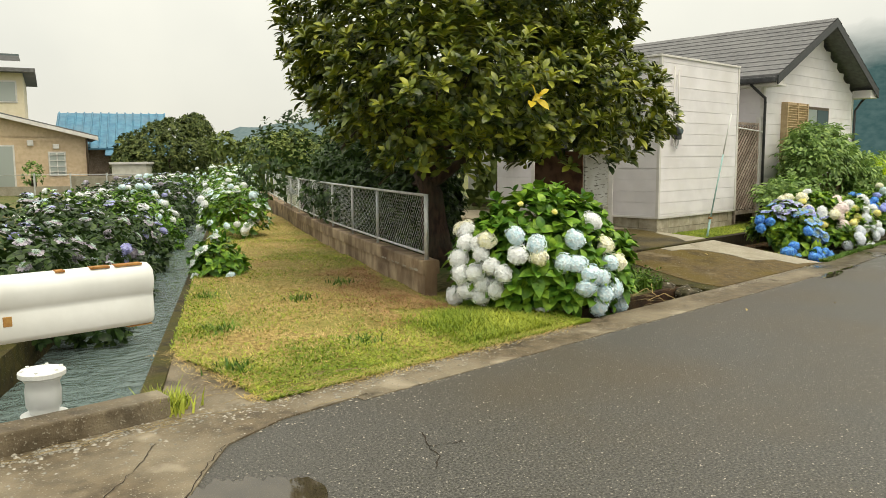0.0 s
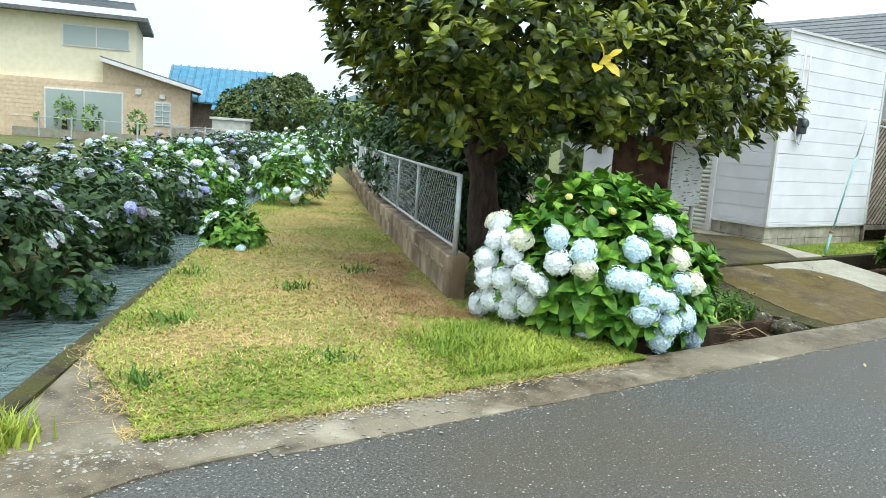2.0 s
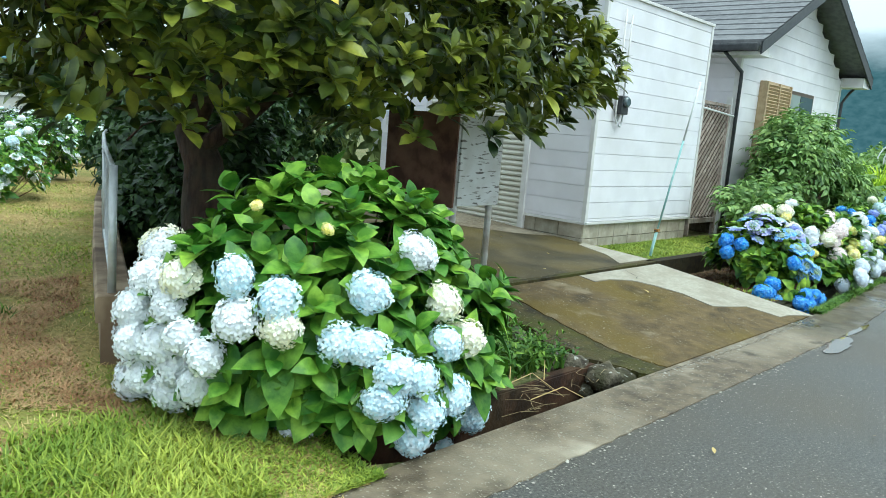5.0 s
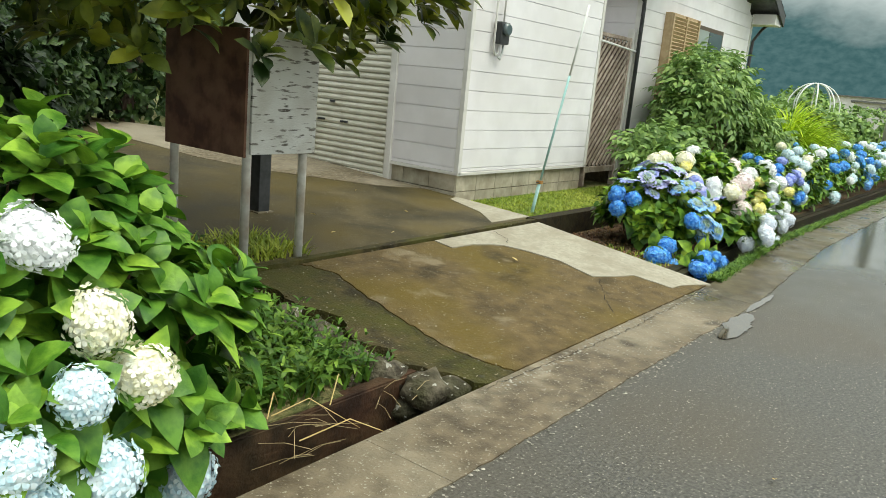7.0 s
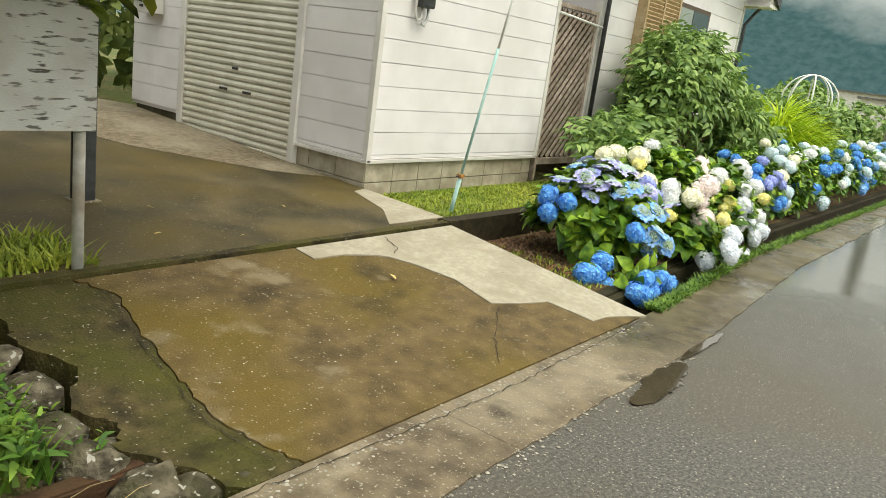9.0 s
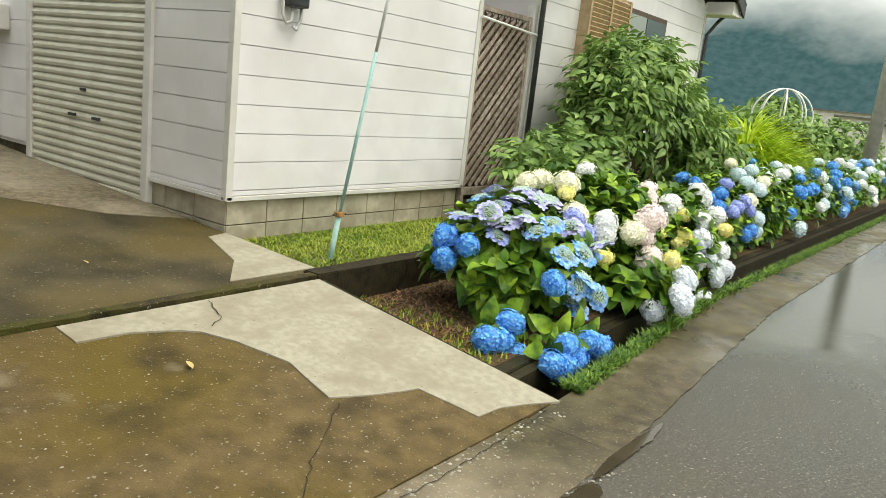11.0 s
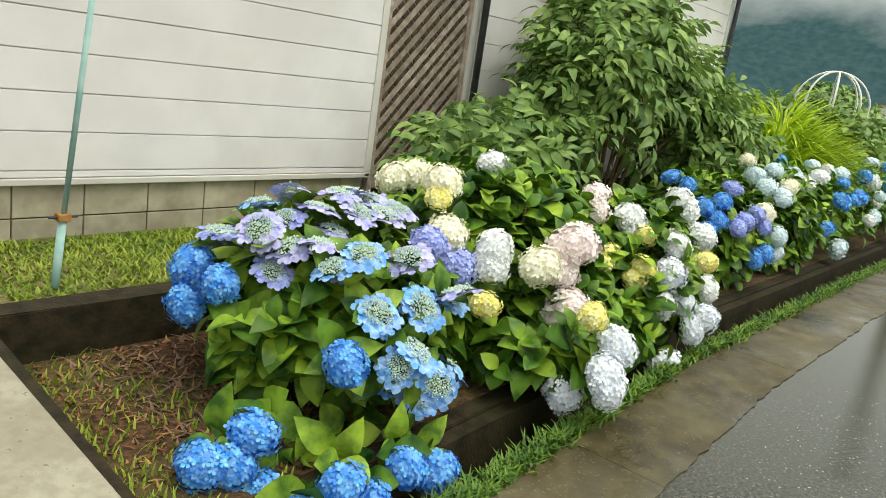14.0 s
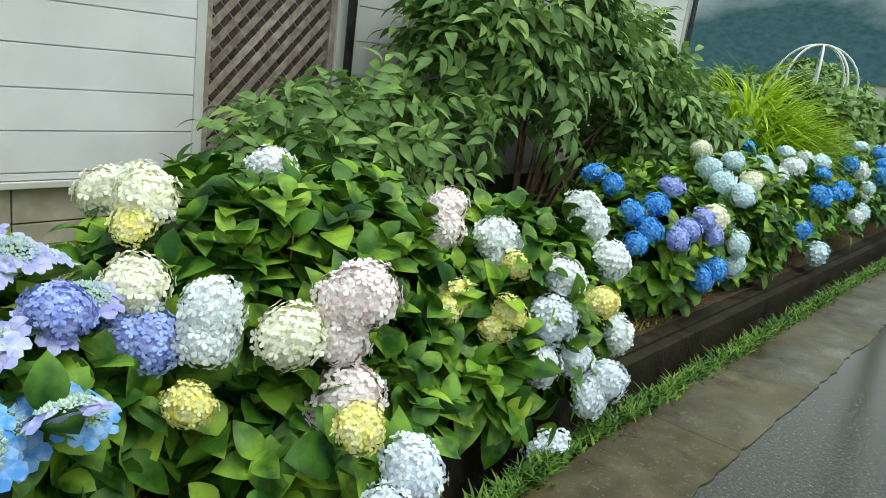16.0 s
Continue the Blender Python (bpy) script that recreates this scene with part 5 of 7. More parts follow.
for pts, _r in limbs[4:40:3]:
    e = np.array(pts[-1])
    part("twig", tubed([e, e + np.array([0.1, -0.1, 0.15]), e + np.array([0.12, -0.3, 0.2])], [0.012, 0.008, 0.005], 5), bark, tree)
part("yellow_leaves", big_mesh("yellow_leaves", [stack(LEAF_TREE[0], rosette(trng, np.array([-1.0, -2.62, 2.1]), (0, -0.8, 0.4), 6, 1.3, 0.9, 1.1))]), leaf_yellow, tree, "a few yellow leaves")

# ---- hydrangeas ----
W_HEADS = {
    "white": [(5.87, 5.91, 0.87), (5.77, 5.63, 0.76), (5.70, 5.86, 0.60), (5.74, 5.57, 0.67), (5.77, 5.82, 0.76), (5.68, 5.82, 0.44), (5.74, 5.65, 0.46), (5.74, 5.43, 0.55), (5.79, 5.59, 0.34), (5.78, 5.29, 0.48), (5.72, 5.78, 0.26), (5.81, 5.43, 0.30), (5.80, 5.64, 0.21), (5.77, 6.00, 0.16), (5.85, 5.16, 0.68), (6.68, 4.86, 0.99), (6.20, 5.13, 0.04), (6.66, 5.18, -0.15)],
    "ice": [(5.87, 5.21, 0.87), (5.99, 5.03, 0.78), (6.21, 4.86, 0.59), (6.30, 4.75, 0.58), (6.71, 4.64, 0.56), (6.39, 4.64, 0.48), (6.50, 4.60, 0.44), (6.34, 4.66, 0.34), (6.79, 4.63, 0.29), (6.56, 4.60, 0.26), (6.54, 4.66, 0.13), (7.20, 4.83, 0.03), (7.11, 5.00, -0.21), (6.37, 4.84, 0.82)],
    "cream": [(5.99, 5.00, 0.66), (6.84, 4.80, 0.72), (6.96, 4.72, 0.54), (5.77, 5.51, 0.81), (5.92, 6.02, 0.89)],
}
W_BUDS = {
    "yellow": [(6.04, 5.28, 1.14), (6.23, 5.02, 1.07)],
}
B1_HEADS = {
    "blue": [(12.89, 5.85, 0.57), (12.91, 5.69, 0.54), (13.03, 5.14, 0.42), (12.86, 5.81, 0.44), (12.76, 5.24, 0.21), (12.60, 5.28, 0.12), (12.68, 5.24, 0.11), (12.76, 5.18, 0.0), (12.83, 4.90, 0.02), (12.98, 4.90, 0.03), (12.72, 4.91, 0.06), (12.87, 4.92, 0.13), (13.16, 4.92, 0.10), (13.33, 4.91, 0.03)],
    "violet": [(13.64, 5.38, 0.71), (13.94, 5.40, 0.59), (13.89, 5.46, 0.59)],
    "cream": [(14.11, 6.00, 0.84), (14.21, 5.17, 0.63), (13.94, 5.50, 0.71), (14.19, 5.93, 0.86), (14.05, 5.65, 0.90)],
    "yellow": [(15.17, 5.31, 0.54), (15.06, 5.24, 0.44), (15.38, 5.24, 0.62), (15.29, 5.18, 0.50), (14.00, 5.22, 0.39), (14.19, 4.87, 0.44), (14.04, 5.63, 0.80), (15.26, 5.20, 0.45), (15.50, 4.95, 0.57)],
    "pink": [(15.27, 5.50, 0.82), (15.22, 5.46, 0.74), (14.38, 5.16, 0.69), (14.33, 5.08, 0.36), (14.42, 5.12, 0.73), (14.37, 5.15, 0.60), (14.36, 5.06, 0.42)],
    "white": [(14.04, 5.31, 0.62), (14.57, 5.76, 0.95), (15.39, 5.34, 0.72), (16.00, 5.33, 0.81), (15.94, 5.12, 0.63), (15.53, 5.10, 0.62), (15.90, 5.01, 0.35), (15.36, 5.04, 0.31), (14.06, 5.32, 0.68), (15.40, 5.30, 0.67), (16.01, 5.29, 0.76)],
    "pearl": [(15.43, 5.06, 0.49), (15.53, 5.00, 0.31), (15.57, 4.92, 0.19), (15.35, 4.93, 0.02), (14.33, 4.78, 0.35), (14.21, 4.75, 0.27), (14.20, 4.92, 0.13), (15.61, 4.88, 0.25), (14.20, 4.72, 0.22)],
}
B1_LACE = {
    "lilac": [(13.08, 5.54, 0.71), (13.25, 5.60, 0.83), (13.46, 5.68, 0.87), (13.38, 5.51, 0.83), (13.71, 5.61, 0.78), (13.55, 5.12, 0.61), (13.29, 5.55, 0.75), (13.24, 5.76, 0.86), (13.55, 5.66, 0.84), (13.63, 5.38, 0.69), (13.0, 5.62, 0.76), (13.15, 5.45, 0.74), (13.36, 5.62, 0.88), (13.5, 5.5, 0.82), (13.62, 5.55, 0.82), (13.45, 5.3, 0.7), (13.75, 5.45, 0.72)],
    "violet": [(12.95, 5.81, 0.71), (12.97, 5.74, 0.71), (13.12, 5.64, 0.79), (13.05, 5.7, 0.66), (13.2, 5.42, 0.66), (13.02, 5.55, 0.62)],
    "sky": [(13.09, 5.77, 0.82), (13.11, 5.34, 0.69), (13.21, 5.29, 0.74), (13.38, 5.13, 0.57), (13.22, 5.06, 0.40), (13.18, 5.16, 0.57), (13.35, 4.98, 0.33), (13.31, 5.07, 0.44), (13.2, 5.2, 0.52), (13.3, 5.16, 0.28), (13.48, 5.16, 0.2), (13.62, 5.2, 0.55), (13.45, 5.2, 0.54), (13.7, 5.2, 0.24)],
}
B2_HEADS = {
    "blue": [(17.09, 5.86, 0.85), (17.00, 5.68, 0.82), (16.94, 5.50, 0.70), (16.97, 5.39, 0.62), (16.89, 5.42, 0.54), (17.37, 5.19, 0.34), (17.56, 5.18, 0.37), (17.09, 5.43, 0.75)],
    "violet": [(17.30, 5.45, 0.84), (17.23, 5.27, 0.63), (17.40, 5.26, 0.68), (17.13, 5.28, 0.58), (17.49, 5.21, 0.58)],
    "ice": [(18.30, 5.63, 0.89), (18.49, 5.54, 0.95), (18.23, 5.29, 0.43), (18.28, 5.31, 0.27), (18.31, 5.36, 0.75), (18.25, 5.50, 0.82)],
    "cream": [(18.52, 5.80, 0.99), (18.46, 5.37, 0.84), (17.56, 5.25, 0.68)],
}
frng = np.random.default_rng(31)


def strew(parent, off, tips, colours, count, rng, size=1.0, far=True, keep=lambda p, n: n[1] < 0.4 or n[2] > 0.5, lace=0.0):
    good = [(p, n) for p, n in tips if keep(p, n)]
    rng.shuffle(good)
    for p, n in good[:count]:
        flower(parent, p + n * 0.04 - off, colours[int(rng.integers(len(colours)))], n + np.array([0, 0, 0.5]), size * float(rng.uniform(0.8, 1.1)), lace=rng.uniform() < lace, far=far, rng=rng)


def all_heads(*dicts):
    return [p for d in dicts for ps in d.values() for p in ps]


def set_heads(parent, off, heads, lobes, size=1.0, lace=False, out=0.01):
    """Flower heads at their places, facing out of the nearest lobe."""
    for colour, places in heads.items():
        for p in places:
            p = np.array(p)
            ds = [((p - l[:3]) / np.array(l[3:])) for l in np.array(lobes)]
            k = int(np.argmin([np.linalg.norm(d) for d in ds]))
            n = ds[k] / np.array(lobes[k][3:])
            n = n / np.linalg.norm(n)
            d = n * (0.45 if lace else 0.7) + np.array([0, 0, 0.7 if lace else 0.3])
            if lace:
                d = d + frng.normal(0, 0.24, 3)
            flower(parent, p + n * (out + (0.06 if colour == "yellow" else 0.0)) - off, colour, d, size * {"yellow": 0.72, "blue": 0.88, "violet": 0.85}.get(colour, 1.0), lace=lace, rng=frng)


W_LOBES = [(6.65, 5.5, 0.6, 0.88, 0.7, 0.76), (6.12, 5.85, 0.45, 0.42, 0.4, 0.5), (6.6, 5.02, 0.38, 0.45, 0.42, 0.42), (7.15, 5.2, 0.45, 0.48, 0.5, 0.58)]
bush, tips, off = hydrangea("hydrangea_bush", "large green hydrangea with white and icy blue mopheads", W_LOBES, 300, 21, 0.05, near=280, low=-0.8, scale=1.32, heads=all_heads(W_HEADS), inner=0.7)
set_heads(bush, off, W_HEADS, W_LOBES, 1.2)
set_heads(bush, off, W_BUDS, W_LOBES, 0.5)
B1 = [(13.4, 5.72, 0.38, 0.52, 0.5, 0.42), (14.6, 5.75, 0.45, 0.75, 0.6, 0.55), (15.55, 5.5, 0.4, 0.5, 0.5, 0.45), (14.4, 5.2, 0.25, 0.45, 0.35, 0.25), (15.4, 5.2, 0.25, 0.5, 0.3, 0.25), (12.98, 5.32, 0.0, 0.24, 0.14, 0.09)]
bed, btips, boff = hydrangea("hydrangea_bush", "mixed hydrangea with blue lacecaps and pastel mopheads", B1, 560, 22, 0.02, near=290, low=-0.4, scale=1.12, mat=leaf_bed, heads=all_heads(B1_HEADS, B1_LACE), inner=0.7)
set_heads(bed, boff, B1_HEADS, B1, 1.10, out=0.04)
set_heads(bed, boff, B1_LACE, B1, 1.0, True, 0.03)
B2 = [(17.5, 5.75, 0.42, 0.75, 0.55, 0.5), (18.8, 5.75, 0.45, 0.8, 0.6, 0.55)]
b2, t2, o2 = hydrangea("hydrangea_bush", "green hydrangea with deep blue and icy mopheads", B2, 260, 23, 0.02, low=-0.7, mat=leaf_bed, heads=all_heads(B2_HEADS))
set_heads(b2, o2, B2_HEADS, B2, 1.0)
for k, (x, cols) in enumerate(((20.6, ["ice", "blue", "white"]), (22.8, ["blue", "ice", "sky"]), (25.2, ["ice", "white"]), (27.8, ["ice", "sky", "white"]), (31.5, ["ice", "white", "white"]), (35.0, ["ice", "white"]))):
    lob = [(x - 0.5, 5.75, 0.4, 0.8, 0.65, 0.55), (x + 0.6, 5.7, 0.42, 0.8, 0.6, 0.5)]
    b3, t3, o3 = hydrangea("hydrangea_bush", "roadside hydrangea with icy blue and white mopheads", lob, 110, 40 + k, 0.02, leaves=LEAF_LOW)
    strew(b3, o3, t3, cols, 34, frng, 1.05)
# canal banks
for k in range(10):
    y = 9.1 + k * 2.35 + 0.12 * k * k
    x = 0.37 + SLOPE * (y - 5) + 0.1
    fresh = k in (3, 7)
    lob = [(x - 0.5, y, 0.42, 0.85, 1.4, 0.68), (x + 0.18, y + 0.5, -0.02, 0.6, 1.4, 0.62), (x - 1.5, y + 0.5, 0.4, 1.0, 1.4, 0.68)]
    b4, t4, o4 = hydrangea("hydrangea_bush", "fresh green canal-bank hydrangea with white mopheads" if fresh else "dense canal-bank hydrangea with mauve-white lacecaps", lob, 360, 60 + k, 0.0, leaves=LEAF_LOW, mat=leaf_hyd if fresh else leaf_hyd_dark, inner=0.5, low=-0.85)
    strew(b4, o4, t4, ["white", "ice", "white"] if fresh else ["mauve", "mauve", "mauve", "lilac"], 80, frng, 0.9 if fresh else 0.85, keep=lambda p, n: p[2] > 0.25 and (n[2] > 0.1 or n[0] > 0.3), lace=0.1 if fresh else 0.9)
for x, y, r in ((4.85, 9.75, 0.45), (7.5, 14.3, 0.85), (8.9, 17.0, 0.9), (10.6, 20.5, 0.9), (12.7, 24.5, 1.0), (14.2, 28.6, 1.1), (15.6, 29.2, 1.1), (17.2, 30.0, 1.1)):
    lob = [(x, y, r * 0.55, r * 0.8, r, r * 0.8)]
    b5, t5, o5 = hydrangea("hydrangea_bush", "pale lacecap hydrangea at the path's edge", lob, int(90 * r + 20), int(100 + y), 0.05, leaves=LEAF_LOW)
    strew(b5, o5, t5, ["white", "ice", "white"], int((14 if r < 0.5 else 50) * r), frng, 0.9, lace=0.8)

# ---- feathery shrubs ----
def pinnate(rng, count=9, length=0.34):
    """Frames for the leaflets of one compound leaf along +y."""
    out = []
    for i in range(count):
        t = (i // 2 + 1) / (count // 2 + 1)
        s = 1 if i % 2 else -1
        p = np.array([0, t * length, -0.25 * length * t * t])
        d = np.array([s * 0.9, 0.55, -0.25]) if i < count - 1 else np.array([0, 1, -0.4])
        out.append(frame_of(p, d, (0, 0, 1), rng.uniform(0.85, 1.2)))
    return np.array(out)


def shrub(name, label, lobes, shoots, seed, mat, at, leaf_set=LEAF_SMALL, per=4):
    rng = np.random.default_rng(seed)
    ob = thing(name, label, "shrub", at)
    off = np.array(at)
    tips = lobes_shoots(rng, lobes, shoots, -0.5)
    frames = []
    for p, n in tips:
        for m in rosette(rng, p - off, n * 0.6 + np.array([0, 0, 0.5]), per, 1.15, 0.9, 1.1, 0.02):
            frames += [m @ q for q in pinnate(rng)]
    part("foliage", big_mesh("foliage", [stack(leaf_set[0], frames)]), mat, ob, kind="stuff")
    for p, n in tips[::9]:
        q = p - off
        part("stem", tubed([np.array([q[0] * 0.15, q[1] * 0.15, 0]), q * np.array([0.5, 0.5, 0.6]), q], [0.02, 0.012, 0.005], 5), twig_mat, ob)
    return ob


shrub("feathery_shrub", "tall shrub with drooping compound leaves", [(17.4, 6.75, 1.6, 0.85, 0.45, 0.65), (18.5, 6.75, 1.3, 0.9, 0.45, 0.6), (16.95, 6.7, 1.25, 0.6, 0.4, 0.45)], 135, 71, leaf_shrub, (17.6, 6.75, 0.2))
shrub("low_shrub", "low grey-green shrub against the wall", [(15.95, 6.68, 0.82, 0.75, 0.34, 0.32)], 42, 72, leaf_shrub, (15.9, 6.7, 0.2))
shrub("dark_shrub", "dark feathery shrub by the house corner", [(19.6, 6.6, 0.85, 1.1, 0.5, 0.5)], 100, 73, leaf_shrub, (19.6, 6.6, 0.2))
lime = thing("lime_grass_clump", "bright lime-green arching grass clump", "plant", (21.2, 6.4, 0.15))
lr = np.random.default_rng(74)
LONG = leaf(0.55, 0.03, 4, 0.2, 0.5)
fs = []
for _ in range(4200):
    a, e, r = lr.uniform(0, 6.28), lr.uniform(0.1, 1.3), 0.95 * math.sqrt(lr.uniform(0, 1))
    h = lr.uniform(0.25, 1.4)
    fs.append(frame_of((math.cos(a) * r, math.sin(a) * r * 0.7, h * (1 - r * 0.5)), (math.cos(a) * math.cos(e), math.sin(a) * math.cos(e), math.sin(e)), (0, 0, 1), lr.uniform(0.7, 1.2)))
for k in range(6):
    part("blade_tuft", big_mesh("blade_tuft", [stack(LONG, fs[k::6])]), leaf_lime, lime, kind="stuff")

# garden arch dome
dome = thing("garden_dome", "white tubular dome frame for climbing plants", "garden frame", (24.6, 6.8, 0.02))
for k in range(4):
    a = k * math.pi / 4 + 0.3
    pts = []
    for i in range(17):
        t = -1.35 + 2.7 * i / 16
        pts.append((0.55 * math.sin(t) * math.cos(a), 0.55 * math.sin(t) * math.sin(a), 1.62 + 0.56 * math.cos(t)))
    pts = [(pts[0][0], pts[0][1], 0)] + pts + [(pts[-1][0], pts[-1][1], 0)]
    part("hoop", tubed(pts, 0.016, 6), white_paint, dome, smooth=True)

# utility pole
upole = thing("utility_pole", "tall grey concrete utility pole with a side band", "utility pole", (30.5, 6.0, 0.0))
part("shaft", tubed([(0, 0, -0.2), (0, 0, 11)], [0.17, 0.11], 16), pole_grey, upole, smooth=True)
part("arm", tubed([(-0.1, -0.1, 5.2), (0.1, -0.75, 5.5)], 0.02, 6), galv, upole, "steel side arm")
part("wire", tubed([(0, 0, 9.0), (-8, 8, 8.3), (-20, 20, 8.6)], 0.012, 5), dark_metal, upole)

# ---- distance ----
def far_tree(name, label, at, lobes, shoots, seed, mat=None, size=2.6):
    rng = np.random.default_rng(seed)
    ob = thing(name, label, "tree", at)
    frames = []
    for p, n in lobes_shoots(rng, lobes, shoots, -0.6):
        for m in rosette(rng, p, n + np.array([0, 0, 0.3]), 5, 1.2, size * 0.6, size, 0.05):
            frames.append(m)
    part("crown", big_mesh("crown", [stack(LEAF_LOW[0], frames)]), mat or leaf_far, ob, kind="stuff")
    part("trunk", tubed([(0, 0, -0.2), (0, 0, lobes[0][2])], [0.18, 0.1], 8), bark, ob)
    return ob


leaf_olive = material("olive_foliage", (0.09, 0.13, 0.03), (0.18, 0.23, 0.06), 3, None, rough=(0.6, 0.8), bump=0.2, island=0.4, trans=0.15)


leaf_olive_dark = material("dark_olive_foliage", (0.055, 0.085, 0.022), (0.14, 0.175, 0.05), 3, None, rough=(0.6, 0.8), bump=0.2, island=0.4, trans=0.15)


def W(xr, yr):
    c, s = math.cos(radians(43)), math.sin(radians(43))
    return xr * c + yr * s, -xr * s + yr * c


for nm, lab, xr, yr, lobes, n, sd in (
    ("round_tree", "large rounded dark green garden tree", -15.2, 43, [(0, 0, 1.9, 2.2, 2.2, 2.0), (1.8, 0.4, 1.9, 1.3, 1.3, 2.2), (-1.6, 0, 1.3, 1.5, 1.5, 1.5)], 2600, 81),
    ("bushy_tree", "light green bushy tree behind the path", -8.6, 36, [(0, 0, 1.2, 1.9, 1.9, 1.5), (1.8, 0, 1.5, 1.5, 1.5, 1.6)], 500, 82),
    ("bushy_tree", "light green bushy tree behind the path", -6.2, 33, [(0, 0, 1.3, 1.7, 1.7, 1.6)], 400, 83),
    ("bushy_tree", "bushy tree behind the fence", -1.5, 24, [(0, 0, 1.8, 2.2, 2.2, 2.0)], 400, 84),
    ("bushy_tree", "bushy tree behind the fence", 1.5, 20, [(0, 0, 1.6, 2.0, 2.0, 1.8)], 400, 85)):
    x, y = W(xr, yr)
    vr = np.random.default_rng(sd)
    lobes = lobes + [(a + vr.normal(0, r * 0.6), b + vr.normal(0, r * 0.6), c + r2 * vr.uniform(-0.2, 0.75), r * vr.uniform(0.3, 0.5), r * vr.uniform(0.3, 0.5), r2 * vr.uniform(0.3, 0.5)) for a, b, c, r, _q, r2 in lobes for _ in range(5)]
    far_tree(nm, lab, (x, y, 0), lobes, n, sd, leaf_olive_dark if sd == 81 else leaf_olive, 1.7 if sd == 81 else 2.2)
for k, (x, y, r, h) in enumerate(((29, 7.6, 1.0, 1.6), (33, 9, 1.3, 1.9), (38, 8, 1.2, 1.6), (27, 7.6, 0.9, 1.7), (24.0, 6.6, 0.8, 1.35), (23.4, 7.4, 0.8, 1.4), (25.2, 6.4, 0.7, 1.35))):
    far_tree("garden_bush", "olive green garden bush", (x, y, 0), [(0, 0, h * 0.6, r, r, h * 0.6)], 250, 90 + k, leaf_shrub, 1.6)

beige = material("beige_stucco", (0.74, 0.66, 0.48), (0.80, 0.72, 0.55), 4, (0.68, 0.60, 0.44), 0.5, 0.4, (0.8, 0.95), 0.2, 60, 0.004)
brick_tan = material("tan_brick_siding", (0.60, 0.46, 0.31), (0.70, 0.55, 0.39), 6, (0.55, 0.41, 0.27), 1.5, 0.4, (0.8, 0.95), 0.3, 40, 0.006)
blue_tile = material("blue_metal_roof", (0.04, 0.16, 0.27), (0.08, 0.24, 0.36), 3, (0.14, 0.2, 0.26), 0.6, 0.4, (0.35, 0.6), 0.2, 30, 0.01)
nb = thing("neighbour_house", "beige two-storey house with tan brick lower walls", "house", (*W(-19.3, 42), 0), turn=-43 + 27)
# local x runs to the right in the view across the canal, y away
up = part("upper_wall", boxed(-14, -2.9, 0.4, 8, 3.0, 6.3), beige, nb)
lowr = part("lower_wall", boxed(-14, 0, 0, 7, -0.2, 3.0), brick_tan, nb, "tan brick-faced ground floor")
for k in range(13):
    part("brick_course", boxed(-14, 0.0, -0.012, 0.0, 0.1 + k * 0.22, 0.1 + k * 0.22 + 0.19), brick_tan, lowr)
bm = prism(bmesh.new(), [(-14.6, -0.3), (-2.3, -0.3), (-2.3, 8.6), (-14.6, 8.6)], 6.3, lambda x, y: 6.5 + 0.4 * min(y + 0.3, 8.6 - y))
part("roof", bm, roof_mat, nb)
part("solar_panel", boxed(-9, -3.0, 0.2, 2.6, 7.15, 7.25), pane, nb)
bm = bmesh.new()
v = [bm.verts.new(q) for q in ((-4.6, -0.5, 4.35), (0.5, -0.5, 3.05), (0.5, 7.2, 3.05), (-4.6, 7.2, 4.35), (-4.6, -0.5, 4.15), (0.5, -0.5, 2.85), (0.5, 7.2, 2.85), (-4.6, 7.2, 4.15))]
for q in ((0, 1, 2, 3), (7, 6, 5, 4), (0, 4, 5, 1), (1, 5, 6, 2), (2, 6, 7, 3), (3, 7, 4, 0)):
    bm.faces.new([v[i] for i in q])
part("porch_roof", bm, roof_mat, nb)
bm = bmesh.new()
v = [bm.verts.new(q) for q in ((-4.6, -0.56, 4.28), (0.52, -0.56, 2.98), (0.52, -0.5, 2.98), (-4.6, -0.5, 4.28), (-4.6, -0.56, 4.08), (0.52, -0.56, 2.78), (0.52, -0.5, 2.78), (-4.6, -0.5, 4.08))]
for q in ((0, 1, 2, 3), (7, 6, 5, 4), (0, 4, 5, 1), (1, 5, 6, 2), (2, 6, 7, 3), (3, 7, 4, 0)):
    bm.faces.new([v[i] for i in q])
part("fascia", bm, trim_white, nb, "white sloping fascia board")
part("gable_wall", prism(bmesh.new(), [(-4.5, 0), (0, 0), (0, 1), (-4.5, 1)], 2.9, lambda x, y: 3.0 - x * 0.24), brick_tan, nb)
for x0, x1, z0, z1, b in ((-6.5, -3.2, 4.75, 5.9, 0), (-7.3, -3.5, 0.2, 2.55, 0), (-1.95, -1.1, 0.9, 2.2, 1)):
    y = 0.4 if z0 > 3 else 0.0
    wdw = part("window", boxed(x0, x1, y - 0.06, y, z0, z1, bevel=0.02), trim_white, nb)
    part("pane", boxed(x0 + 0.08, (x0 + x1) / 2 - 0.03, y - 0.08, y - 0.06, z0 + 0.08, z1 - 0.08), pane_curtain, wdw)
    part("pane", boxed((x0 + x1) / 2 + 0.03, x1 - 0.08, y - 0.08, y - 0.06, z0 + 0.08, z1 - 0.08), pane_curtain, wdw)
    if b:
        for k in range(4):
            part("window_bar", boxed(x0, x1, y - 0.11, y - 0.08, z0 + 0.2 + k * 0.3, z0 + 0.24 + k * 0.3), trim_white, wdw)
part("wall_lamp", boxed(-2.9, -2.6, -0.15, 0, 2.5, 2.8, bevel=0.04), trim_white, nb)
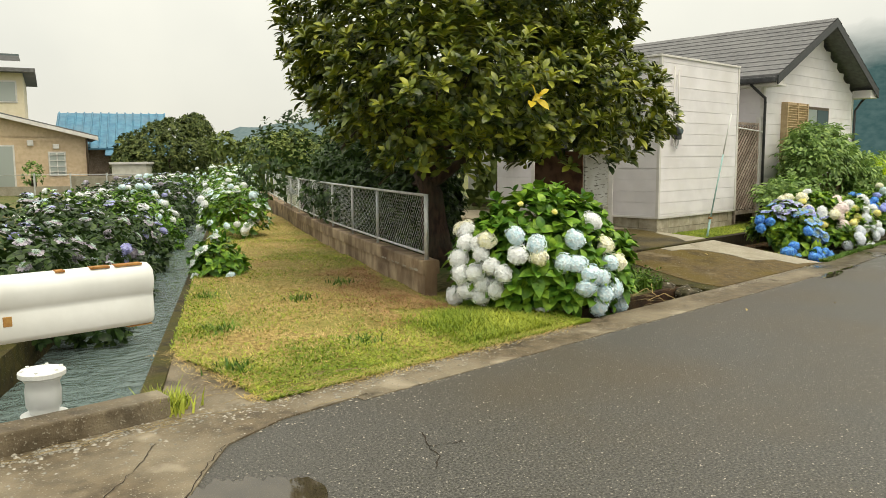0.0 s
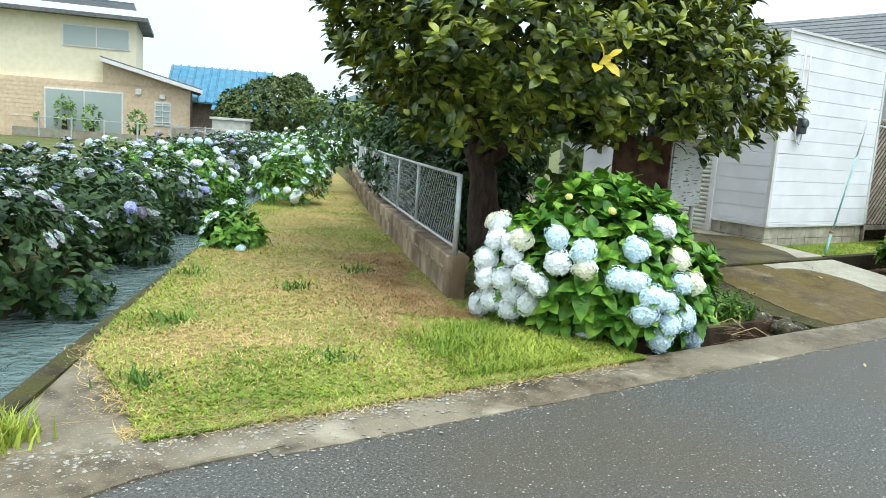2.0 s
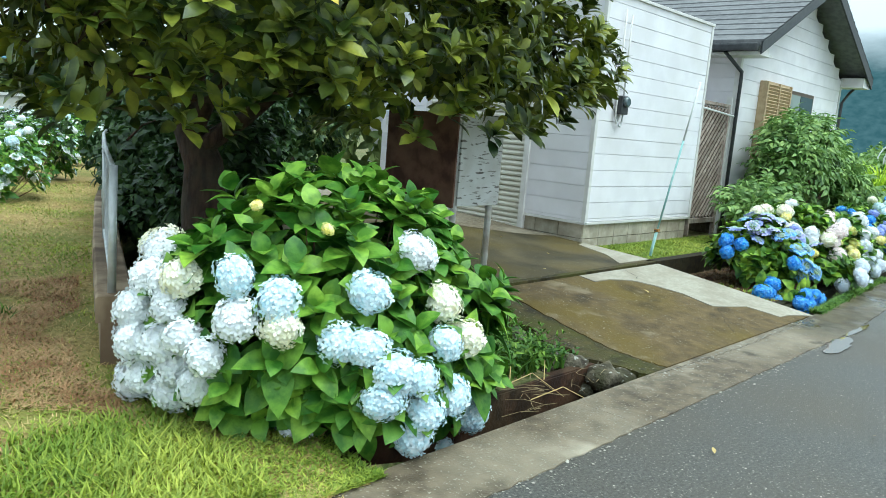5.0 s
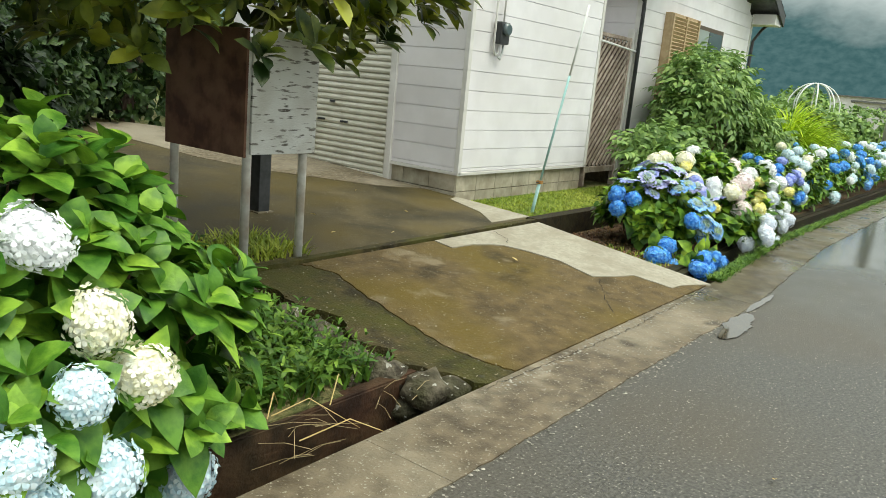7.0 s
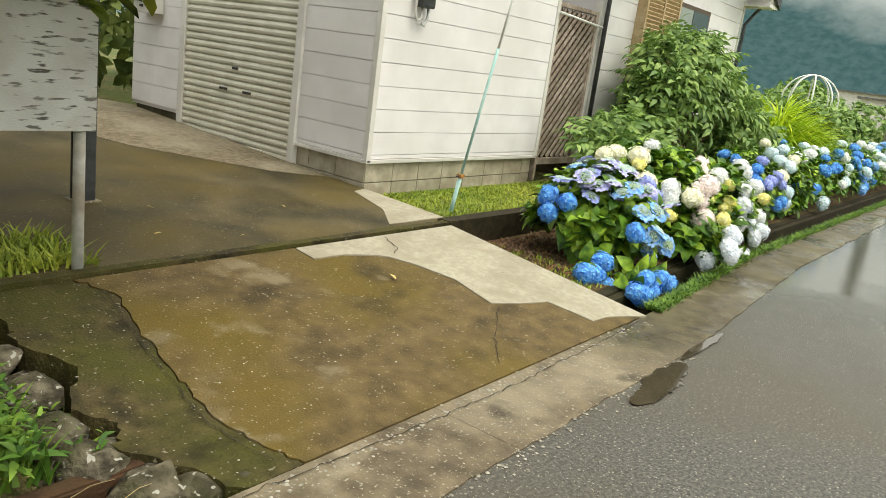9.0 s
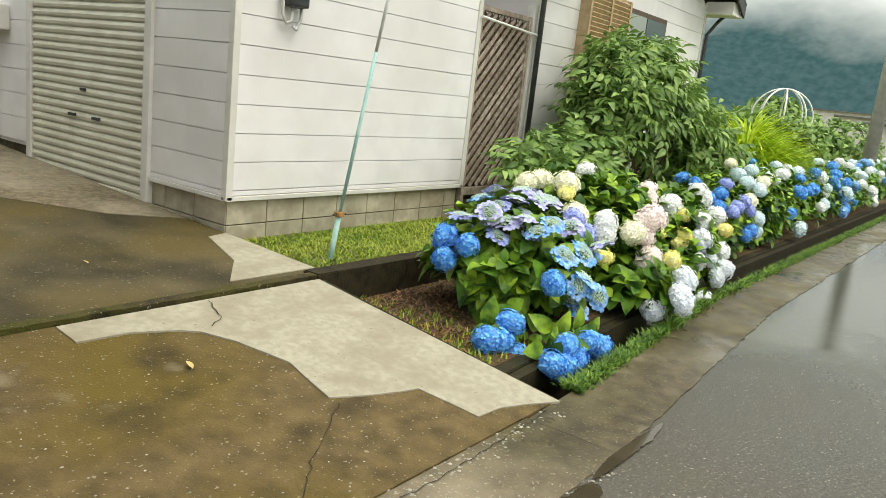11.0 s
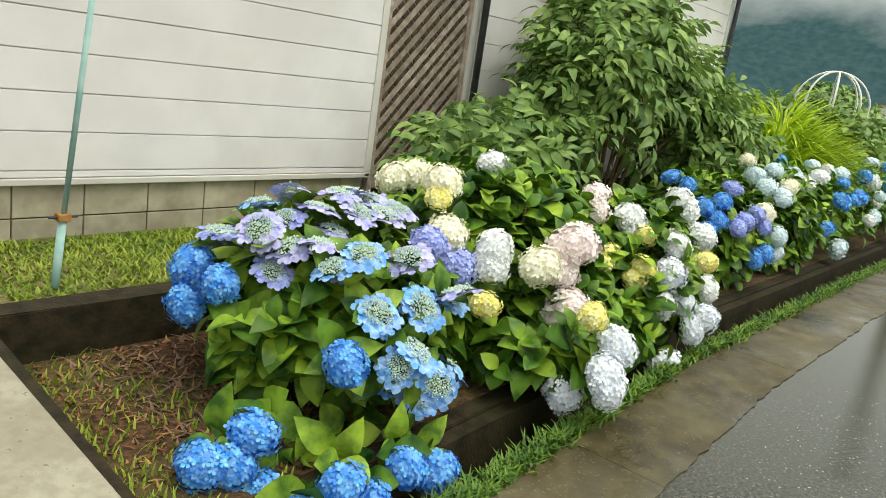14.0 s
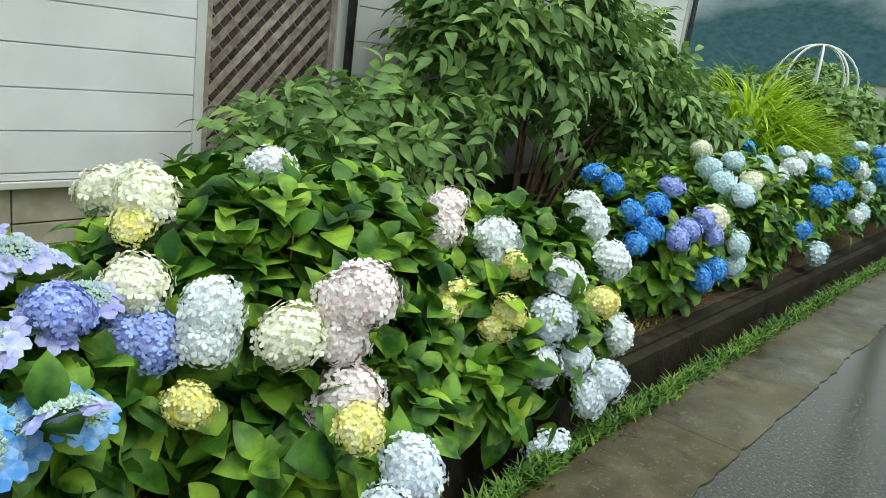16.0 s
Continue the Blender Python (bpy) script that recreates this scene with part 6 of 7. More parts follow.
part("wall_lamp", boxed(-1.7, -1.4, -0.15, 0, 2.35, 2.6, bevel=0.04), trim_white, nb)
part("downpipe", tubed([(-0.05, -0.1, 2.9), (-0.05, -0.1, 0)], 0.05, 8), brown_alu, nb)
bh = thing("blue_roofed_house", "single-storey house with a blue ribbed roof", "house", (*W(-19.6, 50), 0), turn=-43 + 20)
part("wall", boxed(-4, 2.6, 0, 6, -0.2, 2.6), gate_wood, bh)
blue = part("roof", prism(bmesh.new(), [(-5, -0.8), (2.0, -0.8), (1.6, 3), (-5, 3)], 2.4, lambda x, y: 2.5 + (y + 0.8) * 0.62), blue_tile, bh, "blue ribbed metal roof")
for k in range(14):
    x = -4.9 + k * 0.5
    bm = bmesh.new()
    tube(bm, [(x, -0.82, 2.53), (x, 3.0, 4.90)], 0.05, 6)
    part("roof_rib", bm, blue_tile, blue)
part("porch_roof", prism(bmesh.new(), [(-2, -1.6), (2.4, -1.6), (2.4, -0.4), (-2, -0.4)], 2.0, lambda x, y: 2.05 + (y + 1.6) * 0.4), blue_tile, bh)
shed = thing("garden_shed", "pale grey-green metal garden shed", "shed", (*W(-16.3, 40), 0), turn=-43)
part("body", boxed(-0.9, 0.9, 0, 1.2, -0.1, 1.5), shutter_mat, shed)
part("roof", boxed(-1.0, 1.0, -0.1, 1.3, 1.5, 1.62), trim_white, shed)
yard_wall = thing("garden_fence", "grey panel fence round the neighbour's garden", "fence", (*W(-22, 38), 0), turn=-43)
for k in range(10):
    part("panel", boxed(-9 + k * 1.8, -7.25 + k * 1.8, 0, 0.04, 0, 0.45 if k < 7 else 0.95), concrete_pale, yard_wall)
    part("post", boxed(-7.24 + k * 1.8, -7.18 + k * 1.8, -0.02, 0.06, 0, 1.1), galv, yard_wall)
    part("rail", tubed([(-9 + k * 1.8, 0.02, 1.02), (-7.2 + k * 1.8, 0.02, 1.02)], 0.018, 6), galv, yard_wall)
for k, (xr, yr, h) in enumerate(((-24.6, 38.6, 2.2), (-23.2, 38.8, 1.8), (-20.6, 38.7, 1.7), (-26.4, 38.9, 2.0))):
    x, y = W(xr, yr)
    far_tree("garden_sapling", "slender pale green garden sapling", (x, y, 0), [(0, 0, h * 0.55, 0.5, 0.5, h * 0.45)], 46, 150 + k, leaf_shrub, 1.4)

# mountains: self-lit backdrops with distance haze put into their colour
mist = bpy.data.materials.new("forest_mountain_haze_glow")
mist.use_nodes = True
mn, ml = mist.node_tree.nodes, mist.node_tree.links
mn.clear()
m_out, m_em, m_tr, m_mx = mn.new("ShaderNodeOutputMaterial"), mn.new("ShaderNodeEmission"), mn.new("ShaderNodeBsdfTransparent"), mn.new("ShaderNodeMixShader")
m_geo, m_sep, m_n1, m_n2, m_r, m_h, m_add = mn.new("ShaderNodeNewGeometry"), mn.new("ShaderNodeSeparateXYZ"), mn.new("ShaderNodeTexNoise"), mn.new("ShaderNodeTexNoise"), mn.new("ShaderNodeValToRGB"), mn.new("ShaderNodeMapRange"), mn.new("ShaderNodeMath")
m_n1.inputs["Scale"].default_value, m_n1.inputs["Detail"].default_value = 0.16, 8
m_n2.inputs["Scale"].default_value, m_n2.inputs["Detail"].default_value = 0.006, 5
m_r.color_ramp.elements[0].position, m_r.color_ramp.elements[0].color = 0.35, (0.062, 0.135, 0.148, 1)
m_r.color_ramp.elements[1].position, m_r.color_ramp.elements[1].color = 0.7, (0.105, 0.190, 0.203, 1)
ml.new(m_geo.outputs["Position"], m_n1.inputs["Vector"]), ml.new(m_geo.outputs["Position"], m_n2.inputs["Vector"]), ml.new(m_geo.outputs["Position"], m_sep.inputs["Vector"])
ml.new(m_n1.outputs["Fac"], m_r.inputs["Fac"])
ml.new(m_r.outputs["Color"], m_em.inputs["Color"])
# turns transparent with height, standing in for the low cloud
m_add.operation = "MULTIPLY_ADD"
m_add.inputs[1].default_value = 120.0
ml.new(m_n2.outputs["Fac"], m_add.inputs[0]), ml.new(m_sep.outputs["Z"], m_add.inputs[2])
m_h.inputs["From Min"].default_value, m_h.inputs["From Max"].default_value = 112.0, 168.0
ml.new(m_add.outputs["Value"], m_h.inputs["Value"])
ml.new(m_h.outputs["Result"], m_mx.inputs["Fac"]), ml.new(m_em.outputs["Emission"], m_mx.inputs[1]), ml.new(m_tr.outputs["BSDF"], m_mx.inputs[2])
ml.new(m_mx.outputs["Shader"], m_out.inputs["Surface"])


# paler copy for the hill: more haze put into the glowing colour
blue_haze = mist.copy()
blue_haze.name = "blue_hill_haze_glow"
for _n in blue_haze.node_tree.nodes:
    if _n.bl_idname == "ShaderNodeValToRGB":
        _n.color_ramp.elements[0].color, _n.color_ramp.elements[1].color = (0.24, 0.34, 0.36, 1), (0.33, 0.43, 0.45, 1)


def mountain(name, label, az0, az1, dist, heights, seed, mat):
    v, f = [], []
    n = 90
    for i in range(n + 1):
        a = radians(az0 + (az1 - az0) * i / n)
        h = float(np.interp(i / n, np.linspace(0, 1, len(heights)), heights))
        h *= 1 + 0.08 * noise.noise(Vector((i * 0.15, seed, 0))) + 0.03 * noise.noise(Vector((i * 0.9, seed, 4)))
        for j in range(13):
            t = j / 12
            r = dist + 260 * t
            z = -2 + h * t ** 0.9 + 6 * noise.noise(Vector((i * 0.5, j * 0.9, seed))) * t
            v.append((r * math.cos(a), r * math.sin(a), z))
    for i in range(n):
        for j in range(12):
            f.append((i * 13 + j, (i + 1) * 13 + j, (i + 1) * 13 + j + 1, i * 13 + j + 1))
    ob = part(name, mesh_of(name, v, f, True), mat)
    return tagged(ob, label, "mountain", kind="structure")


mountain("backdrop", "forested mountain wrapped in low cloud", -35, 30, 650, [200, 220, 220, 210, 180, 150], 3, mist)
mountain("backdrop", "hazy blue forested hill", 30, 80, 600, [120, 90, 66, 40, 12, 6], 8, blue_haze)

# small far village roofs
for k, (x, y, w_, h) in enumerate(((70, 8, 8, 2.2), (82, 3, 10, 2.6), (95, 14, 9, 3), (110, -4, 12, 3), (120, 20, 12, 4))):
    vh = thing("village_house", "small distant house with a grey roof", "house", (x, y, 0), turn=-80)
    part("wall", boxed(-w_ / 2, w_ / 2, 0, 6, 0, h), trim_white, vh)
    bm = prism(bmesh.new(), [(-w_ / 2 - 0.4, -0.5), (w_ / 2 + 0.4, -0.5), (w_ / 2 + 0.4, 6.5), (-w_ / 2 - 0.4, 6.5)], h, lambda x, y: h + 0.15 + 0.35 * min(y + 0.5, 6.5 - y))
    part("roof", bm, roof_mat, vh)

# ---- rubble beside the apron ----
def stone(bm, r, seed):
    rr = np.random.default_rng(seed)
    bmesh.ops.create_icosphere(bm, subdivisions=2, radius=r)
    for v in bm.verts:
        v.co *= 1 + 0.5 * noise.noise(v.co * (1.9 / r) + Vector((seed * 3.1, 0, 0))) + 0.12 * noise.noise(v.co * (5 / r))
        v.co.z *= 0.75
    return bm
for k, (x, y, z, r) in enumerate(((8.72, 4.88, -0.08, 0.13), (8.86, 4.80, -0.12, 0.12), (8.62, 5.08, -0.04, 0.13), (8.98, 4.76, -0.1, 0.1), (8.60, 5.3, -0.02, 0.12), (8.62, 5.6, 0.02, 0.13), (8.78, 4.76, -0.28, 0.15), (8.5, 6.1, 0.14, 0.1), (9.08, 4.70, -0.12, 0.09), (8.95, 4.8, -0.33, 0.14), (8.62, 5.9, 0.06, 0.11), (8.7, 5.0, -0.2, 0.14), (8.58, 5.2, -0.14, 0.13), (8.6, 5.45, -0.1, 0.14), (8.66, 5.75, -0.04, 0.12), (9.2, 4.67, -0.1, 0.07), (8.56, 6.3, 0.1, 0.12), (8.88, 4.72, -0.2, 0.1))):
    tagged(part("rubble_stone", stone(bmesh.new(), r, k), stone_mat, smooth=True), "rough grey rubble stone under the ramp's edge", "stone", "rubble by the drain").matrix_basis = pose(x - 0.07, y - 0.01, z + 0.05, 0, 0, k * 50)

# bed edging and gutter wall; their near-black colour includes the gutter's shade
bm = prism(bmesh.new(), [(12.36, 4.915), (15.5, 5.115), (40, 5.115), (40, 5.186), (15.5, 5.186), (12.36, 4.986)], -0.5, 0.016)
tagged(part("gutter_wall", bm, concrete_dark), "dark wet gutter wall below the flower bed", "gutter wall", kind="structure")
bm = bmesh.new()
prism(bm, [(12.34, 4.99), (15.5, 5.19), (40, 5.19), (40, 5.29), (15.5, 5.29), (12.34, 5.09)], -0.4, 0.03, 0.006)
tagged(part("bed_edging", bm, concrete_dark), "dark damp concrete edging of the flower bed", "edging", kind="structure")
bm = bmesh.new()
pts = [(12.33, 5.08), (15.5, 5.28), (40, 5.28), (40, 6.44), (12.33, 6.42)]
prism(bm, pts, -0.1, 0.035)
tagged(part("bed_soil", bm, soil), "brown soil and leaf litter of the bed", "soil", kind="structure")
bm = prism(bmesh.new(), [(12.46, 6.56), (40, 6.58), (40, 7.56), (12.46, 7.56)], 0.0, 0.232)
tagged(part("verge", bm, earth), "grassy verge along the house", "verge", kind="structure")
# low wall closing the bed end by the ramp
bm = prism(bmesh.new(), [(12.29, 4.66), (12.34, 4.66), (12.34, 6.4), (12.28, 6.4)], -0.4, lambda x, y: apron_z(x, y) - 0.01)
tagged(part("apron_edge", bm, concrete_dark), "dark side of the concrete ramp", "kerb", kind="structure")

# ---- grass ----
gr = np.random.default_rng(91)


def lawn_z(x, y):
    edge = min(1.0, max(0.0, (y - 4.66) / 0.5))
    return 0.012 + edge * (0.05 + 0.03 * noise.noise(Vector((x * 1.3, y * 1.3, 0)))) + 0.06 * edge * min(1.0, max(0, y - 6) / 3)


spots_g, spots_d = [], []
while len(spots_g) < 48000:
    y = 4.57 + 12 * gr.uniform() ** 1.8
    xa = max(cx_right(y) + 0.1, 2.6 + 0.15 * noise.noise(Vector((y * 3, 1, 1))))
    xb = 6.0 + 0.41 * (y - 6.6) if y > 6.6 else 6.3
    x = gr.uniform(xa, xb)
    k = noise.noise(Vector((x * 0.8, y * 0.8, 2.0))) + 0.25 * noise.noise(Vector((x * 4, y * 4, 5.0)))
    green = (0.9 if x > 4.6 and y < 5.5 else 0.55 if y < 5.7 + 0.4 * noise.noise(Vector((x * 1.1, 4, 4))) else 0.4 if x < cx_right(y) + 0.6 else 0.12)
    if gr.uniform() < min(1.0, max(0.03, green + 0.5 * k)):
        spots_g.append((x, y, lawn_z(x, y) - 0.004))
    elif len(spots_d) < 26000 and y > 5.0:
        spots_d.append((x, y, lawn_z(x, y) - 0.004))
blades("lawn_grass", "short bright green grass and clover", spots_g, grass_green, 92, (0.009, 0.030), 0.0065, lean=1.3)
blades("dry_grass", "flattened straw-coloured mown grass", spots_d, grass_dry, 93, (0.008, 0.03), 0.004, lean=2.2)
sp = []
for _ in range(4200):
    x = gr.uniform(2.5, 6.0)
    sp.append((x, 4.60 + 0.12 * max(0.0, 3.4 - x) + gr.normal(0, 0.06), 0.014))
for _ in range(1500):
    sp.append((2.66 + gr.normal(0, 0.09), gr.uniform(4.9, 6.3), 0.036))
blades("edge_straw", "matted grey straw along the lawn's worn edge", sp, grass_dry, 104, (0.006, 0.022), 0.0035, lean=3.0)
sp = []
straw_red = material("reddish_mown_straw", (0.34, 0.19, 0.08), (0.50, 0.33, 0.16), 4, None, rough=(0.7, 0.9), bump=0, island=0.3)
while len(sp) < 9000:
    y = 5.6 + 3.2 * gr.uniform() ** 1.4
    x = float(np.interp(y, [5.7, 6.55, 8.5, 11.2], [5.7, 5.7, 6.45, 7.55])) - abs(gr.normal(0, 0.5))
    if noise.noise(Vector((x * 1.4, y * 1.4, 9.0))) > -0.15:
        sp.append((x, y, lawn_z(x, y)))
blades("mown_straw", "reddish raked straw beside the low wall", sp, straw_red, 101, (0.01, 0.035), 0.0045, lean=2.4)
sp = []
while len(sp) < 3600:
    x, y = gr.uniform(4.7, 5.8), 4.70 + 1.1 * gr.uniform() ** 1.2
    if gr.uniform() < min(1.0, (x - 4.5) / 0.8):
        sp.append((x, y, lawn_z(x, y)))
blades("tall_grass", "lush taller grass at the hydrangea's foot", sp, grass_green, 102, (0.03, 0.085), 0.006, lean=1.0)
sp = []
for cx_, cy_ in ((3.3, 6.6), (4.0, 5.35), (4.6, 7.3), (5.6, 7.9), (3.9, 8.2), (2.75, 5.35)):
    sp += [(cx_ + gr.normal(0, 0.09), cy_ + gr.normal(0, 0.09), lawn_z(cx_, cy_)) for _ in range(70)]
blades("grass_tufts", "single taller tufts on the mown path", sp, weed_green, 103, (0.03, 0.09), 0.008, lean=1.0)
sp = [(gr.uniform(12.5, 15.9), gr.uniform(6.6, 7.5), 0.23) for _ in range(9000)]
blades("verge_grass", "short green grass below the block wall", sp, grass_green, 94, (0.012, 0.04), 0.007, lean=1.0)
sp = []
for _ in range(14000):
    x = 12.5 + 17 * gr.uniform() ** 1.3
    sp.append((x, 4.64 + gutter_shift(x) + 0.01 + gr.normal(0, 0.028), 0.004))
blades("gutter_grass", "green grass fringe along the gutter", sp, weed_green, 95, (0.015, 0.05), 0.0075, lean=1.1)
sp = [(gr.uniform(7.2, 8.6), gr.uniform(5.03, 6.9), 0.0) for _ in range(2200)]
sp = [(x, y, yard_z(x, y) - 0.01) for x, y, z in sp]
blades("weeds", "lush green weeds beside the ramp", sp, weed_green, 96, (0.06, 0.2), 0.012)
sp = [(gr.normal(2.02, 0.07), gr.normal(4.88, 0.09), 0.01) for _ in range(260)]
blades("weeds", "tuft of weeds at the kerb's end", sp, grass_green, 97, (0.06, 0.17), 0.008)
sp = [(gr.uniform(12.6, 16.5), gr.uniform(5.3, 6.4), 0.035) for _ in range(2600)]
sp2 = [(gr.uniform(12.4, 17.5), 5.3 + 1.1 * gr.uniform(), 0.037) for _ in range(3800)]
bed_brown = material("brown_leaf_litter", (0.16, 0.075, 0.025), (0.33, 0.19, 0.07), 9, None, rough=(0.7, 0.95), bump=0, island=0.4)
blades("bed_straw", "brown straw and leaf litter over the bed", sp2, bed_brown, 99, (0.006, 0.02), 0.006, lean=2.4)
sp2 = [(12.35 + 0.5 * gr.uniform() ** 2, gr.uniform(5.1, 6.4), 0.037) for _ in range(700)] + [(gr.uniform(16.0, 17.4), gr.uniform(5.3, 6.0), 0.037) for _ in range(900)]
blades("bed_weeds", "small green weeds at the bed's edge", sp2, grass_green, 100, (0.015, 0.05), 0.006)
blades("bed_litter", "brown leaf litter on the bed", sp, twig_mat, 98, (0.01, 0.03), 0.008, lean=2)

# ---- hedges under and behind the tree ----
# dark leaf colour stands in for the shade under the tree's canopy
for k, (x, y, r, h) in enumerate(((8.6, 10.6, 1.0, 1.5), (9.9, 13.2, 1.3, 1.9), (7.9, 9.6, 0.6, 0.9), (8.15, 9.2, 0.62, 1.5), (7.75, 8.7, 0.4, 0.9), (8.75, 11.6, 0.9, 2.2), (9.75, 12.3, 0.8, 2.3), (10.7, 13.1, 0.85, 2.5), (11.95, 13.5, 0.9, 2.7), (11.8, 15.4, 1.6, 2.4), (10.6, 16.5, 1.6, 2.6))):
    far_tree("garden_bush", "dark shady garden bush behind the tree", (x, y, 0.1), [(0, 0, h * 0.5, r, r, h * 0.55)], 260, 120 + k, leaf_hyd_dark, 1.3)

# ---- puddles ----
puddle_mat = material("puddle_film", (0.045, 0.037, 0.024), (0.065, 0.053, 0.035), 6, None, rough=(0.02, 0.06), bump=0.03, bump_scale=8, depth=0.003, spec=0.6)


def puddle(label, cx, cy, rx, ry, seed, turn=0.0):
    v, f = [], []
    n = 220
    for i in range(n + 1):
        u = -math.cos(math.pi * i / n)
        w_ = math.sqrt(max(0.0, 1 - u * u)) * ry
        k0 = 1 + 0.55 * noise.noise(Vector((u * rx * 2.5, seed, 0))) + 0.35 * noise.noise(Vector((u * rx * 9, seed, 3))) + 0.25 * noise.noise(Vector((u * rx * 31, seed, 5)))
        k1 = 1 + 0.55 * noise.noise(Vector((u * rx * 2.5, seed, 7))) + 0.35 * noise.noise(Vector((u * rx * 9, seed, 11))) + 0.25 * noise.noise(Vector((u * rx * 31, seed, 13)))
        v += [(u * rx, -w_ * k0, 0), (u * rx, w_ * k1, 0)]
    for i in range(n):
        f.append((2 * i, 2 * i + 2, 2 * i + 3, 2 * i + 1))
    ob = part("puddle", mesh_of("puddle", v, f), puddle_mat)
    ob.matrix_basis = pose(cx, cy, 0.013 if cx < 3 else 0.0085, 0, 0, turn)
    return tagged(ob, label, "puddle", kind="structure")


puddle("shallow puddle on the asphalt edge", 1.75, 3.25, 0.36, 0.30, 1, -20)
puddle("long narrow brown puddle beside the kerb", 11.25, 4.06, 0.42, 0.085, 2, 4)
puddle("thin wet streak beside the kerb", 12.1, 4.13, 0.4, 0.03, 3, 1)


def crack(label, pts, width, mat, seed):
    """A ragged dark line laid on the surface."""
    rr = np.random.default_rng(seed)
    v, f = [], []
    line = []
    for (xa, ya, za), (xb, yb, zb) in zip(pts, pts[1:]):
        n = max(2, int(math.hypot(xb - xa, yb - ya) / 0.04))
        for i in range(n):
            t = i / n
            line.append((xa + (xb - xa) * t + rr.normal(0, 0.006), ya + (yb - ya) * t + rr.normal(0, 0.006), za + (zb - za) * t))
    for i, (x, y, z) in enumerate(line):
        d = Vector(line[min(i + 1, len(line) - 1)]) - Vector(line[max(i - 1, 0)])
        s = Vector((-d.y, d.x, 0)).normalized() * width * rr.uniform(0.3, 1.0)
        v += [(x + s.x, y + s.y, z), (x - s.x, y - s.y, z)]
    for i in range(len(line) - 1):
        f.append((2 * i, 2 * i + 1, 2 * i + 3, 2 * i + 2))
    return tagged(part("crack", mesh_of("crack", v, f), mat), label, "crack", kind="structure")


crack_mat = material("crack_dirt", (0.018, 0.014, 0.009), (0.04, 0.03, 0.02), 20, None, rough=(0.9, 1.0), bump=0.3)
def on_apron(pts):
    return [(x, y, apron_z(x, y) + 0.0045) for x, y in pts]
crack("dark crack across the ramp", on_apron([(9.1, 6.38), (9.22, 6.2), (9.12, 5.8), (9.05, 5.4), (9.0, 5.05), (9.03, 4.8), (9.1, 4.66)]), 0.0035, crack_mat, 1)
crack("dark crack across the ramp", on_apron([(11.28, 5.2), (11.1, 5.08), (10.82, 4.9), (10.6, 4.7)]), 0.003, crack_mat, 2)
crack("dirt-filled joint along the road", [(8.8, 4.6, 0.0125), (9.6, 4.56, 0.0125), (10.5, 4.54, 0.0125), (11.3, 4.56, 0.0125), (12.2, 4.6, 0.0125)], 0.003, crack_mat, 3)
crack("dark crack across the pale patch", [(11.42, 6.36, apron_z(11.42, 6.36) + 0.011), (11.36, 6.15, apron_z(11.36, 6.15) + 0.011), (11.22, 6.05, apron_z(11.22, 6.05) + 0.011)], 0.004, crack_mat, 4)
crack("branching crack in the asphalt", [(2.98, 3.4, 0.004), (2.85, 3.2, 0.004), (2.8, 3.05, 0.004), (2.63, 2.9, 0.004)], 0.006, crack_mat, 5)
crack("branching crack in the asphalt", [(2.85, 3.2, 0.004), (3.0, 3.12, 0.004), (3.1, 3.15, 0.004)], 0.005, crack_mat, 6)
crack("dark joint in the concrete deck", [(0.6, 3.4, 0.0155), (1.09, 3.65, 0.0155), (1.5, 4.05, 0.0155), (1.73, 4.36, 0.0155)], 0.004, crack_mat, 7)
crack("dark joint in the concrete deck", [(1.44, 3.4, 0.0155), (1.75, 3.77, 0.0155), (2.02, 4.05, 0.0155)], 0.005, crack_mat, 8)

# ---- pebbles, straw, fallen leaves ----
pr = np.random.default_rng(131)
PEB = ([(1, 0, 0), (0.3, 0.9, 0), (-0.8, 0.5, 0), (-0.7, -0.6, 0), (0.4, -0.9, 0), (0.1, 0.1, 0.7)], [(0, 1, 5), (1, 2, 5), (2, 3, 5), (3, 4, 5), (4, 0, 5)])
pm = []
grit = material("pale_grit", (0.20, 0.188, 0.16), (0.38, 0.355, 0.30), 30, None, rough=(0.7, 0.9), bump=0, island=0.3)
def pebble(x, y, z, s):
    m = np.eye(4)
    a = pr.uniform(0, 6.28)
    m[:2, :2] = np.array([[math.cos(a), -math.sin(a)], [math.sin(a), math.cos(a)]]) * s
    m[2, 2] = s * pr.uniform(0.5, 1.0)
    m[:3, 3] = (x, y, z)
    pm.append(m)
for _ in range(900):
    pebble(pr.uniform(2.2, 12.0), 4.16 + pr.normal(0, 0.05), 0.003, pr.uniform(0.003, 0.012))
for _ in range(350):
    pebble(pr.uniform(8.9, 12.2), 4.57 + pr.normal(0, 0.03), 0.008, pr.uniform(0.003, 0.011))
for _ in range(420):
    x = pr.uniform(0.5, 4.5)
    pebble(x, 4.45 + pr.normal(0, 0.16), 0.012, pr.uniform(0.004, 0.016))
for _ in range(700):
    pebble(pr.uniform(2.2, 6.0), 4.50 + pr.normal(0, 0.06), 0.010, pr.uniform(0.004, 0.013))
for _ in range(300):
    pebble(pr.uniform(0.8, 2.2), 4.63 + pr.normal(0, 0.05), 0.012, pr.uniform(0.005, 0.02))
for _ in range(500):
    x, y = pr.uniform(8.7, 12.0), pr.uniform(4.7, 6.4)
    pebble(x, y, apron_z(x, y), pr.uniform(0.002, 0.007))
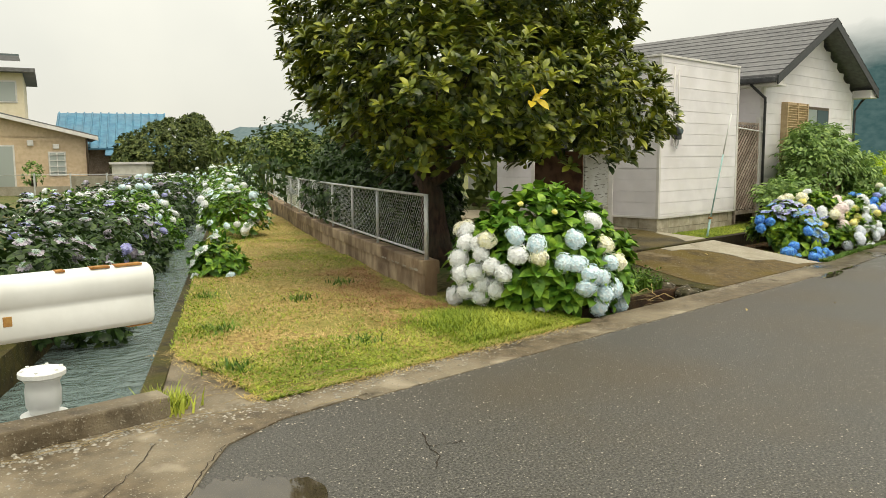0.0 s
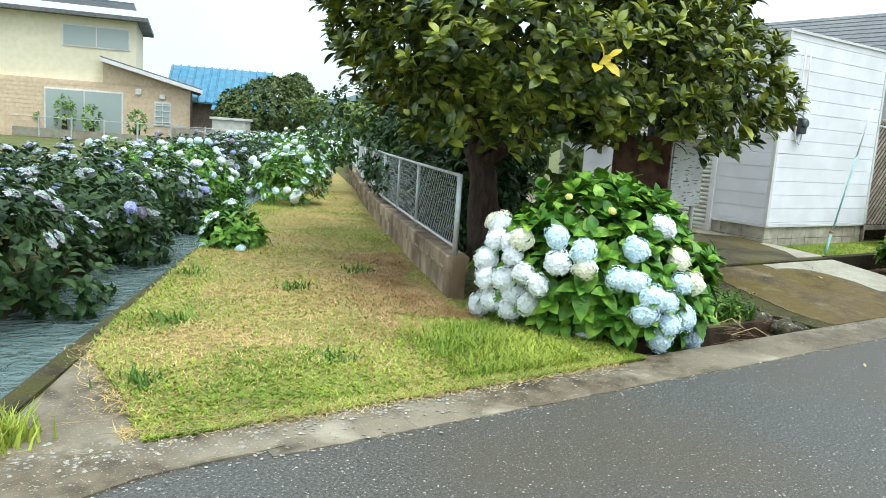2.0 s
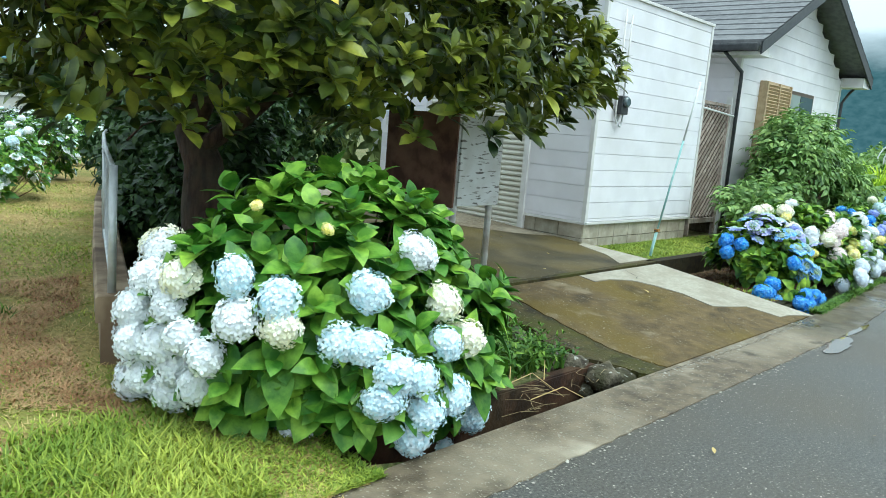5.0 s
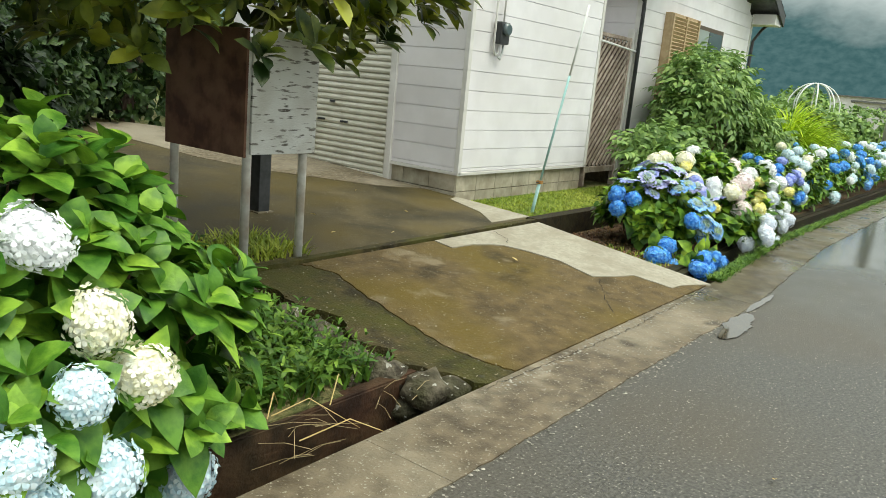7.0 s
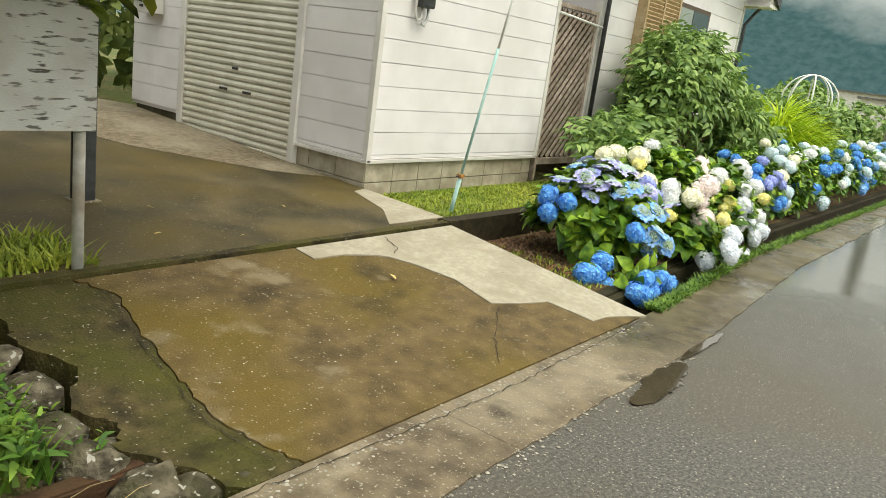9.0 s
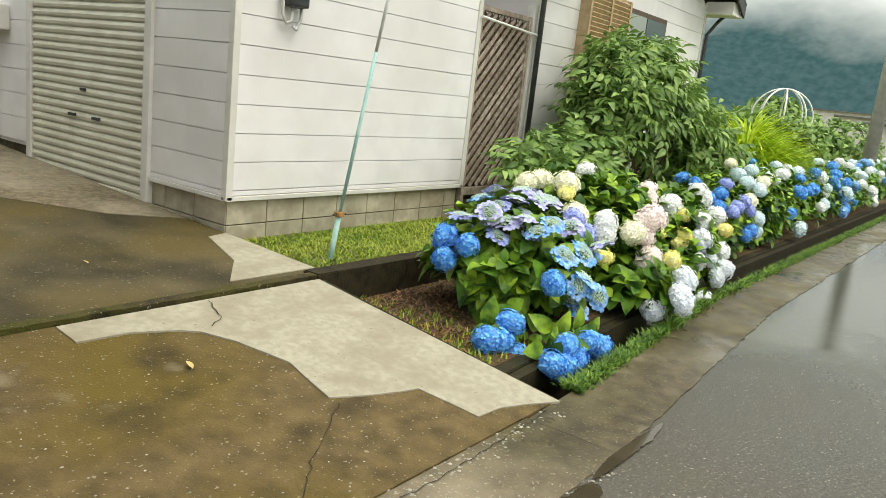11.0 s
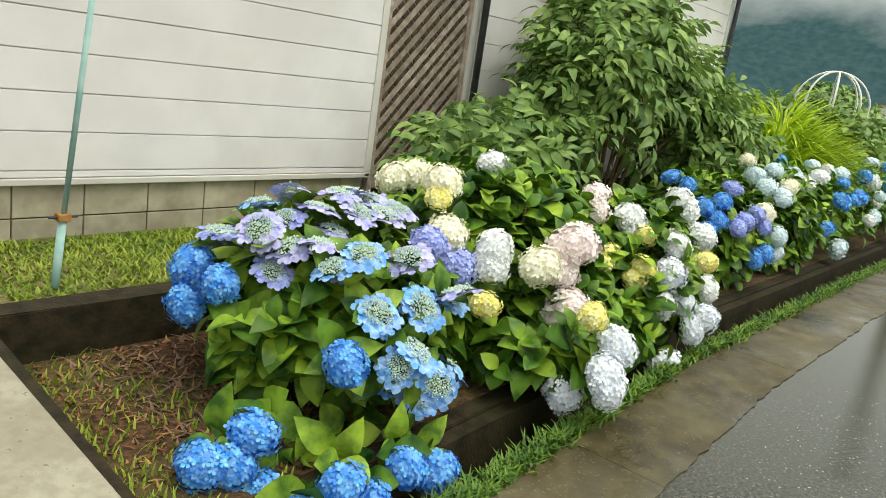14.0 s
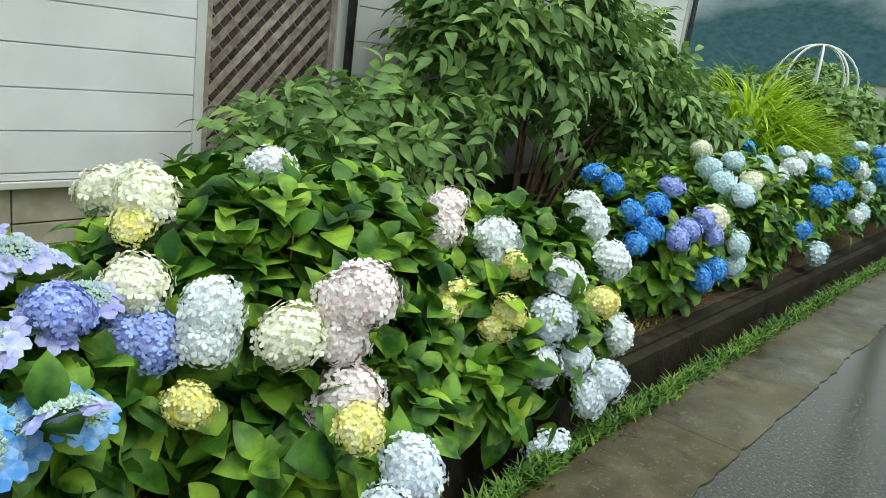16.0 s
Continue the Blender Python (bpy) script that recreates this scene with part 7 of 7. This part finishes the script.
for _ in range(6500):
    x = pr.uniform(0.5, 16)
    pebble(x, pr.uniform(max(1.2, x * 0.16), 4.15), 0.0, pr.uniform(0.002, 0.006) * (1.3 if x < 8 else 1.0))
ob = part("pebbles", big_mesh("pebbles", [stack(PEB, pm)], False), grit)
tagged(ob, "loose pale grit and pebbles", "gravel", kind="stuff")
for k, (x, y, z, s) in enumerate(((10.9, 5.75, apron_z(10.9, 5.75), 0.06), (10.2, 7.4, 0.3, 0.05), (11.4, 8.1, 0.33, 0.05), (9.9, 6.9, 0.27, 0.045), (7.9, 3.7, 0.004, 0.05), (11.2, 7.2, 0.28, 0.04), (9.0, 3.2, 0.004, 0.045), (10.4, 6.7, 0.26, 0.04))):
    lf = part("fallen_leaf", mesh_of("fallen_leaf", *leaf(s, s * 0.5, 4, 0.5, -0.2), smooth=True), grass_dry)
    lf.matrix_basis = pose(x, y, z + 0.008, 8, 5, 77 * k)
    tagged(lf, "curled pale fallen leaf on concrete", "leaf", "fallen leaves")
straw_mat = material("weathered_straw", (0.20, 0.15, 0.075), (0.36, 0.28, 0.15), 5, None, rough=(0.7, 0.9), bump=0)
straws = []
for _ in range(45):
    a = pr.normal(0.2, 0.5)
    straws.append(((pr.uniform(2.1, 3.3), 4.75 + pr.normal(0, 0.2), 0.03), a, pr.uniform(0.12, 0.35)))
for _ in range(22):
    straws.append(((pr.uniform(0.7, 1.9), 4.60 + pr.normal(0, 0.03), 0.02), pr.normal(0.05, 0.1), pr.uniform(0.2, 0.5)))
for _ in range(30):
    straws.append(((pr.uniform(7.6, 8.5), pr.uniform(4.68, 5.1), pr.uniform(-0.15, 0.06)), pr.uniform(0, 3.1), pr.uniform(0.1, 0.4)))
dead = []
for k in range(5):
    x, y = pr.uniform(7.6, 8.1), pr.uniform(4.75, 5.1)
    a, L = pr.uniform(-0.6, 0.9), pr.uniform(0.25, 0.6)
    h = pr.uniform(0.02, 0.12)
    dead.append([(x, y, -0.02 + h), (x + math.cos(a) * L * 0.4, y + math.sin(a) * L * 0.4, 0.05 + h), (x + math.cos(a) * L, y + math.sin(a) * L, -0.12 + h)])
bm = bmesh.new()
for pts in dead:
    tube(bm, pts, [0.0035, 0.003, 0.0015], 5)
tagged(part("dead_stalks", bm, grass_dry), "bent dry stalks hanging over the gutter", "stalks", kind="stuff")
bm = bmesh.new()
for (x, y, z), a, L in straws:
    tube(bm, [(x, y, z), (x + math.cos(a) * L * 0.5, y + math.sin(a) * L * 0.5, z + 0.015), (x + math.cos(a) * L, y + math.sin(a) * L, z - 0.002)], 0.0016, 3, False)
tagged(part("straw", bm, straw_mat), "scattered dry straw stalks", "straw", kind="stuff")
sp = [(pr.uniform(8.15, 9.35), pr.uniform(6.55, 7.2), 0.24) for _ in range(1500)]
blades("weeds", "lush grass tuft round the sign posts", sp, grass_green, 132, (0.04, 0.13), 0.010, lean=0.8)

wr = np.random.default_rng(141)
WEED = leaf(0.07, 0.026, 3, 0.25, 0.35)
wf = []
for _ in range(420):
    x, y = wr.uniform(7.3, 8.62), 5.02 + 1.7 * wr.uniform() ** 1.2
    h = wr.uniform(0.05, 0.26)
    for m in rosette(wr, np.array([x, y, yard_z(x, y) + h]), wr.normal(0, 0.25, 3) + np.array([0, 0, 1]), 8, 1.3, 0.7, 1.3, h / 5):
        wf.append(m)
ob = part("weeds", big_mesh("weeds", [stack(WEED, wf)]), weed_green)
tagged(ob, "low leafy green weeds on the gutter bank", "weeds", kind="stuff")
wf = []
for _ in range(500):
    x, y = wr.uniform(2.6, 6.0), 4.75 + 1.3 * wr.uniform() ** 1.3
    for m in rosette(wr, np.array([x, y, lawn_z(x, y) + 0.015]), np.array([0, 0, 1.0]), 4, 1.35, 0.35, 0.55, 0.002):
        wf.append(m)
ob = part("clover", big_mesh("clover", [stack(WEED, wf)]), grass_green)
tagged(ob, "patches of clover and plantain in the lawn", "clover", kind="stuff")
